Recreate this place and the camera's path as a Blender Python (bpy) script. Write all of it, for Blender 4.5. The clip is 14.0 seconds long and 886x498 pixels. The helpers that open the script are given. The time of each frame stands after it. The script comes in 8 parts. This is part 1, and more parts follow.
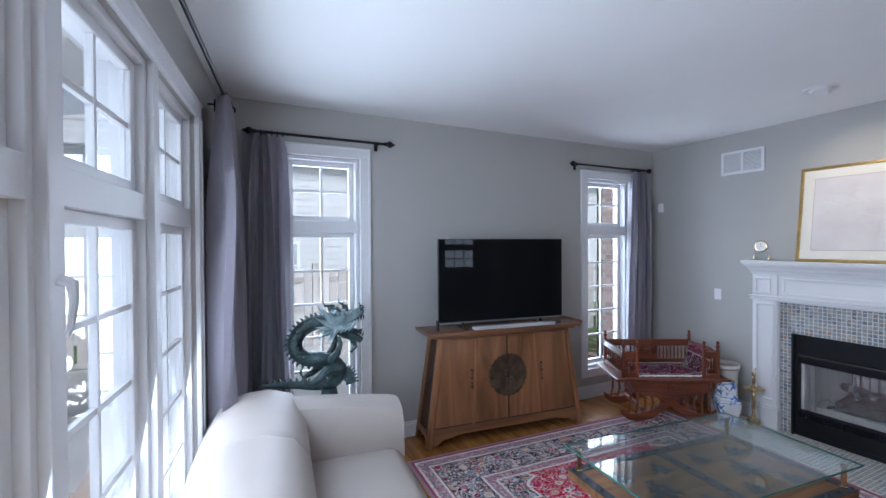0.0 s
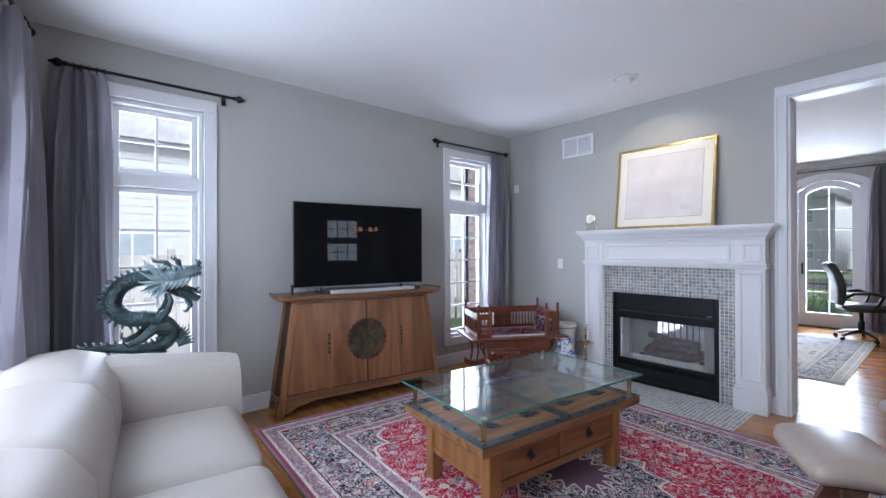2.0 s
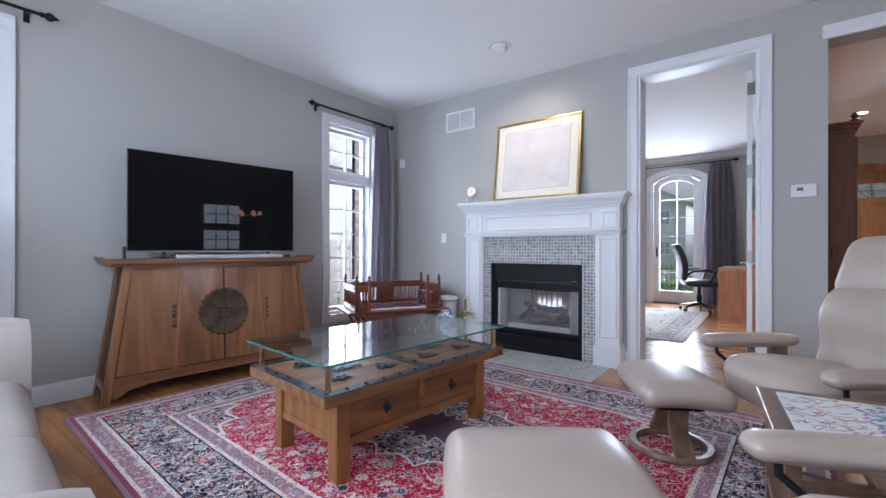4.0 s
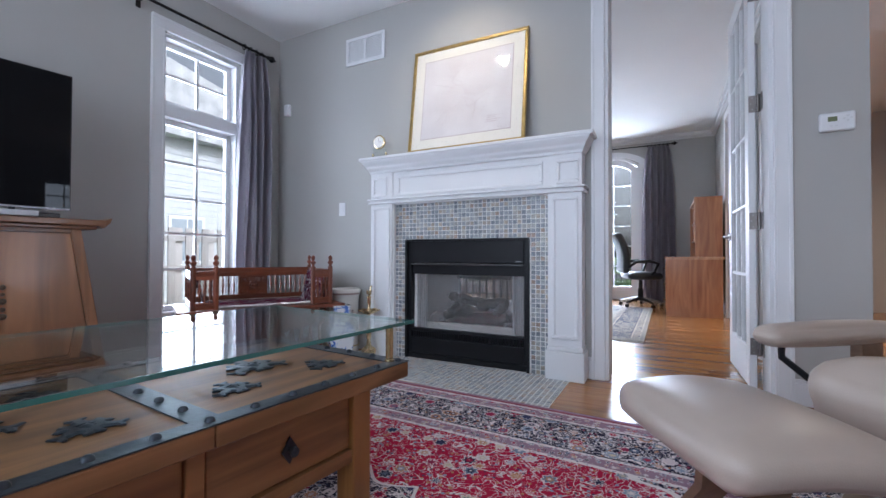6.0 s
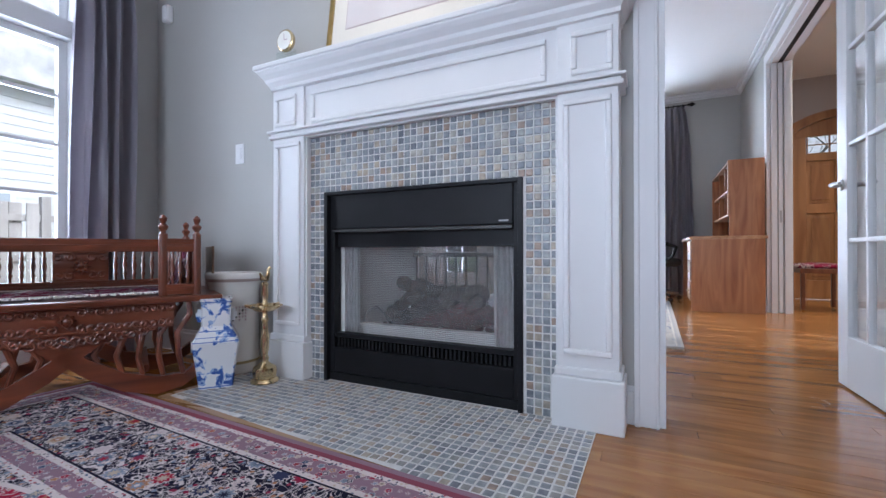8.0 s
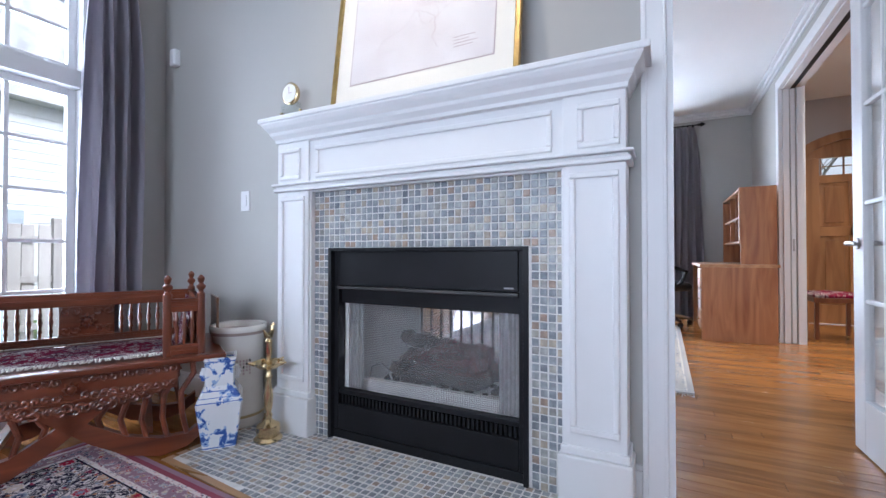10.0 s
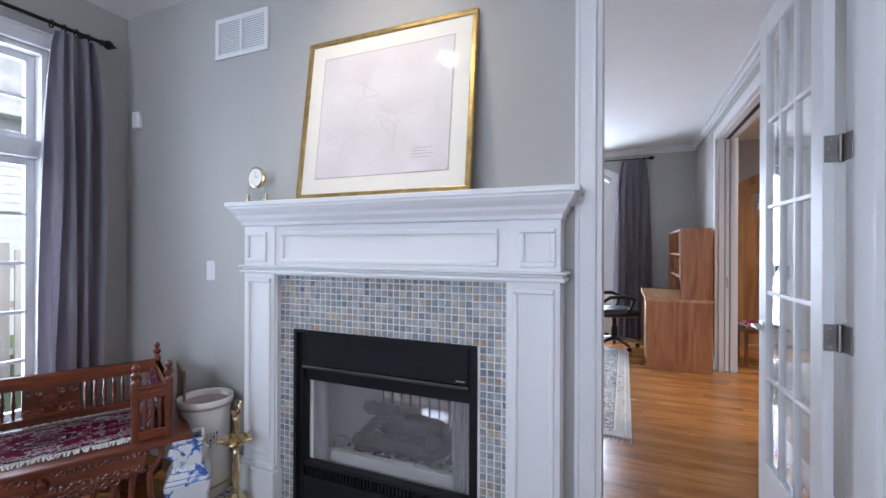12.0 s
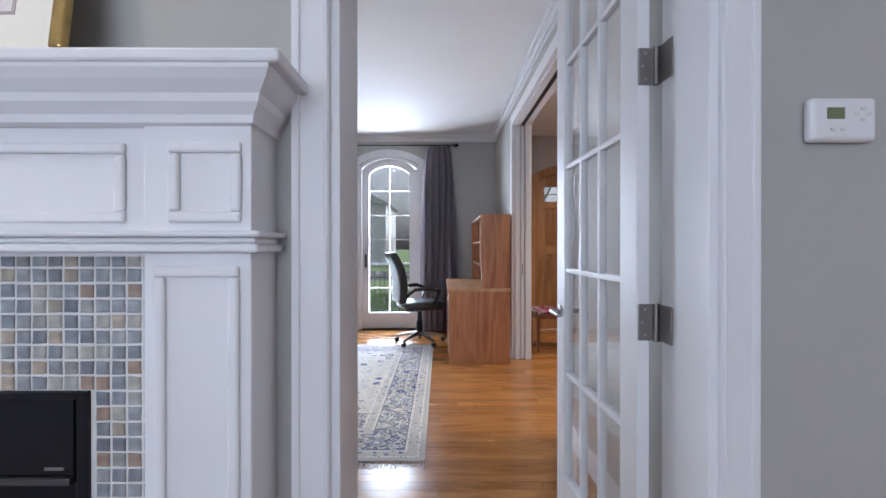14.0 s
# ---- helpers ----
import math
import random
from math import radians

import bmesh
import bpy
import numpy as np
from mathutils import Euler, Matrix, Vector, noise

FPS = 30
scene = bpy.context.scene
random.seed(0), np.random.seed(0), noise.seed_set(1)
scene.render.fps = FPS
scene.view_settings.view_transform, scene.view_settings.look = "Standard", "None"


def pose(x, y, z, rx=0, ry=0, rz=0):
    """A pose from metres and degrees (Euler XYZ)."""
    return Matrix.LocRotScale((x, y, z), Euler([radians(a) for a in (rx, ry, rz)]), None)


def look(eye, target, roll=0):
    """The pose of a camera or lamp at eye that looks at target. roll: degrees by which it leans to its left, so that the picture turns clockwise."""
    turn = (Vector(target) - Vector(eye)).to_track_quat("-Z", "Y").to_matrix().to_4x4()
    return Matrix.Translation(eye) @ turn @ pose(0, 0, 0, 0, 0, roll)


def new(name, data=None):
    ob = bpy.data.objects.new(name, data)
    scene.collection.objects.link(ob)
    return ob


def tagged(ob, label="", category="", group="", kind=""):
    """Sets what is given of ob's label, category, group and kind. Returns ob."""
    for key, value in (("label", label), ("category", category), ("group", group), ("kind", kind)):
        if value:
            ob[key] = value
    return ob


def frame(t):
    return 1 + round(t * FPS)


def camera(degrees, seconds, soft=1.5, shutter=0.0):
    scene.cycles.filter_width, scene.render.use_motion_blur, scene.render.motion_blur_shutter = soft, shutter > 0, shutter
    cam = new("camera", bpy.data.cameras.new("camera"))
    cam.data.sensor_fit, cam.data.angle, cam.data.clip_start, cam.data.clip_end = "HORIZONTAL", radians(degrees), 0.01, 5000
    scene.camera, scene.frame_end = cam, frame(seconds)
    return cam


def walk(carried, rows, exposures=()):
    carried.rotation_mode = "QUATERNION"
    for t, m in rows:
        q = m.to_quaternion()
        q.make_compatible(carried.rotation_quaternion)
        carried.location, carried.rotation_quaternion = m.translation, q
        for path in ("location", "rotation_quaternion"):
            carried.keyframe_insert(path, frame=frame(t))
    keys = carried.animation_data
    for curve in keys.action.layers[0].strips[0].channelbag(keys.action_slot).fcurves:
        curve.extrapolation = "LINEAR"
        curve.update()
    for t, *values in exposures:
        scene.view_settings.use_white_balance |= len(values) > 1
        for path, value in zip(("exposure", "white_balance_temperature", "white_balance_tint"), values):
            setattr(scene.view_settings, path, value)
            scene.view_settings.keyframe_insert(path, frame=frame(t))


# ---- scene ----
# ---------- camera and walk ----------
cam = camera(92.0, 14.0)
PATH = [
    (0, (0.113, 0.438, 1.747), (0.99, 2.235, 1.725), -0.3),
    (0.5, (0.171, 0.386, 1.654), (1.149, 2.131, 1.641), -0.4),
    (1, (0.237, 0.321, 1.563), (1.316, 2.005, 1.558), -0.4),
    (1.5, (0.298, 0.264, 1.467), (1.493, 1.868, 1.467), -0.3),
    (2, (0.356, 0.206, 1.371), (1.64, 1.74, 1.375), -0.2),
    (2.5, (0.405, 0.177, 1.285), (1.767, 1.642, 1.284), -0.1),
    (3, (0.472, 0.141, 1.196), (1.905, 1.536, 1.192), 0.1),
    (3.5, (0.522, 0.141, 1.119), (2.035, 1.449, 1.119), 0.1),
    (4, (0.649, 0.145, 1.063), (2.241, 1.356, 1.065), 0.1),
    (6.5, (2.22, 0.886, 0.734), (4.009, 1.78, 0.762), 0.1),
    (7, (2.626, 1.011, 0.662), (4.425, 1.884, 0.678), 0.0),
    (7.2, (2.78, 1.051, 0.63), (4.58, 1.922, 0.64), -0.0),
    (9.3, (3.128, 1.105, 0.657), (4.908, 2.017, 0.679), 0.0),
    (9.5, (3.116, 1.105, 0.723), (4.896, 2.017, 0.745), 0.1),
    (10, (3.07, 1.089, 0.889), (4.847, 2.006, 0.914), 0.0),
    (10.5, (3.018, 1.063, 1.032), (4.793, 1.984, 1.055), 0.0),
    (11, (2.971, 1.04, 1.165), (4.744, 1.965, 1.18), 0.1),
    (11.5, (2.933, 1.018, 1.271), (4.71, 1.937, 1.278), 0.1),
    (12, (2.935, 0.973, 1.334), (4.776, 1.754, 1.334), 0.2),
    (12.5, (2.989, 0.909, 1.321), (4.935, 1.369, 1.327), 0.1),
    (13, (3.163, 0.85, 1.282), (5.155, 1.026, 1.29), -0.0),
    (13.5, (3.441, 0.847, 1.234), (5.441, 0.895, 1.238), -0.0),
    (14, (3.793, 0.83, 1.213), (5.793, 0.819, 1.208), -0.0),
]
walk(cam, [(t, look(eye, target, roll)) for t, eye, target, roll in PATH], [(0, 1.62, 5500, 9), (1.5, 1.84, 5600, 10), (4, 2.05, 5600, 10), (6.7, 1.88, 5600, 10), (9.5, 2.33, 5550, 10), (11, 2.1, 5600, 10), (14, 1.96, 5750, 10)])

# ---------- world and daylight (overcast) ----------
world = bpy.data.worlds.new("overcast_sky")
scene.world = world
world.use_nodes = True
wn = world.node_tree.nodes
sky = wn.new("ShaderNodeTexSky")
sky.sky_type, sky.sun_disc = "NISHITA", False
sky.sun_elevation, sky.sun_rotation = radians(42), radians(158)
sky.air_density, sky.dust_density, sky.ozone_density = 1.0, 6.0, 1.0
wn["Background"].inputs["Strength"].default_value = 0.05
pale = wn.new("ShaderNodeHueSaturation")
pale.inputs["Saturation"].default_value = 0.25
pale.inputs["Value"].default_value = 0.8
world.node_tree.links.new(sky.outputs["Color"], pale.inputs["Color"])
world.node_tree.links.new(pale.outputs["Color"], wn["Background"].inputs["Color"])
sun = new("sun", bpy.data.lights.new("sun", "SUN"))
sun.data.energy, sun.data.angle, sun.data.color = 0.9, radians(25), (1.0, 0.97, 0.93)
sun.matrix_world = look((8, -20, 19), (0, 0, 0))


def window_light(name, at, towards, w, h, watts, colour=(0.86, 0.92, 1.0)):
    """Area lamp at one window, standing in for the sky light that enters."""
    li = bpy.data.lights.new(name, "AREA")
    li.shape, li.size, li.size_y, li.energy, li.color = "RECTANGLE", w, h, watts, colour
    ob = new(name, li)
    ob.matrix_world = look(at, towards)
    return ob


def lamp_light(name, at, towards, watts, size, spread=100, colour=(1.0, 0.83, 0.62)):
    li = bpy.data.lights.new(name, "SPOT")
    li.energy, li.shadow_soft_size, li.spot_size, li.spot_blend, li.color = watts, size, radians(spread), 1.0, colour
    ob = new(name, li)
    ob.matrix_world = look(at, towards)
    return ob


# ---------- building helpers ----------
def thing(name, m=None, label="", category="", group="", kind=""):
    ob = new(name)
    ob.empty_display_size = 0.1
    if m is not None:
        ob.matrix_basis = m
    return tagged(ob, label, category, group, kind)


def link_bm(name, bm, material, smooth=False):
    me = bpy.data.meshes.new(name)
    bm.normal_update()
    bm.to_mesh(me)
    bm.free()
    me.materials.append(material)
    if smooth:
        for p in me.polygons:
            p.use_smooth = True
        me.set_sharp_from_angle(angle=radians(40))
    return new(name, me)


def part(name, bm, material, parent, label="", smooth=False):
    """One mesh object under a thing or under a part."""
    ob = link_bm(name, bm, material, smooth)
    ob.parent = parent
    return tagged(ob, label) if label else ob


def solid(name, bm, material, label="", category="", group="", kind="structure", smooth=False, m=None):
    ob = link_bm(name, bm, material, smooth)
    if m is not None:
        ob.matrix_basis = m
    return tagged(ob, label, category, group, kind)


def same_part(name, mesh, parent, m):
    """A repeat of a mesh, as an object of its own."""
    ob = new(name, mesh)
    ob.parent = parent
    ob.matrix_basis = m
    return ob


def box(bm, x0, x1, y0, y1, z0, z1, bevel=0.0, seg=2):
    vs = [bm.verts.new((x, y, z)) for x in (x0, x1) for y in (y0, y1) for z in (z0, z1)]
    q = [(0, 1, 3, 2), (4, 6, 7, 5), (0, 4, 5, 1), (2, 3, 7, 6), (0, 2, 6, 4), (1, 5, 7, 3)]
    fs = [bm.faces.new([vs[i] for i in f]) for f in q]
    if bevel:
        es = list({e for f in fs for e in f.edges})
        bmesh.ops.bevel(bm, geom=es, offset=bevel, segments=seg, profile=0.5, affect="EDGES")
    return bm


def B(*boxes, bevel=0.0, seg=2):
    bm = bmesh.new()
    for b in boxes:
        box(bm, *b, bevel=bevel, seg=seg)
    return bm


def hexa(bm, bottom, top):
    """A solid between two quads of points."""
    a = [bm.verts.new(p) for p in bottom]
    b = [bm.verts.new(p) for p in top]
    bm.faces.new(a[::-1])
    bm.faces.new(b)
    for i in range(4):
        bm.faces.new((a[i], a[(i + 1) % 4], b[(i + 1) % 4], b[i]))
    return bm


def lathe(profile, seg=20, bm=None, m=None, cap=True):
    """Rotates (radius, height) pairs about z."""
    bm = bm or bmesh.new()
    rings = []
    for r, z in profile:
        ring = []
        for i in range(seg):
            a = 2 * math.pi * i / seg
            p = Vector((r * math.cos(a), r * math.sin(a), z))
            ring.append(bm.verts.new(m @ p if m else p))
        rings.append(ring)
    for a, b in zip(rings, rings[1:]):
        for i in range(seg):
            j = (i + 1) % seg
            bm.faces.new((a[i], a[j], b[j], b[i]))
    if cap and profile[0][0] > 1e-4:
        bm.faces.new(rings[0][::-1])
    if cap and profile[-1][0] > 1e-4:
        bm.faces.new(rings[-1])
    return bm


def tube(points, radii, seg=10, bm=None, squash=1.0):
    """A round limb along points; radii: one number or one for each point."""
    bm = bm or bmesh.new()
    pts = [Vector(p) for p in points]
    if not isinstance(radii, (list, tuple)):
        radii = [radii] * len(pts)
    up, rings = Vector((0, 0, 1)), []
    side = None
    for i, p in enumerate(pts):
        d = (pts[min(i + 1, len(pts) - 1)] - pts[max(i - 1, 0)]).normalized()
        if side is None:
            side = d.cross(up if abs(d.z) < 0.9 else Vector((1, 0, 0))).normalized()
        side = (side - d * side.dot(d)).normalized()
        other = d.cross(side)
        rings.append([bm.verts.new(p + radii[i] * (math.cos(2 * math.pi * k / seg) * side + squash * math.sin(2 * math.pi * k / seg) * other)) for k in range(seg)])
    for a, b in zip(rings, rings[1:]):
        for k in range(seg):
            j = (k + 1) % seg
            bm.faces.new((a[k], a[j], b[j], b[k]))
    bm.faces.new(rings[0][::-1])
    bm.faces.new(rings[-1])
    return bm


def prism(outline, depth, bm=None, m=None):
    """Extrudes an (x, z) outline along y from 0 to depth."""
    bm = bm or bmesh.new()
    mm = m or Matrix()
    a = [bm.verts.new(mm @ Vector((x, 0, z))) for x, z in outline]
    b = [bm.verts.new(mm @ Vector((x, depth, z))) for x, z in outline]
    bm.faces.new(a)
    bm.faces.new(b[::-1])
    n = len(a)
    for i in range(n):
        j = (i + 1) % n
        bm.faces.new((a[j], a[i], b[i], b[j]))
    return bm


def bent(fn, steps):
    return [fn(i / steps) for i in range(steps + 1)]


def cushion(bm, x0, x1, y0, y1, z0, z1, r=0.05, puff=0.03, n=10, m=None):
    """A padded block: rounded edges and a swollen face on each side."""
    cx, cy, cz = (x0 + x1) / 2, (y0 + y1) / 2, (z0 + z1) / 2
    hx, hy, hz = (x1 - x0) / 2, (y1 - y0) / 2, (z1 - z0) / 2
    r = min(r, hx, hy, hz)
    cache = {}

    def vert(u, v, w):
        key = (round(u, 5), round(v, 5), round(w, 5))
        if key not in cache:
            p = Vector((u * hx, v * hy, w * hz))
            core = Vector((max(-hx + r, min(hx - r, p.x)), max(-hy + r, min(hy - r, p.y)), max(-hz + r, min(hz - r, p.z))))
            d = p - core
            p = core + d.normalized() * r if d.length > 1e-6 else p
            f = puff * (1 - u * u * 0.98) * (1 - v * v * 0.98) if abs(w) > 0.99 else 0
            p.z += math.copysign(f, w) if f else 0
            g = puff * 0.6
            if abs(u) > 0.99:
                p.x += math.copysign(g * (1 - v * v) * (1 - w * w), u)
            if abs(v) > 0.99:
                p.y += math.copysign(g * (1 - u * u) * (1 - w * w), v)
            p += Vector((cx, cy, cz))
            cache[key] = bm.verts.new(m @ p if m else p)
        return cache[key]

    def grid(h):
        k = max(2, min(n, int(h / 0.03)))
        rr = min(0.45, r / h)
        inner = [-1 + 2 * rr + (2 - 4 * rr) * i / k for i in range(k + 1)]
        return [-1, -1 + rr * 0.3, -1 + rr] + inner + [1 - rr, 1 - rr * 0.3, 1]

    gx, gy, gz = grid(hx), grid(hy), grid(hz)
    for s in (-1, 1):
        for ga, gb, mk in ((gx, gy, lambda a, b: vert(a, b, s)), (gy, gz, lambda a, b: vert(s, a, b)), (gz, gx, lambda a, b: vert(b, s, a))):
            for i in range(len(ga) - 1):
                for j in range(len(gb) - 1):
                    q = [mk(ga[i], gb[j]), mk(ga[i + 1], gb[j]), mk(ga[i + 1], gb[j + 1]), mk(ga[i], gb[j + 1])]
                    if len(set(q)) == 4:
                        try:
                            bm.faces.new(q if s > 0 else q[::-1])
                        except ValueError:
                            pass
    return bm


def rot(deg, axis="Z"):
    return Matrix.Rotation(radians(deg), 4, axis)


# ---------- materials ----------
def mat(name, colour, rough=0.5, metal=0.0, vary=0.12, scale=6.0, bump=0.0, bump_scale=60.0, island=0.0, second=None, spec=0.5, coat=0.0, stretch=(1, 1, 1), sheen=0.0):
    """Principled surface with two scales of variation and fine relief."""
    m = bpy.data.materials.new(name)
    m.use_nodes = True
    nt = m.node_tree
    n, lk = nt.nodes, nt.links.new
    bs = n["Principled BSDF"]
    tc = n.new("ShaderNodeTexCoord")
    mp = n.new("ShaderNodeMapping")
    mp.inputs["Scale"].default_value = stretch
    lk(tc.outputs["Object"], mp.inputs["Vector"])
    big = n.new("ShaderNodeTexNoise")
    big.inputs["Scale"].default_value, big.inputs["Detail"].default_value = scale, 6
    lk(mp.outputs["Vector"], big.inputs["Vector"])
    ramp = n.new("ShaderNodeValToRGB")
    c = Vector(colour)
    c2 = Vector(second) if second else c * (1 + vary)
    c1 = c * (1 - vary)
    ramp.color_ramp.elements[0].position, ramp.color_ramp.elements[1].position = 0.3, 0.72
    ramp.color_ramp.elements[0].color, ramp.color_ramp.elements[1].color = (*c1, 1), (*c2, 1)
    lk(big.outputs["Fac"], ramp.inputs["Fac"])
    out = ramp.outputs["Color"]
    if island:
        oi = n.new("ShaderNodeObjectInfo")
        hs = n.new("ShaderNodeHueSaturation")
        mr = n.new("ShaderNodeMapRange")
        mr.inputs["To Min"].default_value, mr.inputs["To Max"].default_value = 1 - island, 1 + island
        lk(oi.outputs["Random"], mr.inputs["Value"])
        lk(mr.outputs["Result"], hs.inputs["Value"])
        lk(out, hs.inputs["Color"])
        out = hs.outputs["Color"]
    lk(out, bs.inputs["Base Color"])
    fine = n.new("ShaderNodeTexNoise")
    fine.inputs["Scale"].default_value, fine.inputs["Detail"].default_value = bump_scale, 4
    lk(mp.outputs["Vector"], fine.inputs["Vector"])
    rr = n.new("ShaderNodeMapRange")
    rr.inputs["To Min"].default_value, rr.inputs["To Max"].default_value = max(0.02, rough - 0.08), min(1, rough + 0.08)
    lk(big.outputs["Fac"], rr.inputs["Value"])
    lk(rr.outputs["Result"], bs.inputs["Roughness"])
    if bump:
        bp = n.new("ShaderNodeBump")
        bp.inputs["Strength"].default_value, bp.inputs["Distance"].default_value = bump, 0.004
        lk(fine.outputs["Fac"], bp.inputs["Height"])
        lk(bp.outputs["Normal"], bs.inputs["Normal"])
    bs.inputs["Metallic"].default_value = metal
    bs.inputs["Specular IOR Level"].default_value = spec
    bs.inputs["Coat Weight"].default_value = coat
    bs.inputs["Coat Roughness"].default_value = 0.12
    bs.inputs["Sheen Weight"].default_value = sheen
    return m


def wood(name, dark, light, rough=0.35, scale=3.0, axis="X", ring=14.0, coat=0.0, island=0.12):
    """Grained wood; the grain runs along the axis of the object."""
    m = mat(name, dark, rough, island=island, coat=coat)
    nt = m.node_tree
    n, lk = nt.nodes, nt.links.new
    mp = n["Mapping"]
    st = {"X": (0.12, 1, 1), "Y": (1, 0.12, 1), "Z": (1, 1, 0.12)}[axis]
    mp.inputs["Scale"].default_value = st
    oi = n.new("ShaderNodeObjectInfo")
    ad = n.new("ShaderNodeVectorMath")
    ad.operation = "MULTIPLY"
    ad.inputs[1].default_value = (37, 53, 71)
    lk(oi.outputs["Random"], ad.inputs[0])
    lk(ad.outputs["Vector"], mp.inputs["Location"])
    ns = n["Noise Texture"]
    ns.inputs["Scale"].default_value, ns.inputs["Detail"].default_value, ns.inputs["Distortion"].default_value = ring, 8, 1.2
    ramp = n["Color Ramp"]
    ramp.color_ramp.elements[0].color, ramp.color_ramp.elements[1].color = (*dark, 1), (*light, 1)
    ramp.color_ramp.elements[0].position, ramp.color_ramp.elements[1].position = 0.32, 0.66
    fine = n["Noise Texture.001"]
    fine.inputs["Scale"].default_value = 160
    bp = n.new("ShaderNodeBump")
    bp.inputs["Strength"].default_value, bp.inputs["Distance"].default_value = 0.15, 0.002
    lk(fine.outputs["Fac"], bp.inputs["Height"])
    lk(bp.outputs["Normal"], n["Principled BSDF"].inputs["Normal"])
    return m


def glass(name, tint=(1, 1, 1), rough=0.0, gloss=0.04):
    m = bpy.data.materials.new(name)
    m.use_nodes = True
    nt = m.node_tree
    n, lk = nt.nodes, nt.links.new
    n.remove(n["Principled BSDF"])
    tr, gl, mx, fr = n.new("ShaderNodeBsdfTransparent"), n.new("ShaderNodeBsdfGlossy"), n.new("ShaderNodeMixShader"), n.new("ShaderNodeLayerWeight")
    tr.inputs["Color"].default_value = (*tint, 1)
    gl.inputs["Roughness"].default_value = rough
    fr.inputs["Blend"].default_value = 0.5
    pw_, ma = n.new("ShaderNodeMath"), n.new("ShaderNodeMath")
    pw_.operation, ma.operation = "POWER", "MULTIPLY_ADD"
    pw_.inputs[1].default_value = 4.0
    ma.inputs[1].default_value, ma.inputs[2].default_value = 0.9, gloss
    lk(fr.outputs["Facing"], pw_.inputs[0])
    lk(pw_.outputs[0], ma.inputs[0])
    lk(ma.outputs[0], mx.inputs["Fac"])
    lk(tr.outputs["BSDF"], mx.inputs[1])
    lk(gl.outputs["BSDF"], mx.inputs[2])
    lk(mx.outputs["Shader"], n["Material Output"].inputs["Surface"])
    return m


def glow(name, colour, strength):
    m = bpy.data.materials.new(name)
    m.use_nodes = True
    bs = m.node_tree.nodes["Principled BSDF"]
    bs.inputs["Base Color"].default_value = (*colour, 1)
    bs.inputs["Emission Color"].default_value = (*colour, 1)
    bs.inputs["Emission Strength"].default_value = strength
    return m


M_WALL = mat("wall_paint_grey", (0.405, 0.395, 0.375), 0.6, vary=0.025, scale=1.5, bump=0.05, bump_scale=220)
M_HALL = mat("hall_paint_taupe", (0.40, 0.36, 0.33), 0.6, vary=0.025, scale=1.5, bump=0.05, bump_scale=220)
M_CEIL = mat("ceiling_paint_white", (0.78, 0.78, 0.78), 0.8, vary=0.015, scale=2, bump=0.04, bump_scale=180)
M_TRIM = mat("white_gloss_paint", (0.70, 0.70, 0.71), 0.42, vary=0.015, scale=4, spec=0.35)
M_GLASS = glass("window_glass")
M_TABLEGLASS = glass("table_glass", (0.90, 0.96, 0.95), gloss=0.05)
# ---------- the shell ----------
FX, TY, CZ = 4.76, 4.06, 2.87          # fireplace wall, TV wall, ceiling
# local +x runs from the corner along the wall, local +y points outdoors
LW = Matrix(((-math.sin(radians(6.6)), -math.cos(radians(6.6)), 0, 0.01), (-math.cos(radians(6.6)), math.sin(radians(6.6)), 0, TY), (0, 0, 1, 0), (0, 0, 0, 1)))


def wall_with_openings(bm, a, b, y0, y1, z1, holes):
    """A wall along x from a to b, with rectangular holes (x0, x1, z0, z1)."""
    x = a
    for h0, h1, hz0, hz1 in sorted(holes):
        if h0 > x:
            box(bm, x, h0, y0, y1, 0, z1)
        if hz0 > 0:
            box(bm, h0, h1, y0, y1, 0, hz0)
        if hz1 < z1:
            box(bm, h0, h1, y0, y1, hz1, z1)
        x = h1
    if x < b:
        box(bm, x, b, y0, y1, 0, z1)
    return bm


WZ0, WZ1 = 0.33, 2.478                 # window opening heights
TVW = [(0.48, 1.085), (3.68, 4.335)]
solid("wall_north", wall_with_openings(bmesh.new(), -0.3, FX + 0.2, TY, TY + 0.22, CZ, [(a, b, WZ0, WZ1) for a, b in TVW]), M_WALL, "smooth warm grey painted wall with two tall windows", "wall")
LWIN = [(0.83, 1.53), (1.60, 2.32), (2.39, 3.11), (3.18, 3.90)]
solid("wall_west", wall_with_openings(bmesh.new(), 0.0, 9.0, 0.0, 0.22, CZ, [(0.83, 3.90, 0.30, WZ1)]), M_WALL, "grey painted wall with a wide bank of windows", "wall", m=LW)
# fireplace wall with the study doorway and the hall opening; local x runs along -y
FW = Matrix(((0, 1, 0, FX), (-1, 0, 0, TY), (0, 0, 1, 0), (0, 0, 0, 1)))
DY0, DY1, DZ = 0.205, 1.076, 2.62
HX0, HZ = TY + 0.195, 2.575
solid("wall_east", wall_with_openings(bmesh.new(), 0.0, 9.0, 0.0, 0.2, CZ, [(TY - 2.46, TY - 1.62, 0.2, 0.72), (TY - DY1, TY - DY0, 0, DZ), (HX0, HX0 + 3.3, 0, HZ)]), M_WALL, "warm grey painted wall round the fireplace and doorway", "wall", m=FW)
solid("wall_south", wall_with_openings(bmesh.new(), -2.0, FX + 0.2, -4.95, -4.75, CZ, [(3.45, 4.45, 1.0, 2.3)]), M_WALL, "grey painted wall behind the seating", "wall")
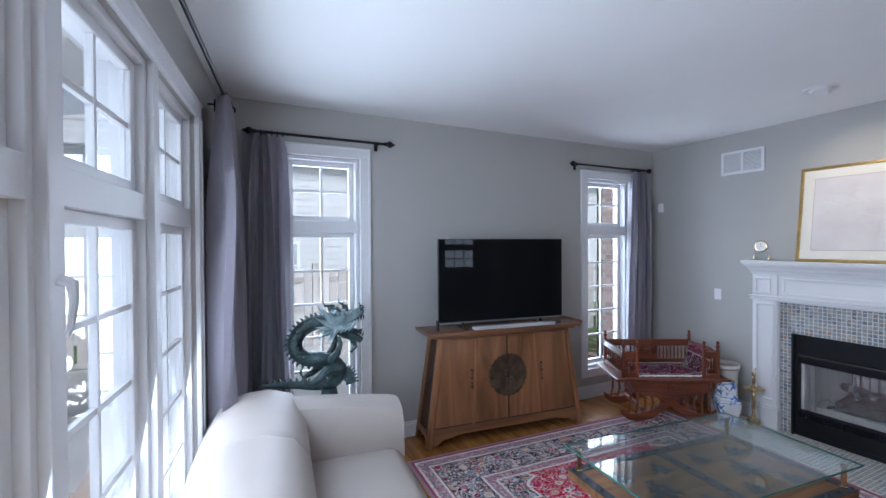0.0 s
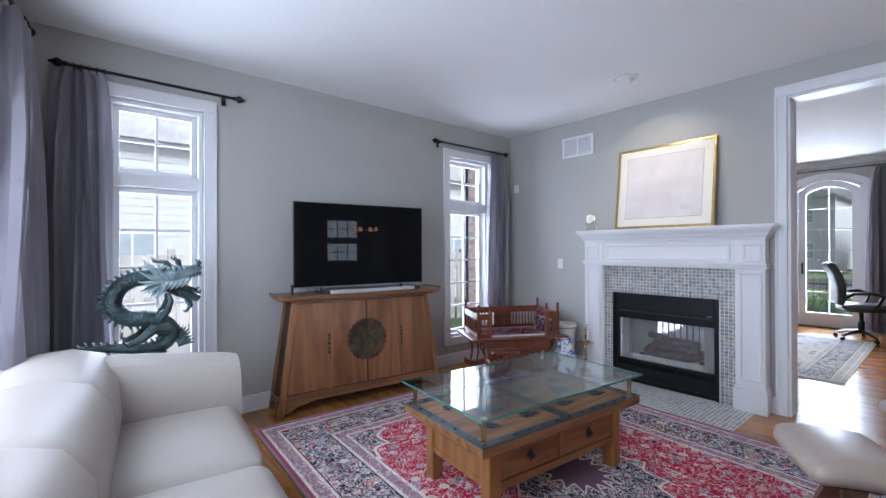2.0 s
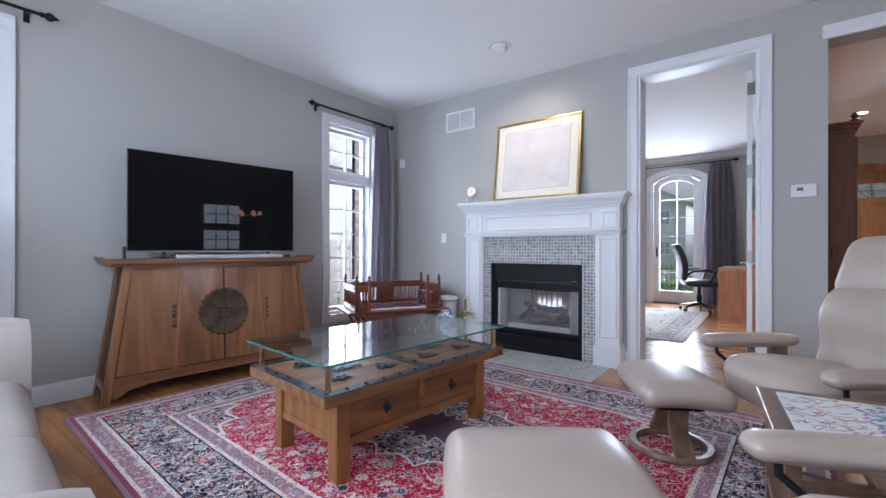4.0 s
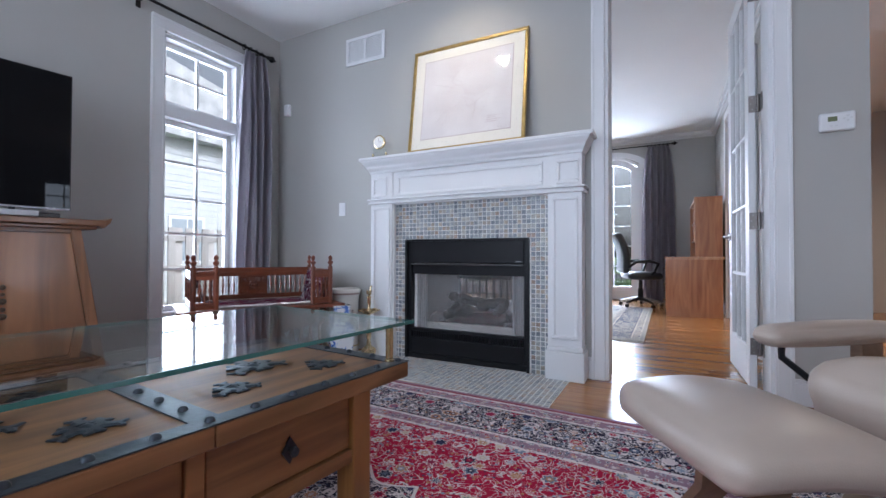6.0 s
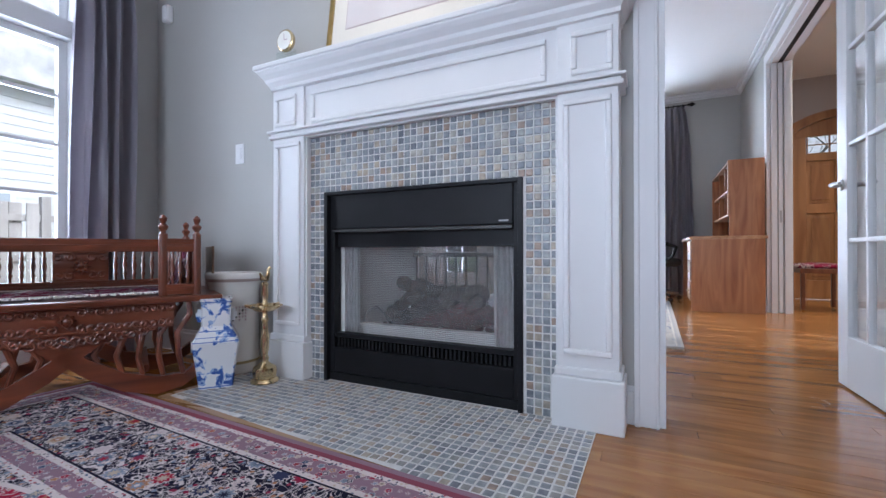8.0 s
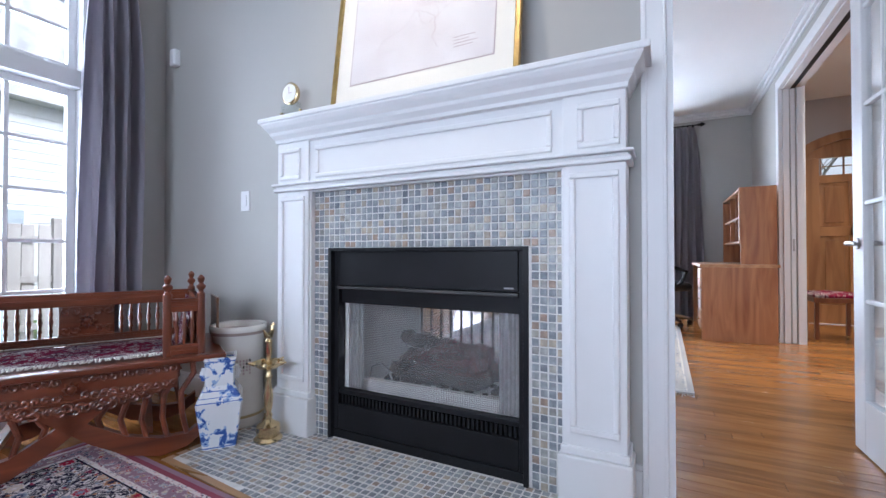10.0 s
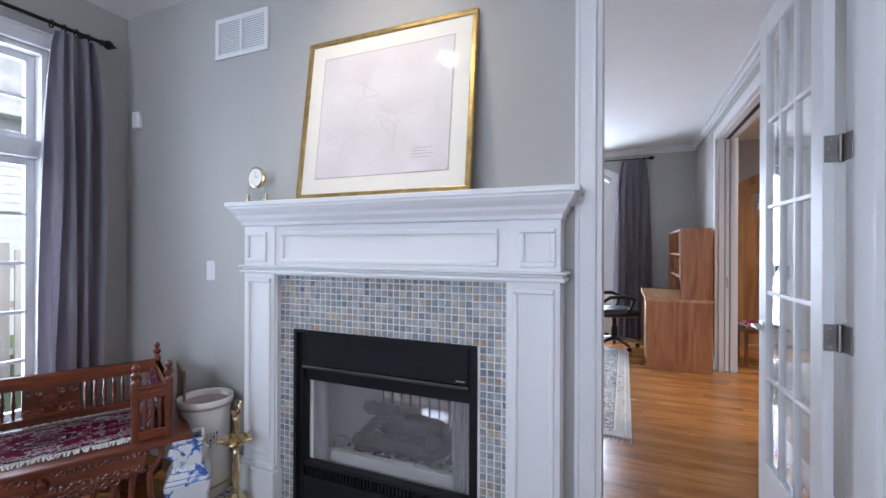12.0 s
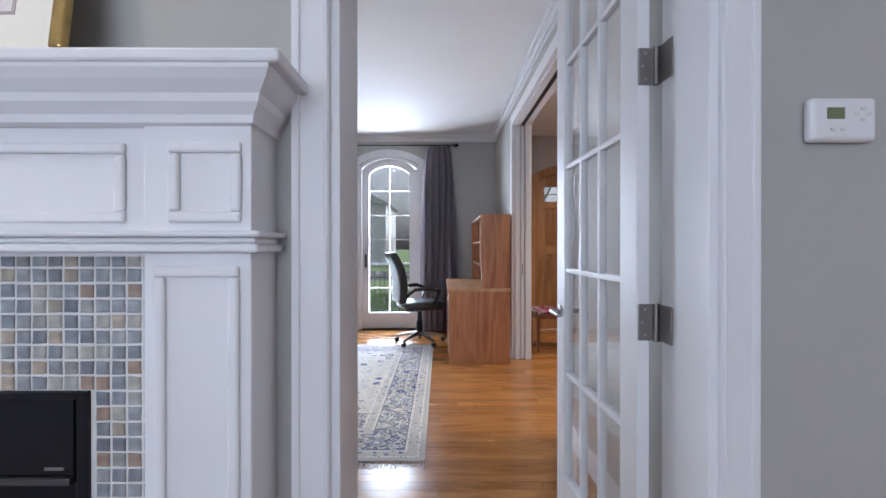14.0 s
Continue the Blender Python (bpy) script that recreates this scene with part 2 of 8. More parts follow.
solid("ceiling", B((-2.0, FX + 0.21, -5.0, TY + 0.2, CZ, CZ + 0.15)), M_CEIL, "smooth white painted ceiling", "ceiling")
solid("subfloor", B((-1.8, 10.6, -6.0, TY + 0.1, -0.2, -0.012)), mat("subfloor", (0.2, 0.13, 0.07), 0.7), "dark underlay below the boards", "floor")

# study
SX, SY0, SY1 = 10.1, 0.02, 4.95
PX1 = 8.46                              # far jamb of the pocket door opening
EW = Matrix(((0, 1, 0, SX), (1, 0, 0, 0), (0, 0, 1, 0), (0, 0, 0, 1)))    # local x runs along +y, local y out of doors


def arch(x0, x1, z1, rise, n=14):
    """Points of a segmental arch from x1 to x0, springing at z1 - rise."""
    h = (x1 - x0) / 2
    r = (h * h + rise * rise) / (2 * rise)
    a = math.asin(h / r)
    return [((x0 + x1) / 2 + r * math.sin(a - 2 * a * i / n), z1 - r + r * math.cos(a - 2 * a * i / n)) for i in range(n + 1)]


def arched_wall(bm, a, b, y0, y1, z1, holes):
    """A wall along x with arch-headed openings (x0, x1, top, rise) down to the floor."""
    x = a
    for h0, h1, top, rise in holes:
        box(bm, x, h0, y0, y1, 0, z1)
        prism([(h1, z1)] + [(h0, z1)] + arch(h0, h1, top, rise)[::-1], y1 - y0, bm, Matrix.Translation((0, y0, 0)))
        x = h1
    box(bm, x, b, y0, y1, 0, z1)
    bmesh.ops.recalc_face_normals(bm, faces=bm.faces[:])
    return bm


ADOORS = [(1.16, 2.03, 2.57, 0.16), (3.8, 4.67, 2.57, 0.16)]
solid("study_wall_east", arched_wall(bmesh.new(), -0.2, 5.2, 0.0, 0.22, CZ, ADOORS), M_WALL, "grey study wall with arched glazed doors", "wall", m=EW)
solid("study_wall_south", wall_with_openings(bmesh.new(), FX + 0.2, SX, SY0 - 0.16, SY0, CZ, [(6.5, PX1, 0, 2.56)]), M_WALL, "grey study wall with a pocket door opening", "wall")
solid("study_wall_north", B((FX + 0.2, SX + 0.2, SY1, SY1 + 0.2, 0, CZ)), M_WALL, "plain grey study wall", "wall")
M_BRICK = mat("red_brick", (0.36, 0.26, 0.22), 0.85, vary=0.25, scale=9, bump=0.3, bump_scale=80, island=0.25)
solid("study_wall_west", B((FX + 0.2, FX + 0.34, TY + 0.22, SY1 + 0.2, 0, CZ + 0.4)), M_BRICK, "red brick outer wall of the study wing", "wall")
solid("study_ceiling", B((FX + 0.205, SX + 0.2, SY0 - 0.1, SY1 + 0.2, CZ, CZ + 0.15)), M_CEIL, "smooth white study ceiling", "ceiling")
solid("study_chimney_breast", B((FX + 0.2, 5.24, 1.3, 1.62, 0, CZ), (FX + 0.2, 5.24, 2.46, 2.8, 0, CZ), (FX + 0.2, 5.24, 1.62, 2.46, 0.72, CZ), (FX + 0.2, 5.24, 1.62, 2.46, 0, 0.2)), M_WALL, "grey chimney breast in the study", "wall")
for nm, x0, x1, y0, y1 in (("crown_east", SX - 0.075, SX, SY0, SY1), ("crown_south", FX + 0.2, SX - 0.075, SY0, SY0 + 0.075), ("crown_dining", 8.35, 8.425, -6.0, -2.5)):
    lx = nm != "crown_south"
    bm = B((x0 + 0.055 if lx else x0, x1, y0, y1 if lx else y1 - 0.055, CZ - 0.095, CZ - 0.075), (x0 + 0.03 if lx else x0, x1, y0, y1 if lx else y1 - 0.03, CZ - 0.075, CZ - 0.03), (x0, x1, y0, y1, CZ - 0.03, CZ - 0.002), bevel=0.006)
    solid(nm, bm, M_TRIM, "white crown moulding under the ceiling", "trim")

# hall and dining room
solid("hall_wall_east", arched_wall(bmesh.new(), -2.5, -0.19, 0.0, 0.2, CZ, [(-1.62, -0.46, 2.44, 0.2)]), M_HALL, "taupe hall wall round the front door", "wall", m=EW)
solid("hall_wall_south", wall_with_openings(bmesh.new(), FX + 0.2, SX, -2.5, -2.3, CZ, [(FX + 0.6, 8.4, 0, DZ)]), M_HALL, "taupe header wall between hall and dining room", "wall")
solid("hall_header_trim", B((FX + 0.5, 8.4, -2.3, -2.278, DZ, DZ + 0.1), (FX + 0.6, 8.4, -2.5, -2.3, DZ - 0.015, DZ), bevel=0.003), M_TRIM, "white casing under the dining room header", "trim")
solid("hall_ceiling", B((FX + 0.205, SX + 0.2, -6.0, SY0 - 0.105, CZ, CZ + 0.15)), M_CEIL, "white hall ceiling", "ceiling")
solid("dining_wall_east", B((8.42, 8.6, -6.0, -2.5, 0, CZ)), M_HALL, "taupe dining room wall above white wainscot", "wall")
solid("dining_wall_south", B((-2.0, 8.6, -6.2, -6.0, 0, CZ)), M_HALL, "taupe dining room wall", "wall")


def casing(name, x0, x1, z0, z1, w, parent_m, label, sill=True, bottom=False, side=-1, d=0.022):
    """Flat stepped casing round an opening in a wall frame; side -1 is the room side."""
    th = thing(name, parent_m, label, "trim", kind="structure")
    def strip(nm, a, b, c, e):
        bm = B((a, b, -d, 0, c, e) if side < 0 else (a, b, 0.2, 0.2 + d, c, e), bevel=0.004)
        p = part(nm, bm, M_TRIM, th)
        s_ = -1 if side < 0 else 1
        ya = -d - 0.007 if side < 0 else 0.2 + d - 0.002
        yb = -d + 0.002 if side < 0 else 0.2 + d + 0.007
        if b - a < e - c:
            o0, o1 = (a, a + 0.018) if a < x0 else (b - 0.018, b)
            i0, i1 = (b - 0.012, b - 0.002) if a < x0 else (a + 0.002, a + 0.012)
            part("outer_band", B((o0, o1, ya, yb, c, e), bevel=0.003), M_TRIM, p)
            part("inner_bead", B((i0, i1, ya + 0.004, yb, c, e), bevel=0.003), M_TRIM, p)
        else:
            part("outer_band", B((a, b, ya, yb, e - 0.018, e), bevel=0.003), M_TRIM, p)
    strip("side_casing", x0 - w, x0, z0 - (w if bottom else 0), z1)
    strip("side_casing", x1, x1 + w, z0 - (w if bottom else 0), z1)
    strip("head_casing", x0 - w, x1 + w, z1, z1 + w)
    if bottom:
        strip("bottom_casing", x0, x1, z0 - w, z0)
    return th


def window_unit(name, m, x0, x1, z0, z1, trans, rows_lo, rows_hi, label, cols=2, wall=0.2, inset=0.09):
    """Fixed top light over a tall lower sash, with thin glazing bars."""
    th = thing(name, m, label, "window", kind="structure")
    fr = part("window_frame", B((x0, x0 + 0.03, 0.02, wall - 0.03, z0, z1), (x1 - 0.03, x1, 0.02, wall - 0.03, z0, z1), (x0 + 0.03, x1 - 0.03, 0.02, wall - 0.03, z1 - 0.03, z1), (x0 + 0.03, x1 - 0.03, 0.02, wall - 0.03, z0, z0 + 0.03), (x0 + 0.03, x1 - 0.03, 0.02, wall - 0.03, trans - 0.05, trans + 0.05), bevel=0.003), M_TRIM, th)
    for za, zb, rows, nm in ((z0 + 0.03, trans - 0.05, rows_lo, "lower_sash"), (trans + 0.05, z1 - 0.03, rows_hi, "top_light")):
        xa, xb, s = x0 + 0.03, x1 - 0.03, 0.042
        bm = B((xa, xa + s, inset, inset + 0.04, za, zb), (xb - s, xb, inset, inset + 0.04, za, zb), (xa + s, xb - s, inset, inset + 0.04, zb - s, zb), (xa + s, xb - s, inset, inset + 0.04, za, za + s), bevel=0.004)
        sash = part(nm, bm, M_TRIM, th)
        ga, gb, gc, gd = xa + s, xb - s, za + s, zb - s
        for i in range(1, cols):
            x = ga + (gb - ga) * i / cols
            part("glazing_bar", B((x - 0.01, x + 0.01, inset + 0.008, inset + 0.032, gc, gd)), M_TRIM, sash)
        for j in range(1, rows):
            z = gc + (gd - gc) * j / rows
            part("glazing_bar", B((ga, gb, inset + 0.010, inset + 0.030, z - 0.01, z + 0.01)), M_TRIM, sash)
        for i in range(cols):
            for j in range(rows):
                p = part("pane", B((ga + (gb - ga) * i / cols, ga + (gb - ga) * (i + 1) / cols, inset + 0.018, inset + 0.022, gc + (gd - gc) * j / rows, gc + (gd - gc) * (j + 1) / rows)), M_GLASS, sash)
                p.visible_shadow = False
    return th


NW = Matrix.Translation((0, TY, 0))
for i, (a, b) in enumerate(TVW):
    window_unit(f"window_{i + 1}", NW, a, b, WZ0, WZ1, 1.898, 5, 2, "tall white window with small panes and a top light")
    casing(f"window_trim_{i + 1}", a, b, WZ0, WZ1, 0.092, NW, "wide flat white window casing", bottom=True)
for i, (a, b) in enumerate(LWIN):
    window_unit(f"window_{i + 3}", LW, a, b, 0.30, WZ1, 1.898, 5, 2, "tall white casement window with small panes and top light", inset=0.05)
for i, (a, b) in enumerate(zip(LWIN, LWIN[1:])):
    solid(f"trim_mullion_{i + 1}", B((a[1] - 0.002, b[0] + 0.002, -0.006, 0.19, 0.30, WZ1), bevel=0.003), M_TRIM, "white painted mullion between windows", "trim", m=LW)
casing("window_trim_3", LWIN[0][0], LWIN[-1][1], 0.30, WZ1, 0.092, LW, "wide white casing round the window bank", bottom=True)
for i, (a, b) in enumerate([(3.45, 4.45)]):
    window_unit(f"window_{i + 8}", Matrix(((-1, 0, 0, 5.0), (0, -1, 0, -4.75), (0, 0, 1, 0), (0, 0, 0, 1))), 5.0 - b, 5.0 - a, 1.0, 2.3, 1.65, 2, 2, "white window with small panes in the far wall", cols=3)

# doorway to the study
casing("door_trim_1", TY - DY1, TY - DY0, 0, DZ, 0.082, FW, "wide white stepped door casing")
solid("door_jamb", B((TY - DY1 - 0.001, TY - DY1 + 0.02, -0.005, 0.2, 0, DZ), (TY - DY0 - 0.02, TY - DY0 + 0.001, -0.005, 0.2, 0, DZ), (TY - DY1 + 0.02, TY - DY0 - 0.02, -0.005, 0.2, DZ - 0.02, DZ + 0.001), bevel=0.002), M_TRIM, "white painted door jamb lining", "trim", m=FW)
solid("hall_opening_trim", B((HX0 - 0.03, HX0 + 3.33, -0.022, 0, HZ, HZ + 0.1), bevel=0.004), M_TRIM, "white head casing over the hall opening", "trim", m=FW)
# baseboards
for nm, m, a, b in (("baseboard_north", NW, 0.02, FX), ("baseboard_east", FW, 0.0, TY - 2.84), ("baseboard_east_2", FW, TY - 1.2, TY - DY1 - 0.083), ("baseboard_east_3", FW, TY - DY0 + 0.083, HX0), ("baseboard_west", LW, 0.02, 8.5)):
    bm = B((a, b, -0.016, 0, 0, 0.12), (a, b, -0.010, 0, 0.12, 0.14), bevel=0.003)
    solid(nm, bm, M_TRIM, "white painted baseboard", "baseboard", m=m)

# daylight at the openings
for a, b in TVW:
    window_light("north_window_light", ((a + b) / 2, TY + 0.55, 1.6), ((a + b) / 2, 0, 0.7), 1.3, 2.7, 36)
window_light("west_window_light", LW @ Vector((2.36, -0.03, 1.4)), LW @ Vector((2.36, -3, 0.9)), 3.0, 2.1, 25)
# extra lamp outdoors, added to brighten the west window frames
window_light("west_sky_light", LW @ Vector((2.6, 0.75, 1.6)), LW @ Vector((2.6, -3, 0.3)), 3.4, 2.8, 26)
window_light("study_window_light", (SX + 0.5, 1.6, 1.4), (5, 1.6, 0.1), 1.3, 2.6, 80)
window_light("study_window_light", (SX + 0.5, 4.23, 1.4), (5, 4.23, 0.1), 1.3, 2.6, 80)
window_light("south_window_light", (3.95, -5.4, 1.75), (3.95, 0, 0.6), 2.2, 1.9, 44)
# ---------- fireplace ----------
M_SLATE_GROUT = mat("pale_grout", (0.70, 0.69, 0.67), 0.85, vary=0.12, scale=20, bump=0.2, bump_scale=150)


def slate(name, by_island):
    """Tumbled slate: blue-greys, tans and rust, one tone for each piece."""
    m = mat(name, (0.2, 0.2, 0.2), 0.32, bump=0.35, bump_scale=90)
    n, lk = m.node_tree.nodes, m.node_tree.links.new
    src = n.new("ShaderNodeNewGeometry").outputs["Random Per Island"] if by_island else n.new("ShaderNodeObjectInfo").outputs["Random"]
    ramp = n.new("ShaderNodeValToRGB")
    ramp.color_ramp.interpolation = "CONSTANT"
    cols = [(0.17, 0.19, 0.215), (0.25, 0.265, 0.28), (0.13, 0.145, 0.17), (0.27, 0.275, 0.27), (0.25, 0.22, 0.185), (0.205, 0.225, 0.245), (0.30, 0.26, 0.21), (0.24, 0.26, 0.28), (0.24, 0.18, 0.145), (0.185, 0.205, 0.23), (0.30, 0.29, 0.265), (0.21, 0.21, 0.205), (0.22, 0.235, 0.255), (0.155, 0.17, 0.19)]
    while len(ramp.color_ramp.elements) < len(cols):
        ramp.color_ramp.elements.new(0.5)
    for i, c in enumerate(cols):
        ramp.color_ramp.elements[i].position = i / len(cols)
        ramp.color_ramp.elements[i].color = (*c, 1)
    lk(src, ramp.inputs["Fac"])
    mx = n.new("ShaderNodeMix")
    mx.data_type, mx.blend_type = "RGBA", "MULTIPLY"
    mx.inputs["Factor"].default_value = 0.7
    n["Color Ramp"].color_ramp.elements[0].color = (0.95, 0.95, 0.95, 1)
    n["Color Ramp"].color_ramp.elements[1].color = (2.0, 1.95, 1.85, 1)
    n["Noise Texture"].inputs["Scale"].default_value = 30
    lk(ramp.outputs["Color"], mx.inputs["A"])
    lk(n["Color Ramp"].outputs["Color"], mx.inputs["B"])
    lk(mx.outputs["Result"], n["Principled BSDF"].inputs["Base Color"])
    return m


M_SLATE, M_SLATE_J = slate("slate_tile", False), slate("slate_tile_joined", True)
M_BLACK = mat("black_metal", (0.010, 0.010, 0.012), 0.42, 0.0, vary=0.2, bump=0.05, bump_scale=300, spec=0.22)
M_STEEL = mat("grey_steel", (0.35, 0.35, 0.35), 0.4, 0.8)
PITCH = 0.0316
ty0, ty1, tz1 = 1.41, 2.64, 1.204          # tiled field
fy0, fy1, fz0, fz1 = 1.561, 2.53, 0.045, 0.908   # metal fireplace face


def tile_bm(bm, cx, cy, s, h, rnd):
    """One tumbled tile lying on z = 0, centred at cx, cy."""
    a, b = s / 2, s / 2 - 0.0028
    j = lambda k: k + rnd.uniform(-0.0009, 0.0009)
    lo = [bm.verts.new((cx + j(x), cy + j(y), 0)) for x, y in ((-a, -a), (a, -a), (a, a), (-a, a))]
    mid = [bm.verts.new((v.co.x, v.co.y, h * 0.55)) for v in lo]
    hi = [bm.verts.new((cx + x, cy + y, h)) for x, y in ((-b, -b), (b, -b), (b, b), (-b, b))]
    bm.faces.new(hi)
    for p, q in ((lo, mid), (mid, hi)):
        for i in range(4):
            k = (i + 1) % 4
            bm.faces.new((p[i], p[k], q[k], q[i]))
    return bm


rnd = random.Random(4)
TILE_MESHES = []
for k in range(6):
    bm = tile_bm(bmesh.new(), 0, 0, 0.0264, 0.0042, rnd)
    me = bpy.data.meshes.new("tile")
    bm.to_mesh(me)
    bm.free()
    me.materials.append(M_SLATE)
    TILE_MESHES.append(me)
surround = thing("fireplace_tile_surround", None, "blue-grey and rust slate mosaic round the firebox", "tiles", kind="structure")
part("grout_bed", B((4.676, FX, ty0, fy0, 0, tz1), (4.676, FX, fy1, ty1, 0, tz1), (4.676, FX, fy0, fy1, fz1, tz1)), M_SLATE_GROUT, surround)
bms = bmesh.new()
nc, nr = int((ty1 - ty0) / PITCH), int(tz1 / PITCH)
for i in range(nc):
    for j in range(nr):
        y, z = ty0 + (i + 0.5) * (ty1 - ty0) / nc, tz1 - (j + 0.5) * PITCH
        if fy0 - 0.012 < y < fy1 + 0.012 and z < fz1 + 0.01:
            continue
        if y > 1.98:
            tb_ = tile_bm(bmesh.new(), 0, 0, 0.0264, 0.0042, rnd)
            tb_.transform(Matrix.Translation((4.676, y, z)) @ rot(-90, 'Y'))
            tmp = bpy.data.meshes.new('tmp')
            tb_.to_mesh(tmp)
            tb_.free()
            bms.from_mesh(tmp)
            bpy.data.meshes.remove(tmp)
            continue
        same_part("tile", TILE_MESHES[rnd.randrange(6)], surround, Matrix.Translation((4.676, y, z)) @ rot(-90, "Y") @ rot(90 * rnd.randrange(4)))
tagged(part("far_tiles", bms, M_SLATE_J, surround), kind="stuff")
hearth = thing("hearth", None, "flush slate mosaic hearth set into the oak floor", "hearth", kind="structure")
hx0, hx1, hy0, hy1 = 4.045, 4.676, 1.275, 2.99
HSL = 0.0858                            # slant of the front edge


def hearth_edge(y):
    return hx0 + (y - hy0) * HSL


part("grout_bed", hexa(bmesh.new(), [(hx0, hy0, -0.011), (4.70, hy0, -0.011), (4.70, hy1, -0.011), (hearth_edge(hy1), hy1, -0.011)], [(hx0, hy0, 0.004), (4.70, hy0, 0.004), (4.70, hy1, 0.004), (hearth_edge(hy1), hy1, 0.004)]), M_SLATE_GROUT, hearth)
M_BORDER = wood("oak_border", (0.25, 0.13, 0.055), (0.42, 0.24, 0.11), 0.28, axis="Y")
xe = hearth_edge(hy1)
bm = hexa(bmesh.new(), [(hx0 - 0.03, hy0 - 0.03, -0.01), (hx0, hy0 - 0.03, -0.01), (xe, hy1, -0.01), (xe - 0.03, hy1, -0.01)], [(hx0 - 0.03, hy0 - 0.03, 0.005), (hx0, hy0 - 0.03, 0.005), (xe, hy1, 0.005), (xe - 0.03, hy1, 0.005)])
box(bm, xe - 0.03, hx1, hy1, hy1 + 0.03, -0.01, 0.005)
part("oak_border", bm, M_BORDER, hearth)
bmj = bmesh.new()
na, nb = int((hy1 - hy0) / PITCH), int((hx1 - hx0) / PITCH)
for i in range(na):
    for j in range(nb):
        y, x = hy0 + (i + 0.5) * PITCH, hx0 + (j + 0.5) * (hx1 - hx0) / nb
        if x - 0.010 < hearth_edge(y):
            continue
        if y < 1.76:
            same_part("tile", TILE_MESHES[rnd.randrange(6)], hearth, Matrix.Translation((x, y, 0.0015)) @ rot(90 * rnd.randrange(4)))
        else:
            tile_bm(bmj, x, y, 0.0264, 0.0060, rnd)
tagged(part("far_tiles", bmj, M_SLATE_J, hearth), kind="stuff")


def panel_mould(bm, y0, y1, z0, z1, x, w=0.022, d=0.010):
    """A picture-frame moulding on a face at x that looks towards -x."""
    for b in ((y0, y1, z0, z0 + w), (y0, y1, z1 - w, z1), (y0, y0 + w, z0 + w, z1 - w), (y1 - w, y1, z0 + w, z1 - w)):
        box(bm, x - d, x + 0.002, *b, bevel=0.006, seg=3)


mantel = thing("fireplace_mantel", None, "white painted panelled fireplace mantel with deep shelf", "mantel")
for nm, a, b in (("right", 1.20, 1.41), ("left", 2.64, 2.85)):
    pil = part("pilaster", B((4.632, FX, a, b, 0.2, 1.204), bevel=0.003), M_TRIM, mantel)
    bm = bmesh.new()
    panel_mould(bm, a + 0.022, b - 0.022, 0.26, 1.178, 4.632)
    part("panel_moulding", bm, M_TRIM, pil)
    part("plinth", B((4.608, FX, a - 0.018, b + 0.018, 0.0, 0.185), (4.62, FX, a - 0.01, b + 0.01, 0.185, 0.215), bevel=0.006), M_TRIM, pil)
    bm = bmesh.new()
    panel_mould(bm, a + 0.018, b - 0.05, 1.262, 1.42, 4.632) if a < 2 else panel_mould(bm, a + 0.05, b - 0.018, 1.262, 1.42, 4.632)
    part("block_panel", bm, M_TRIM, pil)
fr = part("frieze", B((4.632, FX, 1.20, 1.41, 1.205, 1.47), (4.632, FX, 2.64, 2.85, 1.205, 1.47), (4.642, FX, 1.41, 2.64, 1.205, 1.47), bevel=0.002), M_TRIM, mantel)
bm = bmesh.new()
panel_mould(bm, 1.45, 2.60, 1.262, 1.42, 4.642)
part("frieze_panel", bm, M_TRIM, fr)
part("neck_moulding", B((4.616, FX, 1.182, 2.868, 1.204, 1.222), (4.624, FX, 1.19, 2.86, 1.222, 1.234), (4.609, FX, 1.175, 2.875, 1.234, 1.246), bevel=0.005), M_TRIM, mantel)
bm = bmesh.new()
prof = [(0.0, 1.45), (0.012, 1.455), (0.014, 1.47), (0.03, 1.49), (0.034, 1.505), (0.052, 1.525), (0.062, 1.542), (0.062, 1.55)]
for (o0, za), (o1, zb) in zip(prof, prof[1:]):
    hexa(bm, [(4.634 - o0, 1.205 - o0, za), (FX, 1.205 - o0, za), (FX, 2.845 + o0, za), (4.634 - o0, 2.845 + o0, za)], [(4.634 - o1, 1.205 - o1, zb), (FX, 1.205 - o1, zb), (FX, 2.845 + o1, zb), (4.634 - o1, 2.845 + o1, zb)])
part("crown_moulding", bm, M_TRIM, mantel)
part("shelf", B((4.566, FX, 1.122, 2.928, 1.55, 1.576), bevel=0.006), M_TRIM, mantel)
part("inner_reveal", B((4.645, 4.695, 1.41, 1.418, 0.0, 1.204), (4.645, 4.695, 2.632, 2.64, 0.0, 1.204), (4.645, 4.695, 1.418, 2.632, 1.196, 1.204)), M_TRIM, mantel)

fire = thing("gas_fireplace", None, "black metal see-through gas fireplace with ceramic logs", "fireplace")
for a in (fy0, fy1 - 0.032):
    part("face_post", B((4.690, 4.74, a, a + 0.032, fz0, fz1), bevel=0.003), M_BLACK, fire)
part("face_trim", B((4.664, 4.70, fy0 - 0.012, fy0 + 0.008, 0.002, fz1 + 0.012), (4.664, 4.70, fy1 - 0.008, fy1 + 0.012, 0.002, fz1 + 0.012), (4.664, 4.70, fy0 + 0.008, fy1 - 0.008, fz1 - 0.004, fz1 + 0.012), bevel=0.002), M_BLACK, fire)
part("kick_plate", B((4.686, 4.74, fy0 + 0.008, fy1 - 0.008, 0.002, fz0 - 0.002), bevel=0.002), M_BLACK, fire)
part("hood", B((4.684, 4.74, fy0 + 0.032, fy1 - 0.032, 0.74, fz1), bevel=0.004), M_BLACK, fire)
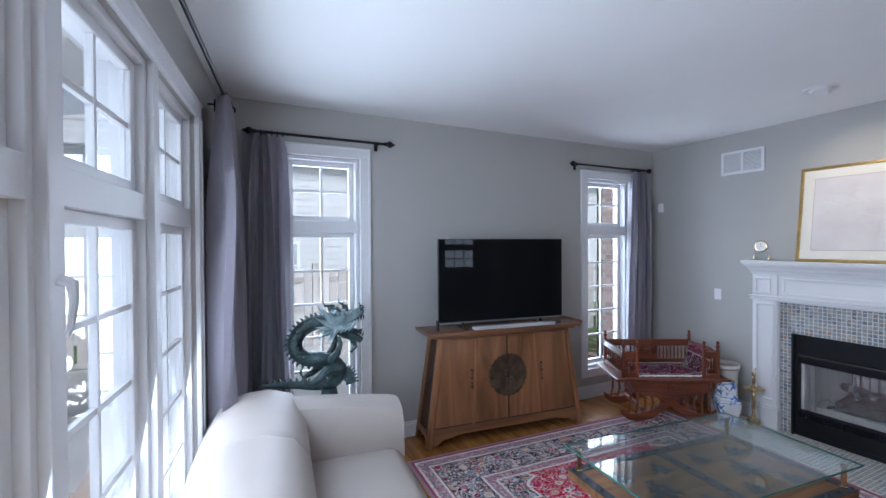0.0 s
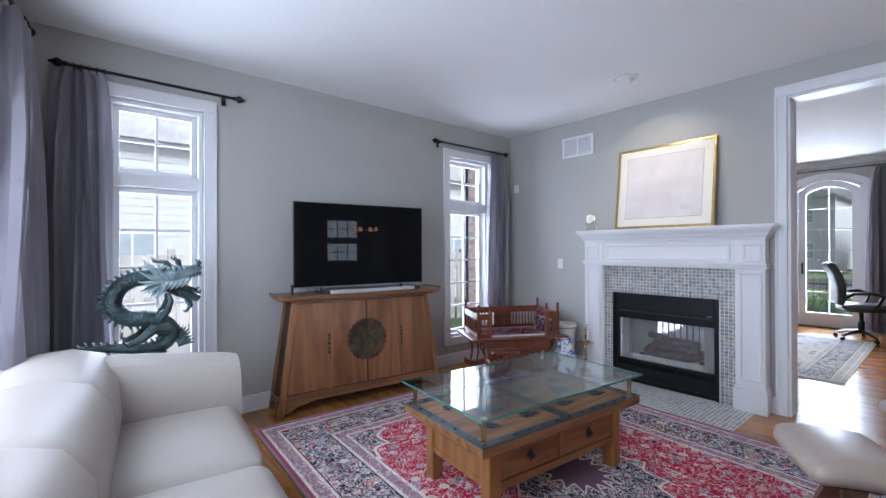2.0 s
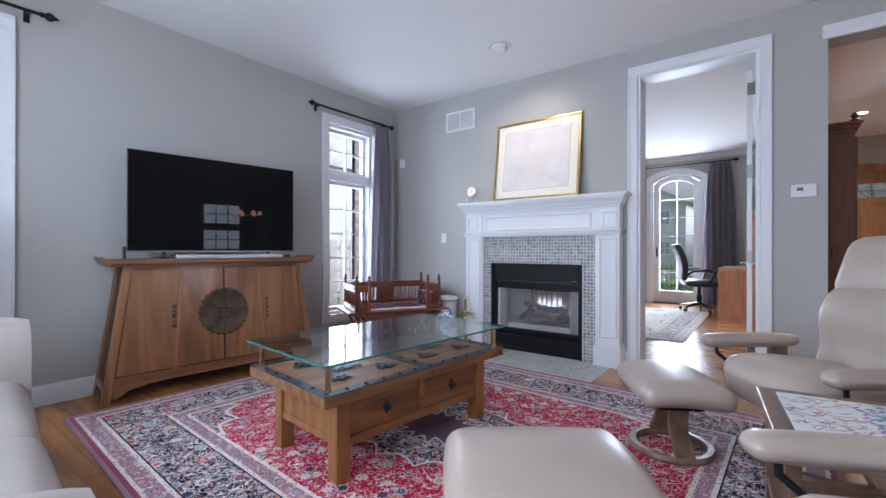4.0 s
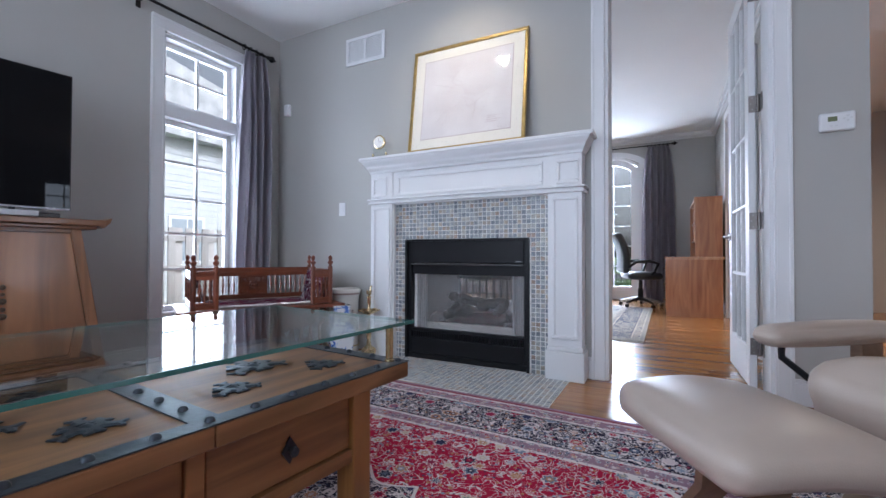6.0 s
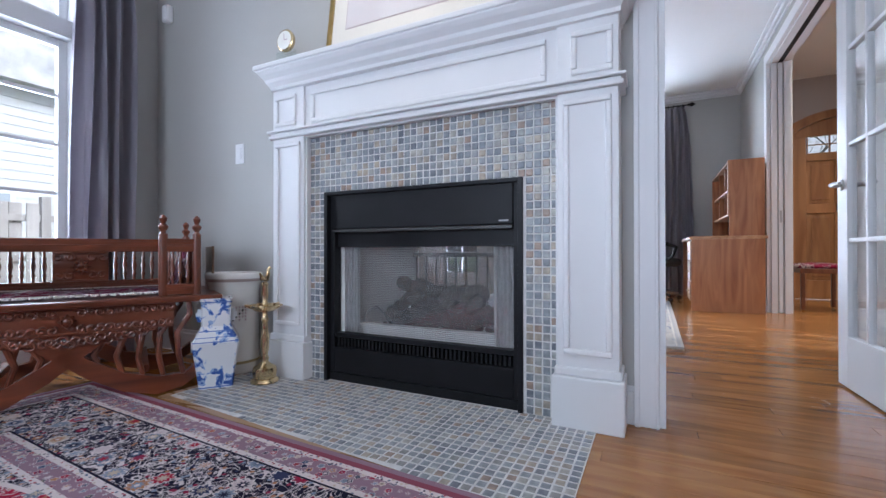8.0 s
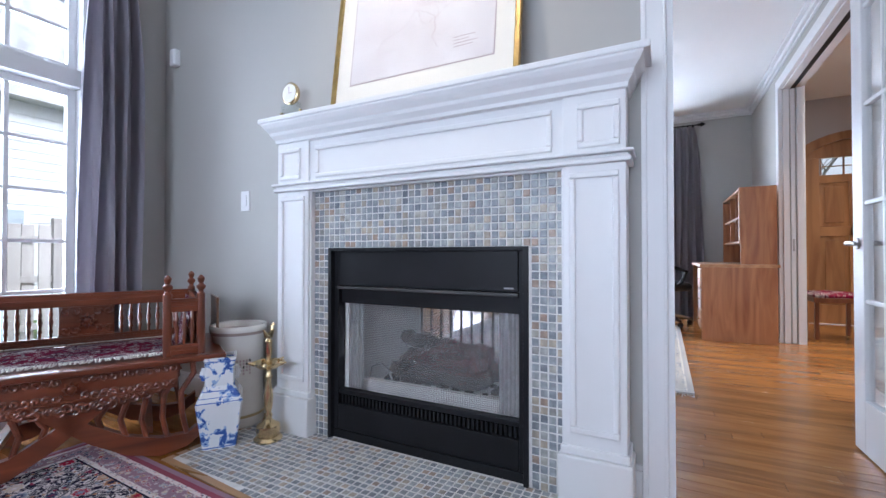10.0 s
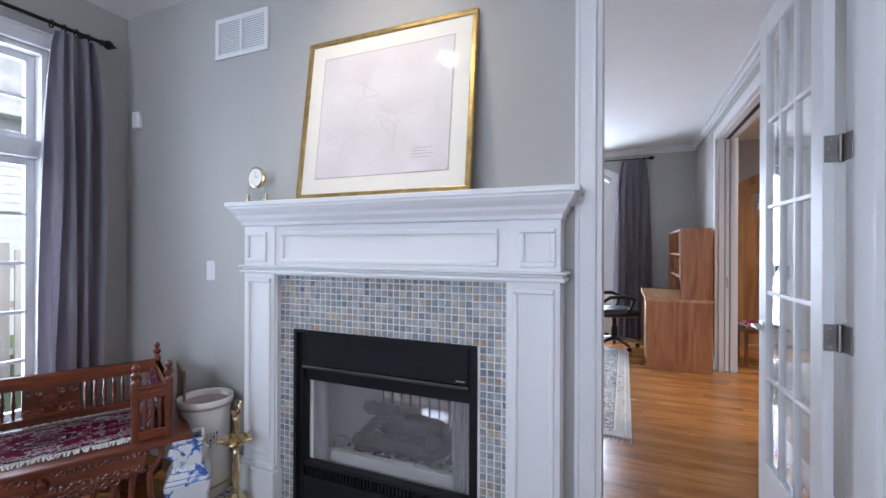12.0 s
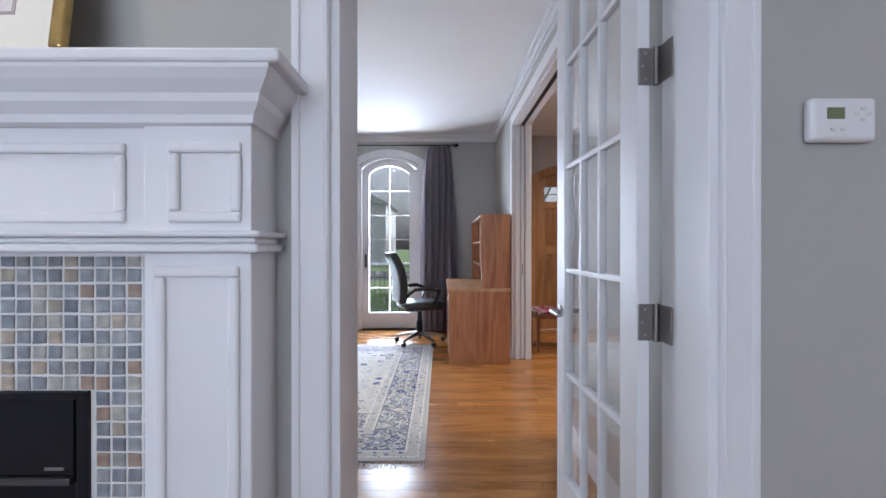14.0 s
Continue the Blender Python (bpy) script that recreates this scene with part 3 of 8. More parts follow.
part("hood_lip", B((4.676, 4.72, fy0 + 0.032, fy1 - 0.032, 0.722, 0.737), bevel=0.003), mat("black_lip", (0.05, 0.05, 0.05), 0.25), fire)
part("upper_panel", B((4.716, 4.74, fy0 + 0.032, fy1 - 0.032, 0.652, 0.722)), M_BLACK, fire)
part("maker_plate", B((4.682, 4.685, fy0 + 0.05, fy0 + 0.09, 0.752, 0.758)), M_STEEL, fire)
part("lower_panel", B((4.690, 4.74, fy0 + 0.032, fy1 - 0.032, fz0, 0.165), bevel=0.003), M_BLACK, fire)
part("lower_rail", B((4.696, 4.74, fy0 + 0.032, fy1 - 0.032, 0.213, 0.235), bevel=0.003), M_BLACK, fire)
part("louvre_back", B((4.725, 4.74, fy0 + 0.032, fy1 - 0.032, 0.165, 0.213)), mat("louvre_dark", (0.004, 0.004, 0.004), 0.8), fire)
bm = bmesh.new()
for i in range(44):
    y = fy0 + 0.05 + i * (fy1 - fy0 - 0.1) / 43
    box(bm, 4.70, 4.726, y - 0.005, y + 0.005, 0.168, 0.208)
part("louvre", bm, M_BLACK, fire)
M_FIREBRICK = mat("pale_refractory", (0.66, 0.65, 0.63), 0.85, vary=0.12, scale=5, bump=0.3, bump_scale=40)
part("firebox", B((4.74, 5.22, 1.585, 1.607, 0.2, 0.72), (4.74, 5.22, 2.473, 2.495, 0.2, 0.72), (4.74, 5.22, 1.585, 2.495, 0.18, 0.20), (4.74, 5.22, 1.585, 2.495, 0.72, 0.735)), M_FIREBRICK, fire)
for y0, y1, w in ((1.612, 1.76, 0.012), (2.468, 2.32, -0.012)):
    part("side_panel", hexa(bmesh.new(), [(4.765, y0, 0.205), (5.19, y1, 0.205), (5.19, y1 + w, 0.205), (4.765, y0 + w, 0.205)][::(1 if w > 0 else -1)], [(4.765, y0, 0.715), (5.19, y1, 0.715), (5.19, y1 + w, 0.715), (4.765, y0 + w, 0.715)][::(1 if w > 0 else -1)]) , M_FIREBRICK, fire)
for k in range(9):
    part("grate_bar", B((5.13, 5.142, 1.80 + k * 0.06, 1.812 + k * 0.06, 0.235, 0.60), bevel=0.003), M_BLACK, fire)
part("grate_rail", B((5.128, 5.144, 1.77, 2.31, 0.60, 0.625), bevel=0.003), M_BLACK, fire)
part("burner_pan", B((4.78, 4.82, 1.66, 2.42, 0.2, 0.275), (4.82, 5.15, 1.64, 2.44, 0.2, 0.235), bevel=0.004), M_FIREBRICK, fire)
M_LOG = mat("charred_log", (0.025, 0.02, 0.017), 0.9, vary=0.6, scale=14, bump=0.9, bump_scale=35, second=(0.075, 0.062, 0.052))
rl = random.Random(8)
for x, y, z, ang, tilt, ln, r in ((4.92, 2.05, 0.30, 88, 4, 0.52, 0.050), (5.04, 2.02, 0.33, 95, -6, 0.46, 0.05), (4.96, 1.93, 0.42, 60, 10, 0.34, 0.04), (5.0, 2.15, 0.44, 120, -12, 0.32, 0.038), (4.9, 1.86, 0.36, 40, 25, 0.24, 0.035), (4.9, 2.22, 0.37, 140, 30, 0.22, 0.033)):
    pts, rad = [], []
    for i in range(9):
        u = i / 8 - 0.5
        pts.append((u * ln, rl.uniform(-0.012, 0.012), rl.uniform(-0.01, 0.01)))
        rad.append(r * (0.85 + 0.3 * rl.random()) * (0.7 if i in (0, 8) else 1))
    lg = part("log", tube(pts, rad, 9), M_LOG, fire, smooth=True)
    lg.matrix_basis = pose(x, y, z, 0, tilt, ang)
bm = bmesh.new()
for i in range(60):
    s = rl.uniform(0.01, 0.022)
    box(bm, *(lambda x, y: (x - s, x + s, y - s, y + s, 0.235, 0.235 + s))(rl.uniform(4.84, 5.1), rl.uniform(1.7, 2.4)), bevel=0.003, seg=1)
tagged(part("embers", bm, M_LOG, fire), kind="stuff")
part("grate_wire", tube([(4.80, 2.40, 0.24), (4.80, 2.38, 0.33), (4.80, 2.33, 0.36), (4.80, 2.28, 0.33), (4.81, 2.26, 0.27)], 0.005, 6), M_STEEL, fire, smooth=True)
M_SCREEN = bpy.data.materials.new("chain_mesh")
M_SCREEN.use_nodes = True
n, lk = M_SCREEN.node_tree.nodes, M_SCREEN.node_tree.links.new
tr, mx, ck, tc, vm = n.new("ShaderNodeBsdfTransparent"), n.new("ShaderNodeMixShader"), n.new("ShaderNodeTexChecker"), n.new("ShaderNodeTexCoord"), n.new("ShaderNodeMapping")
vm.inputs["Rotation"].default_value = (radians(45), 0, 0)
ck.inputs["Scale"].default_value = 170
ck.inputs["Color1"].default_value, ck.inputs["Color2"].default_value = (0, 0, 0, 1), (0.26, 0.26, 0.26, 1)
lk(tc.outputs["Object"], vm.inputs["Vector"])
lk(vm.outputs["Vector"], ck.inputs["Vector"])
lk(ck.outputs["Color"], mx.inputs["Fac"])
lk(tr.outputs["BSDF"], mx.inputs[1])
n["Principled BSDF"].inputs["Base Color"].default_value = (0.42, 0.42, 0.42, 1)
n["Principled BSDF"].inputs["Roughness"].default_value = 0.5
lk(n["Principled BSDF"].outputs["BSDF"], mx.inputs[2])
lk(mx.outputs["Shader"], n["Material Output"].inputs["Surface"])
part("mesh_curtain", B((4.742, 4.744, 1.68, 2.40, 0.235, 0.66)), M_SCREEN, fire)
M_GATHER = mat("gathered_chain_mesh", (0.60, 0.60, 0.60), 0.55, 0.3, vary=0.1, scale=40, bump=0.5, bump_scale=220)
for a in (1.600, 2.385):
    bm = bmesh.new()
    cols_ = [[bm.verts.new((4.746 + 0.004 * math.sin(k * 1.7), a + 0.095 * k / 20, z)) for z in (0.236, 0.45, 0.655)] for k in range(21)]
    for p, q in zip(cols_, cols_[1:]):
        for j in range(2):
            bm.faces.new((p[j], q[j], q[j + 1], p[j + 1]))
    bmesh.ops.solidify(bm, geom=bm.faces[:], thickness=0.0015)
    part("gathered_mesh", bm, M_GATHER, fire, "gathered steel mesh curtain", smooth=True)
for y in (2.04, 2.055):
    part("curtain_pull", tube([(4.738, y, 0.705), (4.737, y - 0.004, 0.675), (4.738, y - 0.012, 0.655)], 0.0035, 6), M_STEEL, fire, smooth=True)
gl = part("glass_door", B((4.728, 4.732, 1.595, 2.495, 0.235, 0.655)), M_GLASS, fire)
gl.visible_shadow = False
rear = part("rear_glass", B((5.20, 5.205, 1.625, 2.455, 0.205, 0.715)), glass("rear_glass", (0.6, 0.6, 0.61)), fire)
for i in range(7):
    part("label_bar", B((4.7245, 4.7275, 2.30 + i * 0.016, 2.31 + i * 0.016, 0.672, 0.680 + 0.012 * (i % 2))), M_STEEL, fire)

# ---------- on the mantel ----------
M_GOLD = mat("gilt_frame", (0.46, 0.32, 0.12), 0.32, 0.9, vary=0.25, scale=30, bump=0.1)
M_MATB = mat("cream_mat_board", (0.80, 0.76, 0.68), 0.8, vary=0.02)
M_PRINT = mat("faded_map_print", (0.68, 0.62, 0.61), 0.75, vary=0.06, scale=5, second=(0.74, 0.70, 0.69))
pw, ph = 0.93, 0.835
pic = thing("framed_map", pose(4.625, 2.50, 1.578, 0, 0, -90) @ rot(-7.5, "X"), "gilt framed faded antique map leaning on the mantel", "picture")
fw = 0.026
fo = part("gilt_frame", B((0, pw, 0, 0.022, 0, fw), (0, pw, 0, 0.022, ph - fw, ph), (0, fw, 0, 0.022, fw, ph - fw), (pw - fw, pw, 0, 0.022, fw, ph - fw), bevel=0.005), M_GOLD, pic)
part("mat_board", B((fw, pw - fw, 0.010, 0.014, fw, ph - fw)), M_MATB, pic)
part("map_print", B((0.11, pw - 0.11, 0.007, 0.009, 0.105, ph - 0.105)), M_PRINT, pic)
M_INK = mat("faded_ink", (0.48, 0.38, 0.38), 0.8)
rl = random.Random(5)
bm = bmesh.new()
for k in range(9):
    x, z = 0.46 + rl.uniform(-0.05, 0.05), 0.42 + rl.uniform(-0.05, 0.05)
    a = rl.uniform(0, 6.28)
    for s in range(14):
        x2, z2 = x + 0.02 * math.cos(a), z + 0.02 * math.sin(a)
        if not (0.13 < x2 < pw - 0.13 and 0.13 < z2 < ph - 0.13):
            break
        dx, dz = -math.sin(a) * 0.0007, math.cos(a) * 0.0007
        bm.faces.new([bm.verts.new((px, 0.0066, pz)) for px, pz in ((x - dx, z - dz), (x2 - dx, z2 - dz), (x2 + dx, z2 + dz), (x + dx, z + dz))])
        x, z, a = x2, z2, a + rl.uniform(-0.7, 0.7)
part("map_lines", bm, M_INK, pic)
part("caption_bars", B(*[(0.64, 0.64 + w, 0.0062, 0.0068, 0.17 + 0.014 * i, 0.173 + 0.014 * i) for i, w in enumerate((0.09, 0.11, 0.07, 0.1))]), M_INK, pic)
part("print_border", B((0.105, pw - 0.105, 0.0085, 0.0095, 0.10, 0.105), (0.105, pw - 0.105, 0.0085, 0.0095, ph - 0.105, ph - 0.1), (0.105, 0.11, 0.0085, 0.0095, 0.105, ph - 0.105), (pw - 0.11, pw - 0.105, 0.0085, 0.0095, 0.105, ph - 0.105)), M_INK, pic)
gp = part("glazing", B((fw, pw - fw, 0.003, 0.0045, fw, ph - fw)), glass("picture_glass", rough=0.05, gloss=0.03), pic)
gp.visible_shadow = False
M_BRASS = mat("polished_brass", (0.66, 0.51, 0.29), 0.22, 1.0, vary=0.18, scale=15)
clk = thing("mantel_clock", pose(4.655, 2.785, 1.577, 0, 0, -90), "small round gilt clock on a clear glass stand", "clock")
part("case", lathe([(0.052, -0.012), (0.056, -0.004), (0.056, 0.008), (0.05, 0.012)], 28, m=Matrix.Translation((0, 0, 0.135)) @ rot(90, "X")), M_BRASS, clk, smooth=True)
part("dial", lathe([(0.047, 0.0128), (0.046, 0.0135)], 28, m=Matrix.Translation((0, 0, 0.135)) @ rot(90, "X")), mat("white_dial", (0.8, 0.78, 0.72), 0.4), clk)
part("pointer", B((-0.002, 0.002, -0.0145, -0.0135, 0.135, 0.168), (0, 0.022, -0.0145, -0.0135, 0.133, 0.137)), M_INK, clk)
part("stand", B((-0.06, 0.06, -0.012, 0.012, 0.006, 0.085), bevel=0.004), glass("clear_block", (0.93, 0.96, 0.95)), clk)
for x in (-0.065, 0.065):
    part("foot", lathe([(0.008, 0), (0.01, 0.01), (0.007, 0.03), (0.009, 0.045)], 12, m=Matrix.Translation((x, 0, 0))), M_BRASS, clk, smooth=True)
# ---------- patterned textiles ----------
class Nodes:
    """Short hand for shader arithmetic."""

    def __init__(self, m):
        self.n, self.lk = m.node_tree.nodes, m.node_tree.links.new

    def val(self, sock, v):
        if isinstance(v, (int, float)):
            sock.default_value = v
        else:
            self.lk(v, sock)

    def math(self, op, a, b=0.0, c=0.0):
        k = self.n.new("ShaderNodeMath")
        k.operation = op
        for s, v in zip(k.inputs, (a, b, c)):
            self.val(s, v)
        return k.outputs[0]

    def mix(self, f, a, b):
        k = self.n.new("ShaderNodeMix")
        k.data_type = "RGBA"
        self.val(k.inputs["Factor"], f)
        for nm, v in (("A", a), ("B", b)):
            if isinstance(v, tuple):
                k.inputs[nm].default_value = (*v, 1)
            else:
                self.lk(v, k.inputs[nm])
        return k.outputs["Result"]

    def less(self, a, b):
        return self.math("LESS_THAN", a, b)

    def band(self, v, a, b):
        return self.math("MULTIPLY", self.math("GREATER_THAN", v, a), self.math("LESS_THAN", v, b))


def ramp_of(N, fac, cols):
    r = N.n.new("ShaderNodeValToRGB")
    r.color_ramp.interpolation = "CONSTANT"
    while len(r.color_ramp.elements) < len(cols):
        r.color_ramp.elements.new(0.5)
    for i, c in enumerate(cols):
        r.color_ramp.elements[i].position = i / len(cols)
        r.color_ramp.elements[i].color = (*c, 1)
    N.lk(fac, r.inputs["Fac"])
    return r.outputs["Color"]


def persian(name, hx, hy, field, ground, cream, accents, guard, edge, s=1.0, soft=0.0):
    """A knotted rug: mirrored flowers and vines in a field, with spandrels, medallion and banded borders."""
    m = bpy.data.materials.new(name)
    m.use_nodes = True
    N = Nodes(m)
    n, lk = N.n, N.lk
    tc, sp, ab = n.new("ShaderNodeTexCoord"), n.new("ShaderNodeSeparateXYZ"), n.new("ShaderNodeVectorMath")
    wob = n.new("ShaderNodeTexNoise")
    wob.inputs["Scale"].default_value = 30
    lk(tc.outputs["Object"], wob.inputs["Vector"])
    ab.operation = "ABSOLUTE"
    lk(tc.outputs["Object"], ab.inputs[0])
    lk(ab.outputs["Vector"], sp.inputs["Vector"])
    x, y = sp.outputs["X"], sp.outputs["Y"]
    d = N.math("MINIMUM", N.math("SUBTRACT", hx, x), N.math("SUBTRACT", hy, y))

    def flowers(scale, bg, r0, cols, petals=7.0):
        v = n.new("ShaderNodeTexVoronoi")
        v.inputs["Scale"].default_value, v.inputs["Randomness"].default_value = scale, 0.75
        lk(ab.outputs["Vector"], v.inputs["Vector"])
        dist, rnd = v.outputs["Distance"], v.outputs["Color"]
        pv, sv, off = n.new("ShaderNodeSeparateXYZ"), n.new("ShaderNodeVectorMath"), n.new("ShaderNodeSeparateColor")
        sv.operation = "SUBTRACT"
        lk(ab.outputs["Vector"], sv.inputs[0])
        lk(v.outputs["Position"], sv.inputs[1])
        lk(sv.outputs["Vector"], pv.inputs["Vector"])
        lk(rnd, off.inputs["Color"])
        ang = N.math("ARCTAN2", pv.outputs["Y"], pv.outputs["X"])
        lobe = N.math("MULTIPLY", N.math("SINE", N.math("MULTIPLY", ang, petals)), 0.055)
        dd = N.math("ADD", dist, lobe)
        c = N.mix(N.less(dd, r0), bg, cream)
        c = N.mix(N.less(dd, r0 * 0.86), c, ramp_of(N, off.outputs["Red"], cols))
        c = N.mix(N.less(dd, r0 * 0.50), c, ramp_of(N, off.outputs["Green"], cols[::-1]))
        c = N.mix(N.less(dist, r0 * 0.22), c, cream)
        return c

    def vines(c, scale, width, col, seed=0.0):
        t = n.new("ShaderNodeTexNoise")
        t.inputs["Scale"].default_value, t.inputs["Detail"].default_value, t.inputs["Distortion"].default_value = scale, 1.0, 1.5
        mp = n.new("ShaderNodeMapping")
        mp.inputs["Location"].default_value = (seed, seed, 0)
        lk(ab.outputs["Vector"], mp.inputs["Vector"])
        lk(mp.outputs["Vector"], t.inputs["Vector"])
        return N.mix(N.less(N.math("ABSOLUTE", N.math("SUBTRACT", t.outputs["Fac"], 0.5)), width), c, col)

    def leaves(c, scale, r, cols):
        v = n.new("ShaderNodeTexVoronoi")
        v.inputs["Scale"].default_value = scale
        lk(ab.outputs["Vector"], v.inputs["Vector"])
        off = n.new("ShaderNodeSeparateColor")
        lk(v.outputs["Color"], off.inputs["Color"])
        return N.mix(N.less(v.outputs["Distance"], r), c, ramp_of(N, off.outputs["Blue"], cols))

    def layer(bg, k):
        c = leaves(vines(vines(bg, 7 * s, 0.017, cream, k), 11 * s, 0.013, accents[1], k + 3), 26 * s, 0.30, accents)
        return c

    solidc = lambda c: N.mix(0.0, c, c)
    fld = flowers(7.0 * s, layer(solidc(field), 1.0), 0.34, accents)
    grd = flowers(8.5 * s, layer(layer(solidc(ground), 5.0), 8.0), 0.36, accents, 9.0)
    # spandrels and medallion
    sx, sy = N.math("DIVIDE", x, hx), N.math("DIVIDE", y, hy)
    ang = N.math("ARCTAN2", sy, sx)
    scal = N.math("MULTIPLY", N.math("ABSOLUTE", N.math("SINE", N.math("MULTIPLY", ang, 8.0))), 0.05)
    rr = N.math("SQRT", N.math("ADD", N.math("POWER", sx, 2.0), N.math("POWER", sy, 2.0)))
    med = N.math("ADD", rr, scal)
    col = N.mix(N.less(med, 0.34), fld, cream)
    col = N.mix(N.less(med, 0.33), col, grd)
    col = N.mix(N.less(med, 0.17), col, cream)
    col = N.mix(N.less(med, 0.155), col, N.mix(0.5, guard, ground))
    cr = N.math("SQRT", N.math("ADD", N.math("POWER", N.math("SUBTRACT", sx, 0.82), 2.0), N.math("POWER", N.math("SUBTRACT", sy, 0.82), 2.0)))
    cang = N.math("ARCTAN2", N.math("SUBTRACT", sy, 0.82), N.math("SUBTRACT", sx, 0.82))
    cs = N.math("ADD", cr, N.math("MULTIPLY", N.math("ABSOLUTE", N.math("SINE", N.math("MULTIPLY", cang, 9.0))), 0.05))
    col = N.mix(N.less(cs, 0.42), col, cream)
    col = N.mix(N.less(cs, 0.405), col, grd)
    # borders
    small = flowers(20.0 * s, solidc(guard), 0.40, accents, 5.0)
    main = flowers(7.5 * s, layer(layer(solidc(ground), 9.0), 13.0), 0.40, accents, 9.0)
    dots = leaves(solidc(cream), 46 * s, 0.33, accents)
    for lim, c in ((0.515, dots), (0.495, small), (0.435, dots), (0.415, solidc(ground)), (0.408, main), (0.155, solidc(ground)), (0.148, dots), (0.128, small), (0.06, dots), (0.042, solidc(edge)), (0.02, solidc(guard))):
        col = N.mix(N.less(d, lim * min(hx, hy) / 1.37), col, c)
    fz = n.new("ShaderNodeTexNoise")
    fz.inputs["Scale"].default_value, fz.inputs["Detail"].default_value = 420, 3
    lk(tc.outputs["Object"], fz.inputs["Vector"])
    wear = n.new("ShaderNodeTexNoise")
    wear.inputs["Scale"].default_value = 1.3
    lk(tc.outputs["Object"], wear.inputs["Vector"])
    hs = n.new("ShaderNodeHueSaturation")
    lk(N.math("MULTIPLY_ADD", N.math("ADD", N.math("MULTIPLY", fz.outputs["Fac"], 0.7), wear.outputs["Fac"]), 0.5, 0.68), hs.inputs["Value"])
    lk(col, hs.inputs["Color"])
    bs = n["Principled BSDF"]
    lk(hs.outputs["Color"], bs.inputs["Base Color"])
    bs.inputs["Roughness"].default_value = 0.95
    bs.inputs["Specular IOR Level"].default_value = 0.06
    bp = n.new("ShaderNodeBump")
    bp.inputs["Strength"].default_value, bp.inputs["Distance"].default_value = 0.6, 0.004
    lk(fz.outputs["Fac"], bp.inputs["Height"])
    lk(bp.outputs["Normal"], bs.inputs["Normal"])
    return m


RED, NAVY, CREAM = (0.38, 0.013, 0.045), (0.017, 0.015, 0.032), (0.66, 0.58, 0.56)
ACC = [(0.36, 0.014, 0.045), (0.56, 0.47, 0.47), (0.04, 0.045, 0.10), (0.42, 0.20, 0.11), (0.24, 0.27, 0.34), (0.28, 0.03, 0.07), (0.025, 0.025, 0.055), (0.52, 0.42, 0.32), (0.15, 0.18, 0.24)]
M_RUG = persian("persian_wool_red", 1.41, 1.83, RED, NAVY, CREAM, ACC, (0.29, 0.18, 0.22), (0.26, 0.07, 0.10), s=1.75)


def rug(name, m, hx, hy, material, label, th=0.011, fringe=None):
    t = thing(name, m, label, "rug")
    bm = bmesh.new()
    nx, ny = 24, 32
    g = [[bm.verts.new((-hx + 2 * hx * i / nx, -hy + 2 * hy * j / ny, th + 0.0015 * noise.noise(Vector((i * 0.6, j * 0.6, 2))))) for j in range(ny + 1)] for i in range(nx + 1)]
    for i in range(nx):
        for j in range(ny):
            bm.faces.new((g[i][j], g[i + 1][j], g[i + 1][j + 1], g[i][j + 1]))
    ring = [g[i][0] for i in range(nx + 1)] + [g[nx][j] for j in range(1, ny + 1)] + [g[i][ny] for i in range(nx - 1, -1, -1)] + [g[0][j] for j in range(ny - 1, 0, -1)]
    low = [bm.verts.new((v.co.x, v.co.y, 0.0)) for v in ring]
    for i in range(len(ring)):
        k = (i + 1) % len(ring)
        bm.faces.new((low[i], low[k], ring[k], ring[i]))
    part("rug_field", bm, material, t, smooth=True)
    if fringe:
        bm = bmesh.new()
        r = random.Random(3)
        for sx in (-1, 1):
            for i in range(150):
                y = -hy + 2 * hy * (i + 0.5) / 150
                l = fringe * r.uniform(0.7, 1.2)
                tube([(sx * hx, y, 0.006), (sx * (hx + l * 0.5), y + r.uniform(-0.006, 0.006), 0.005), (sx * (hx + l), y + r.uniform(-0.015, 0.015), 0.003)], 0.0022, 4, bm)
        tagged(part("fringe", bm, mat("cotton_fringe", (0.68, 0.65, 0.6), 0.9), t), kind="stuff")
    return t


rug("persian_rug", pose(2.665, 1.73, 0, 0, 0, -2.5), 1.41, 1.83, M_RUG, "red and navy floral Persian rug on the oak floor")

# ---------- coffee table ----------
M_TBL = wood("honey_elm", (0.15, 0.06, 0.02), (0.32, 0.145, 0.05), 0.48, ring=10)
M_TBLE = wood("honey_elm_upright", (0.18, 0.07, 0.019), (0.36, 0.16, 0.046), 0.38, axis="Z", ring=10, coat=0.2)
M_TBLTOP = wood("smoked_elm_top", (0.11, 0.050, 0.021), (0.25, 0.118, 0.050), 0.5, ring=10)
M_TBLTOP.node_tree.nodes["Principled BSDF"].inputs["Specular IOR Level"].default_value = 0.25
M_IRON = mat("dark_iron", (0.045, 0.05, 0.06), 0.45, 0.7, vary=0.3, scale=25, bump=0.25, bump_scale=70)
tb = thing("coffee_table", pose(1.765, 1.61, 0.011, 0, 0, -5.5), "old elm door coffee table with iron straps and glass top", "table")
L, D, TZ0, TZ1 = 1.29, 0.73, 0.383, 0.432
top = part("tabletop", B((0, L / 2 - 0.001, 0, D, TZ0, TZ1), (L / 2 + 0.001, L, 0, D, TZ0, TZ1), bevel=0.005), M_TBLTOP, tb)
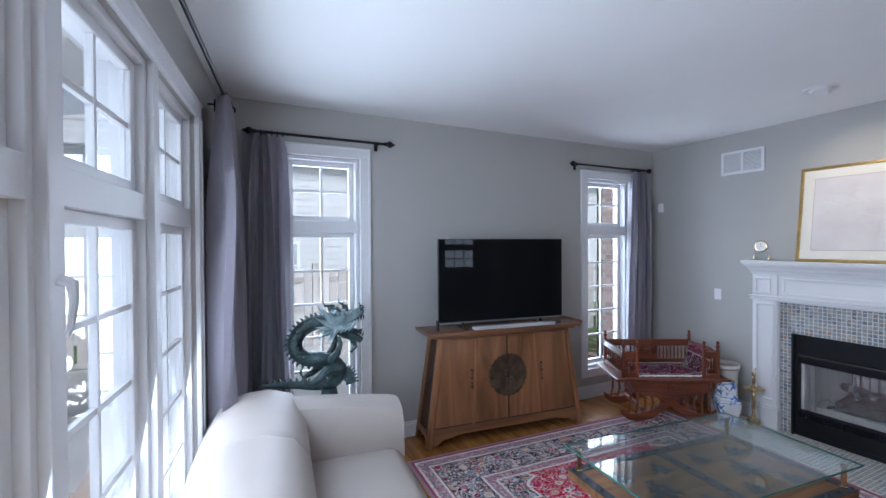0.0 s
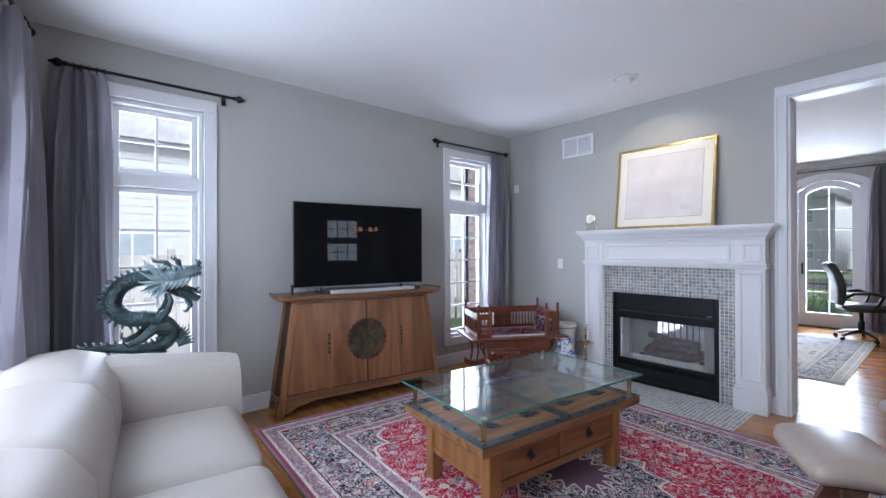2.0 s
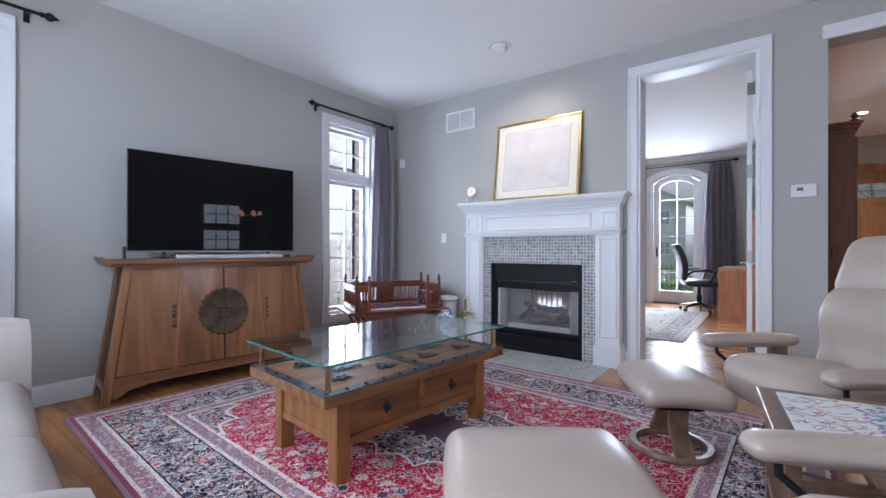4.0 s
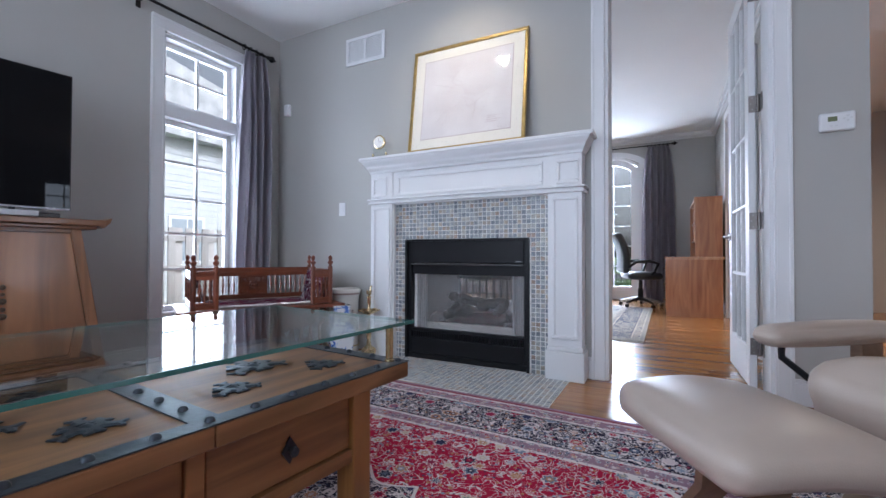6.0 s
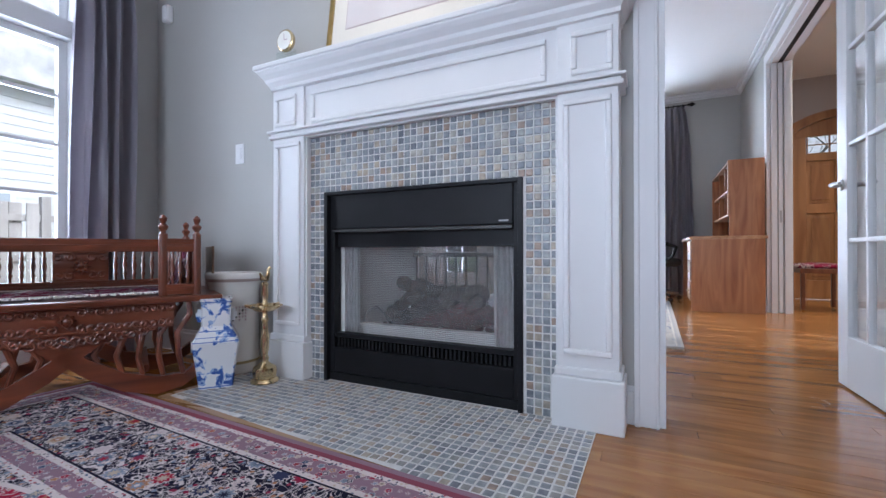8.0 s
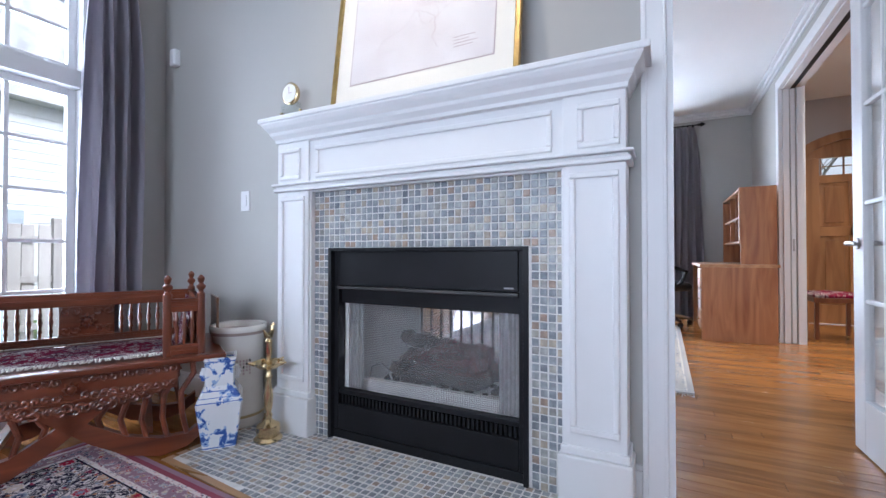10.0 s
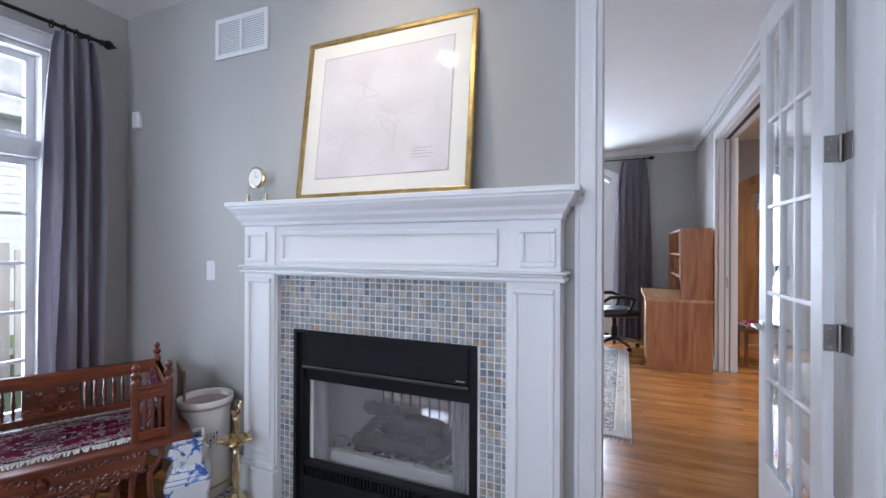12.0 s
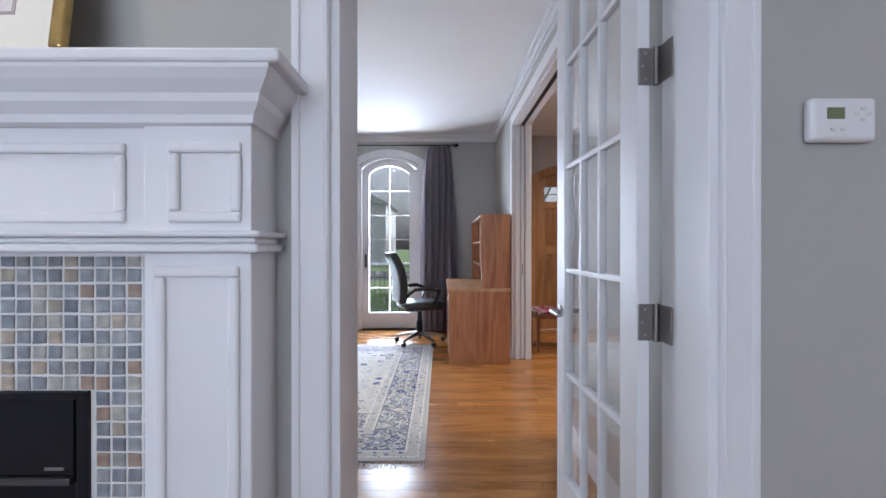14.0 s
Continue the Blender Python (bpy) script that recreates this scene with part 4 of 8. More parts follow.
for b in ((0, L, 0, 0.05), (0, L, D - 0.05, D), (0, 0.05, 0.05, D - 0.05), (L - 0.05, L, 0.05, D - 0.05), (L / 2 - 0.03, L / 2 + 0.03, 0.05, D - 0.05)):
    part("iron_strap", B((b[0] - 0.002, b[1] + 0.002, b[2] - 0.002, b[3] + 0.002, TZ1 + 0.0005, TZ1 + 0.004), bevel=0.0012, seg=1), M_IRON, top)
st = link_bm("stud", lathe([(0.011, 0), (0.010, 0.005), (0.006, 0.009), (0.0, 0.010)], 10), M_IRON, True)
st.parent, st.matrix_basis = top, Matrix.Translation((0.025, 0.025, TZ1 + 0.004))
for i in range(13):
    for y in (0.025, D - 0.025):
        if i or y > 0.1:
            same_part("stud", st.data, top, Matrix.Translation((0.025 + i * (L - 0.05) / 12, y, TZ1 + 0.004)))
for x in (0.025, L / 2, L - 0.025):
    for j in range(1, 6):
        same_part("stud", st.data, top, Matrix.Translation((x, 0.025 + j * (D - 0.05) / 6, TZ1 + 0.004)))


def scroll(bm, x, y, z, r, turn, hand):
    """A flat wrought scroll ending in a leaf."""
    pts = [(x + math.cos(turn + hand * a) * r * (1 - a / 7), y + math.sin(turn + hand * a) * r * (1 - a / 7), z) for a in [k * 0.45 for k in range(12)]]
    tube(pts, [0.004 + 0.006 * math.sin(k / 11 * math.pi) for k in range(12)], 6, bm, squash=0.5)


bm0 = bmesh.new()
scroll(bm0, 0.030, 0, 0.003, 0.022, 0.6, 1)
sc0 = link_bm("iron_scroll", bm0, M_IRON, True)
sc0.parent, sc0.matrix_basis = top, Matrix.Translation((0.2, 0.2, TZ1 + 0.001))
bm0 = bmesh.new()
lathe([(0.014, 0), (0.013, 0.005), (0.006, 0.009), (0, 0.010)], 12, bm0)
orn = part("iron_rosette", bm0, M_IRON, top, smooth=True)
orn.matrix_basis = Matrix.Translation((0.2, 0.2, TZ1 + 0.001))
for x, y, sc in ((0.2, 0.53, 1), (0.33, 0.365, 1.5), (0.49, 0.2, 1), (0.49, 0.53, 1), (0.80, 0.2, 1), (0.80, 0.53, 1), (0.96, 0.365, 1.5), (1.10, 0.2, 1), (1.10, 0.53, 1)):
    same_part("iron_rosette", orn.data, top, Matrix.Translation((x, y, TZ1 + 0.001)) @ Matrix.Diagonal((sc, sc, 1, 1)) @ rot(45 if sc > 1 else 0))
for x, y, sc in ((0.2, 0.2, 1), (0.2, 0.53, 1), (0.33, 0.365, 1.5), (0.49, 0.2, 1), (0.49, 0.53, 1), (0.80, 0.2, 1), (0.80, 0.53, 1), (0.96, 0.365, 1.5), (1.10, 0.2, 1), (1.10, 0.53, 1)):
    for k in range(6):
        if k or x > 0.2 or y > 0.2:
            same_part("iron_scroll", sc0.data, top, Matrix.Translation((x, y, TZ1 + 0.001)) @ Matrix.Diagonal((1.35 * sc, 1.35 * sc, 1, 1)) @ rot(60 * k) @ Matrix.Diagonal((1, 1 if k % 2 else -1, 1, 1)))
lg0, s = 0.105, 0.075
for x in (lg0, L - lg0 - s):
    for y in (0.07, D - 0.07 - s):
        part("leg", B((x, x + s, y, y + s, 0, TZ0), bevel=0.006), M_TBLE, tb)
xa, xb, ya, yb = lg0 + s, L - lg0 - s, 0.07 + s, D - 0.07 - s
part("end_panel", B((lg0 + 0.012, lg0 + 0.03, ya, yb, 0.2, TZ0), (lg0 + 0.006, lg0 + 0.05, ya, yb, 0.165, 0.2), bevel=0.003), M_TBLE, tb)
part("end_panel", B((L - lg0 - 0.03, L - lg0 - 0.012, ya, yb, 0.2, TZ0), (L - lg0 - 0.05, L - lg0 - 0.006, ya, yb, 0.165, 0.2), bevel=0.003), M_TBLE, tb)
part("back_panel", B((xa, xb, D - 0.1, D - 0.082, 0.165, TZ0), bevel=0.003), M_TBL, tb)
part("rail", B((xa, xb, 0.076, 0.12, 0.15, 0.19), (xa, xb, 0.08, 0.12, TZ0 - 0.03, TZ0), ((xa + xb) / 2 - 0.02, (xa + xb) / 2 + 0.02, 0.08, 0.12, 0.19, TZ0 - 0.03), bevel=0.003), M_TBL, tb)
for a, b in ((xa + 0.004, (xa + xb) / 2 - 0.024), ((xa + xb) / 2 + 0.024, xb - 0.004)):
    dr = part("drawer", B((a, b, 0.086, 0.36, 0.194, TZ0 - 0.034), bevel=0.004), M_TBL, tb)
    bm = prism([(-0.024, 0), (0, -0.036), (0.024, 0), (0, 0.036)], 0.004, m=Matrix.Translation(((a + b) / 2, 0.081, 0.27)))
    lathe([(0.006, 0), (0.007, 0.01), (0.013, 0.014), (0.013, 0.022), (0, 0.026)], 12, bm, Matrix.Translation(((a + b) / 2, 0.081, 0.27)) @ rot(90, "X"))
    part("pull", bm, M_IRON, dr, "black iron diamond pull")
for x in (0.045, L - 0.045):
    for y in (0.045, D - 0.045):
        part("brass_post", lathe([(0.016, 0), (0.016, 0.006), (0.0125, 0.008), (0.0125, 0.112), (0.017, 0.114), (0.017, 0.1195)], 16, m=Matrix.Translation((x, y, TZ1 + 0.004))), M_BRASS, tb, smooth=True)
gt = part("glass_top", B((-0.005, L + 0.02, -0.005, D + 0.02, 0.556, 0.568), bevel=0.003), M_TABLEGLASS, tb)
M_GEDGE = mat("green_glass_edge", (0.05, 0.16, 0.14), 0.1, spec=0.6)
part("glass_edge", B((-0.0065, L + 0.0215, -0.0065, -0.005, 0.557, 0.567), (-0.0065, L + 0.0215, D + 0.02, D + 0.0215, 0.557, 0.567), (-0.0065, -0.005, -0.005, D + 0.02, 0.557, 0.567), (L + 0.02, L + 0.0215, -0.005, D + 0.02, 0.557, 0.567)), M_GEDGE, gt)

# ---------- media cabinet and television ----------
M_CAB = wood("chestnut_veneer", (0.12, 0.050, 0.019), (0.29, 0.130, 0.052), 0.36, axis="Z", ring=7, coat=0.2)
M_CABX = wood("chestnut_rail", (0.11, 0.044, 0.017), (0.24, 0.105, 0.042), 0.36, axis="X", ring=7, coat=0.2)
cb = thing("media_cabinet", pose(2.345, 3.64, 0, 0, 0, -5.5), "tapered chestnut media cabinet with round metal medallion", "cabinet")
H, W0, W1, DB = 0.955, 0.800, 0.665, 0.335


def cw(z):
    return W0 + (W1 - W0) * z / H


def cy(z):
    return 0.05 * z / H


def slab(bm, f0, f1, z0, z1, y0, y1, bevel=0.003):
    """A piece of the leaning front: f is a share of the half width at that height."""
    c = [[(f * cw(z), y + cy(z), z) for f in (f0, f1) for y in (y0, y1)] for z in (z0, z1)]
    b, t = ([q[0], q[2], q[3], q[1]] for q in c)
    hexa(bm, b, t)
    return bm


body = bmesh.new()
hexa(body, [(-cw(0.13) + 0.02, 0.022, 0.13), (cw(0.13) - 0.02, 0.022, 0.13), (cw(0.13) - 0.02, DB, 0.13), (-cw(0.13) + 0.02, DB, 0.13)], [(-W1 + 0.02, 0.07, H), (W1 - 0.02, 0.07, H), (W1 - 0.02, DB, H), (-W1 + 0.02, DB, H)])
# body coloured near-black so the gaps between the doors look shaded
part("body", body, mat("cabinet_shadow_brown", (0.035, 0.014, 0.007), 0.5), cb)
for sgn in (-1, 1):
    for y in (0, DB - 0.045):
        bm = bmesh.new()
        a = (lambda z, u: sgn * (cw(z) - u))
        yy = (lambda z: y + (cy(z) if y == 0 else 0))
        hexa(bm, [(a(0, 0), yy(0), 0), (a(0, 0.05), yy(0), 0), (a(0, 0.05), yy(0) + 0.045, 0), (a(0, 0), yy(0) + 0.045, 0)], [(a(H, 0), yy(H), H), (a(H, 0.05), yy(H), H), (a(H, 0.05), yy(H) + 0.045, H), (a(H, 0), yy(H) + 0.045, H)])
        bmesh.ops.recalc_face_normals(bm, faces=bm.faces[:])
        bmesh.ops.bevel(bm, geom=bm.edges[:], offset=0.005, segments=2, affect="EDGES")
        part("corner_post", bm, M_CAB, cb)
slab0 = slab(bmesh.new(), -0.94, 0.94, 0.115, 0.165, 0.0, 0.03)
part("bottom_rail", slab0, M_CABX, cb)
part("top_rail", slab(bmesh.new(), -0.93, 0.93, H - 0.04, H, 0.0, 0.03), M_CABX, cb)
ap = [(-0.735, 0.118), (-0.735, 0.02), (-0.695, 0.035), (-0.65, 0.07), (-0.55, 0.085), (-0.5, 0.10), (0.5, 0.10), (0.55, 0.085), (0.65, 0.07), (0.695, 0.035), (0.735, 0.02), (0.735, 0.118)]
part("apron", prism(ap, 0.02, m=Matrix.Translation((0, 0.006, 0))), M_CABX, cb)
for sgn in (-1, 1):
    ap2 = [(0.04, 0.14), (0.04, 0.03), (0.06, 0.075), (0.10, 0.095), (DB - 0.10, 0.095), (DB - 0.06, 0.075), (DB - 0.04, 0.03), (DB - 0.04, 0.14)]
    part("side_apron", prism(ap2, 0.018, m=Matrix.Translation((sgn * (W0 - 0.02), 0, 0)) @ rot(90) @ Matrix.Translation((0, -0.009, 0))), M_CABX, cb)
    bm = bmesh.new()
    scroll(bm, 0, 0, 0, 0.035, 0, 1), scroll(bm, 0.03, 0.03, 0, 0.03, 2, -1), scroll(bm, 0.0, 0.06, 0, 0.03, 4, 1)
    so = part("side_ornament", bm, M_IRON, cb, smooth=True)
    so.matrix_basis = Matrix.Translation((sgn * (cw(0.55) - 0.012), 0.17, 0.55)) @ rot(sgn * (90 - 7.7), "Y") @ rot(90)
for f0, f1, nm in ((-0.925, -0.475, "side_door"), (0.475, 0.925, "side_door"), (-0.44, -0.012, "door"), (0.012, 0.44, "door")):
    dr = part(nm, slab(bmesh.new(), f0, f1, 0.175, H - 0.045, 0.012, 0.035), M_CAB, cb)
for f in (-0.4575, 0.4575):
    part("stile", slab(bmesh.new(), f - 0.016, f + 0.016, 0.165, H - 0.04, 0.0, 0.03), M_CAB, cb)
M_BRONZE = mat("aged_bronze", (0.10, 0.075, 0.05), 0.42, 0.75, vary=0.35, scale=18, bump=0.3, bump_scale=60)
zc = 0.56
tilt = math.degrees(math.atan2(0.05, H))
dm = Matrix.Translation((0, cy(zc) + 0.008, zc)) @ rot(-tilt, "X") @ rot(90, "X")
med = part("medallion", lathe([(0.185, -0.002), (0.185, 0.004), (0.177, 0.007), (0.168, 0.004), (0.0, 0.005)], 48, m=dm), M_BRONZE, cb, "round aged bronze lock plate", smooth=True)
for k in range(24):
    a = k * math.pi / 12
    part("scallop", lathe([(0.016, 0.0), (0.014, 0.006), (0.006, 0.008), (0, 0.008)], 8, m=dm @ Matrix.Translation((0.180 * math.cos(a), 0.180 * math.sin(a), 0))), M_BRONZE, med, smooth=True)
part("seam", B((-0.0015, 0.0015, -0.16, 0.16, 0.0045, 0.0065)), M_BLACK, med).matrix_basis = dm
for x in (-0.028, 0.028):
    for z, r in ((0.03, 0.018), (-0.005, 0.014), (-0.045, 0.018)):
        part("ring_pull", lathe([(r, 0.004), (r * 0.8, 0.014), (0, 0.018)], 12, m=dm @ Matrix.Translation((x, z, 0))), M_BRONZE, med, smooth=True)
for sg in (-1, 1):
    hb = bmesh.new()
    for z, r in ((0.07, 0.014), (0.035, 0.010), (0.0, 0.016), (-0.04, 0.012), (-0.075, 0.017)):
        lathe([(r, 0), (r * 0.8, 0.008), (0, 0.012)], 10, hb, Matrix.Translation((sg * 0.495 * cw(0.56), cy(zc + z) + 0.012, zc + z)) @ rot(90, "X"))
    part("door_pull", hb, M_BRONZE, cb, smooth=True)
part("top", B((-0.765, 0.765, -0.005, DB + 0.012, H, H + 0.035), (-0.73, 0.73, 0.02, DB, H - 0.02, H), bevel=0.006), M_CABX, cb)
for sgn in (-1, 1):
    part("top_scroll", prism([(0.73 * sgn, H), (0.765 * sgn, H + 0.035), (0.795 * sgn, H + 0.05), (0.785 * sgn, H + 0.02), (0.755 * sgn, H - 0.01)][::sgn], DB, m=Matrix.Translation((0, 0.0, 0))), M_CABX, cb)
CT = H + 0.035
M_SCREENB = mat("tv_screen_black", (0.006, 0.006, 0.007), 0.03, vary=0.05, spec=0.09)
for lnk in list(M_SCREENB.node_tree.nodes["Principled BSDF"].inputs["Roughness"].links):
    M_SCREENB.node_tree.links.remove(lnk)
M_SCREENB.node_tree.nodes["Principled BSDF"].inputs["Roughness"].default_value = 0.015
M_TVB = mat("tv_bezel", (0.01, 0.01, 0.01), 0.3)
tv = thing("television", pose(2.357, 3.762, CT, 0, 0, -7.5), "large black flat television standing on the cabinet", "television")
part("panel", B((-0.633, 0.633, 0.0, 0.03, 0.05, 0.805), bevel=0.003), M_TVB, tv)
part("screen", B((-0.627, 0.627, -0.0015, -0.0003, 0.062, 0.799)), M_SCREENB, tv)
part("bottom_strip", B((-0.633, 0.633, -0.003, 0.0, 0.05, 0.06)), mat("tv_strip", (0.25, 0.25, 0.27), 0.3, 0.8), tv)
for x in (-0.4, 0.4):
    part("foot", B((x - 0.02, x + 0.02, -0.09, 0.13, 0, 0.012), (x - 0.012, x + 0.012, 0.005, 0.025, 0.012, 0.055), bevel=0.004), M_TVB, tv)
sb = thing("soundbar", pose(2.40, 3.655, CT, 0, 0, -7.5), "slim grey soundbar below the television", "soundbar")
part("case", B((-0.40, 0.42, -0.03, 0.03, 0, 0.03), bevel=0.006), mat("soundbar_grey", (0.42, 0.42, 0.43), 0.5), sb)
bx = thing("media_box", pose(2.80, 3.66, CT, 0, 0, -7.5), "small black media box beside the soundbar", "media box")
part("case", B((0.02, 0.12, -0.03, 0.03, 0, 0.025), bevel=0.004), M_TVB, bx)
rt = thing("router_box", pose(1.70, 3.80, CT, 0, 0, -7.5), "small black box at the cabinet end", "media box")
part("case", B((-0.008, 0.008, -0.02, 0.03, 0, 0.09), bevel=0.003), M_TVB, rt)

# ---------- leather seating ----------
M_LEATHER = mat("cream_leather", (0.39, 0.345, 0.31), 0.46, vary=0.05, scale=3, bump=0.12, bump_scale=240)
M_TAN = mat("taupe_leather", (0.40, 0.325, 0.27), 0.38, vary=0.06, scale=4, bump=0.14, bump_scale=220)
M_WALNUT = wood("walnut_bent", (0.10, 0.055, 0.032), (0.22, 0.13, 0.08), 0.33, ring=9)
sofa = thing("sofa", pose(0.50, 2.22, 0, 0, 0, -5.4), "cream leather sofa with rounded rolled back and arms", "sofa")
part("base", B((-0.42, 0.44, -1.05, 1.17, 0.05, 0.24), bevel=0.02), M_LEATHER, sofa)
for y0, y1 in ((-0.83, 0.06), (0.06, 0.95)):
    part("seat_cushion", cushion(bmesh.new(), -0.15, 0.50, y0, y1, 0.22, 0.425, 0.07, 0.025, 14), M_LEATHER, sofa, smooth=True)


def rolled(p0, p1, h0, h1, t, n=24, bulge=0.03, soft_end=0.07):
    """A padded upright roll between two plan points, swelling at the top."""
    bm = bmesh.new()
    a, b = Vector((*p0, 0)), Vector((*p1, 0))
    d = (b - a).normalized()
    side = Vector((-d.y, d.x, 0))
    rings = []
    prof = [(-0.42, 0.08), (-0.5, 0.25), (-0.55, 0.6), (-0.52, 0.82), (-0.38, 0.95), (-0.12, 1.0), (0.15, 0.99), (0.38, 0.93), (0.52, 0.78), (0.5, 0.55), (0.44, 0.3), (0.42, 0.08)]
    for i in range(n + 1):
        u = i / n
        end = min(1.0, min(u, 1 - u) / 0.05)
        k = math.sqrt(max(0.0, 1 - (1 - end) ** 2)) * soft_end + 1 - soft_end
        h = h0 + (h1 - h0) * u
        rings.append([bm.verts.new(a.lerp(b, u) + side * (px * t * (0.6 + 0.4 * k)) + Vector((0, 0, pz * h * (0.90 + 0.10 * k) + bulge * math.sin(u * math.pi) * (pz > 0.7)))) for px, pz in prof])
    for r0, r1 in zip(rings, rings[1:]):
        for i in range(len(prof)):
            j = (i + 1) % len(prof)
            bm.faces.new((r0[i], r0[j], r1[j], r1[i]))
    bm.faces.new(rings[0][::-1])
    bm.faces.new(rings[-1])
    bmesh.ops.recalc_face_normals(bm, faces=bm.faces[:])
    return bm


for y0, y1 in ((-1.06, -0.30), (-0.30, 0.46), (0.46, 1.17)):
    part("back_cushion", rolled((-0.37, y0), (-0.37, y1), 0.82, 0.82, 0.54, bulge=0.008), M_LEATHER, sofa, smooth=True)
part("arm", rolled((-0.46, 1.05), (0.52, 1.07), 0.79, 0.70, 0.33, bulge=0.02), M_LEATHER, sofa, smooth=True)
part("arm", rolled((-0.36, -0.96), (0.50, -0.96), 0.70, 0.58, 0.29), M_LEATHER, sofa, smooth=True)
for x in (-0.36, 0.38):
    for y in (-0.98, 1.1):
        part("foot", B((x - 0.03, x + 0.03, y - 0.03, y + 0.03, 0, 0.06), bevel=0.005), M_WALNUT, sofa)


def swivel_base(th, r, col_h, two=True):
    """A bent-wood ring with curved uprights."""
    rg = bmesh.new()
    n = 40
    rings = []
    for i in range(n):
        a = 2 * math.pi * i / n
        rings.append([rg.verts.new((rr * math.cos(a), rr * math.sin(a), z)) for rr, z in ((r - 0.05, 0.0), (r, 0.0), (r + 0.004, 0.015), (r - 0.008, 0.032), (r - 0.042, 0.032), (r - 0.054, 0.015))])
    for i in range(n):
        p, q = rings[i], rings[(i + 1) % n]
        for k in range(6):
            rg.faces.new((p[k], q[k], q[(k + 1) % 6], p[(k + 1) % 6]))
    part("base_ring", rg, M_WALNUT, th, smooth=True)
    for s in (-1, 1):
        pts = [(s * (r - 0.03), 0, 0.03), (s * (r - 0.055), 0, 0.06), (s * (r - 0.12), 0, 0.13), (s * (r - 0.13), 0, 0.2), (s * (r - 0.10), 0, col_h)]
        bm = bmesh.new()
        prev = None
        for x, y, z in pts:
            ring = [bm.verts.new((x + dx, y + dy, z)) for dx, dy in ((-0.018, -0.05), (0.018, -0.05), (0.018, 0.05), (-0.018, 0.05))]
            if prev:
                for k in range(4):
                    bm.faces.new((prev[k], prev[(k + 1) % 4], ring[(k + 1) % 4], ring[k]))
            else:
                bm.faces.new(ring[::-1])
            prev = ring
        bm.faces.new(prev)
        part("upright", bm, M_WALNUT, th, smooth=True)


def ottoman(m, label):
    o = thing("footstool", m, label, "footstool", "leather footstools")
    swivel_base(o, 0.23, 0.27)
    bm = cushion(bmesh.new(), -0.295, 0.295, -0.235, 0.235, 0.26, 0.37, 0.05, 0.022, 12)
    for v in bm.verts:
        v.co.z += 0.035 * math.cos(v.co.y * 4.0) - 0.05 * max(0, -v.co.y)
    part("cushion", bm, M_TAN, o, smooth=True)
    part("under_frame", B((-0.16, 0.16, -0.12, 0.12, 0.245, 0.275), bevel=0.005), M_BLACK, o)
    for y in (-0.08, 0.08):
        part("seam", tube([(-0.288 + 0.576 * k / 12, y, 0.391 + 0.022 * (1 - (2 * k / 12 - 1) ** 2) * 0.9 - 0.018 * (k in (0, 12))) for k in range(13)], 0.0022, 5), mat("seam_thread", (0.42, 0.35, 0.29), 0.6) if "seam_thread" not in bpy.data.materials else bpy.data.materials["seam_thread"], o)
    return o


ottoman(pose(3.20, 0.56, 0.011, 0, 0, 30) @ Matrix.Diagonal((0.9, 0.9, 1, 1)), "taupe leather footstool on a walnut ring base")
ottoman(pose(1.89, 0.70, 0.011, 0, 0, -53) @ Matrix.Diagonal((1, 1, 1.06, 1)), "taupe leather footstool on a walnut ring base")


def recliner(m, label):
    """Swivel recliner; local +y is the way it faces."""
    c = thing("recliner", m, label, "armchair", "leather recliners")
    swivel_base(c, 0.33, 0.26)
    part("seat_frame", B((-0.27, 0.27, -0.25, 0.22, 0.24, 0.28), bevel=0.01), M_BLACK, c)
    bm = cushion(bmesh.new(), -0.29, 0.29, -0.28, 0.32, 0.27, 0.43, 0.07, 0.035, 14)
    for v in bm.verts:
        v.co.z += 0.10 * (v.co.y + 0.28) * (v.co.z > 0.3) - 0.25 * max(0, v.co.y - 0.2) ** 1.2
    part("seat", bm, M_TAN, c, smooth=True)
    bm = cushion(bmesh.new(), -0.30, 0.30, -0.07, 0.09, 0.0, 0.50, 0.07, 0.0, 12)
    for v in bm.verts:
        v.co.y += 0.05 * math.cos(v.co.x * 5) * (v.co.y > 0) - 0.03 * math.sin(v.co.z * 14) * (v.co.y > 0)
    bk = part("backrest", bm, M_TAN, c, smooth=True)
    bk.matrix_basis = Matrix.Translation((0, -0.28, 0.36)) @ rot(16, "X")
    bm = cushion(bmesh.new(), -0.29, 0.29, -0.075, 0.095, 0.43, 0.78, 0.075, 0.02, 12)
    for v in bm.verts:
        v.co.x *= 1 - 0.35 * max(0, v.co.z - 0.5)
    hd = part("headrest", bm, M_TAN, c, smooth=True)
    hd.matrix_basis = bk.matrix_basis
    for s in (-1, 1):
        am = part("armrest", cushion(bmesh.new(), s * 0.385 - 0.05, s * 0.385 + 0.05, -0.22, 0.34, 0.49, 0.555, 0.032, 0.012, 10), M_TAN, c, smooth=True)
        part("arm_support", B((s * 0.385 - 0.02, s * 0.385 + 0.02, -0.16, -0.06, 0.27, 0.49), bevel=0.006), M_WALNUT, c)
        part("arm_bracket", tube([(s * 0.385, 0.26, 0.49), (s * 0.385, 0.26, 0.45), (s * 0.36, 0.18, 0.38), (s * 0.30, 0.1, 0.30)], 0.011, 8), M_BLACK, c, smooth=True)
        part("side_rail", B((s * 0.385 - 0.015, s * 0.385 + 0.015, -0.2, 0.1, 0.25, 0.29), bevel=0.006), M_WALNUT, c)
    return c


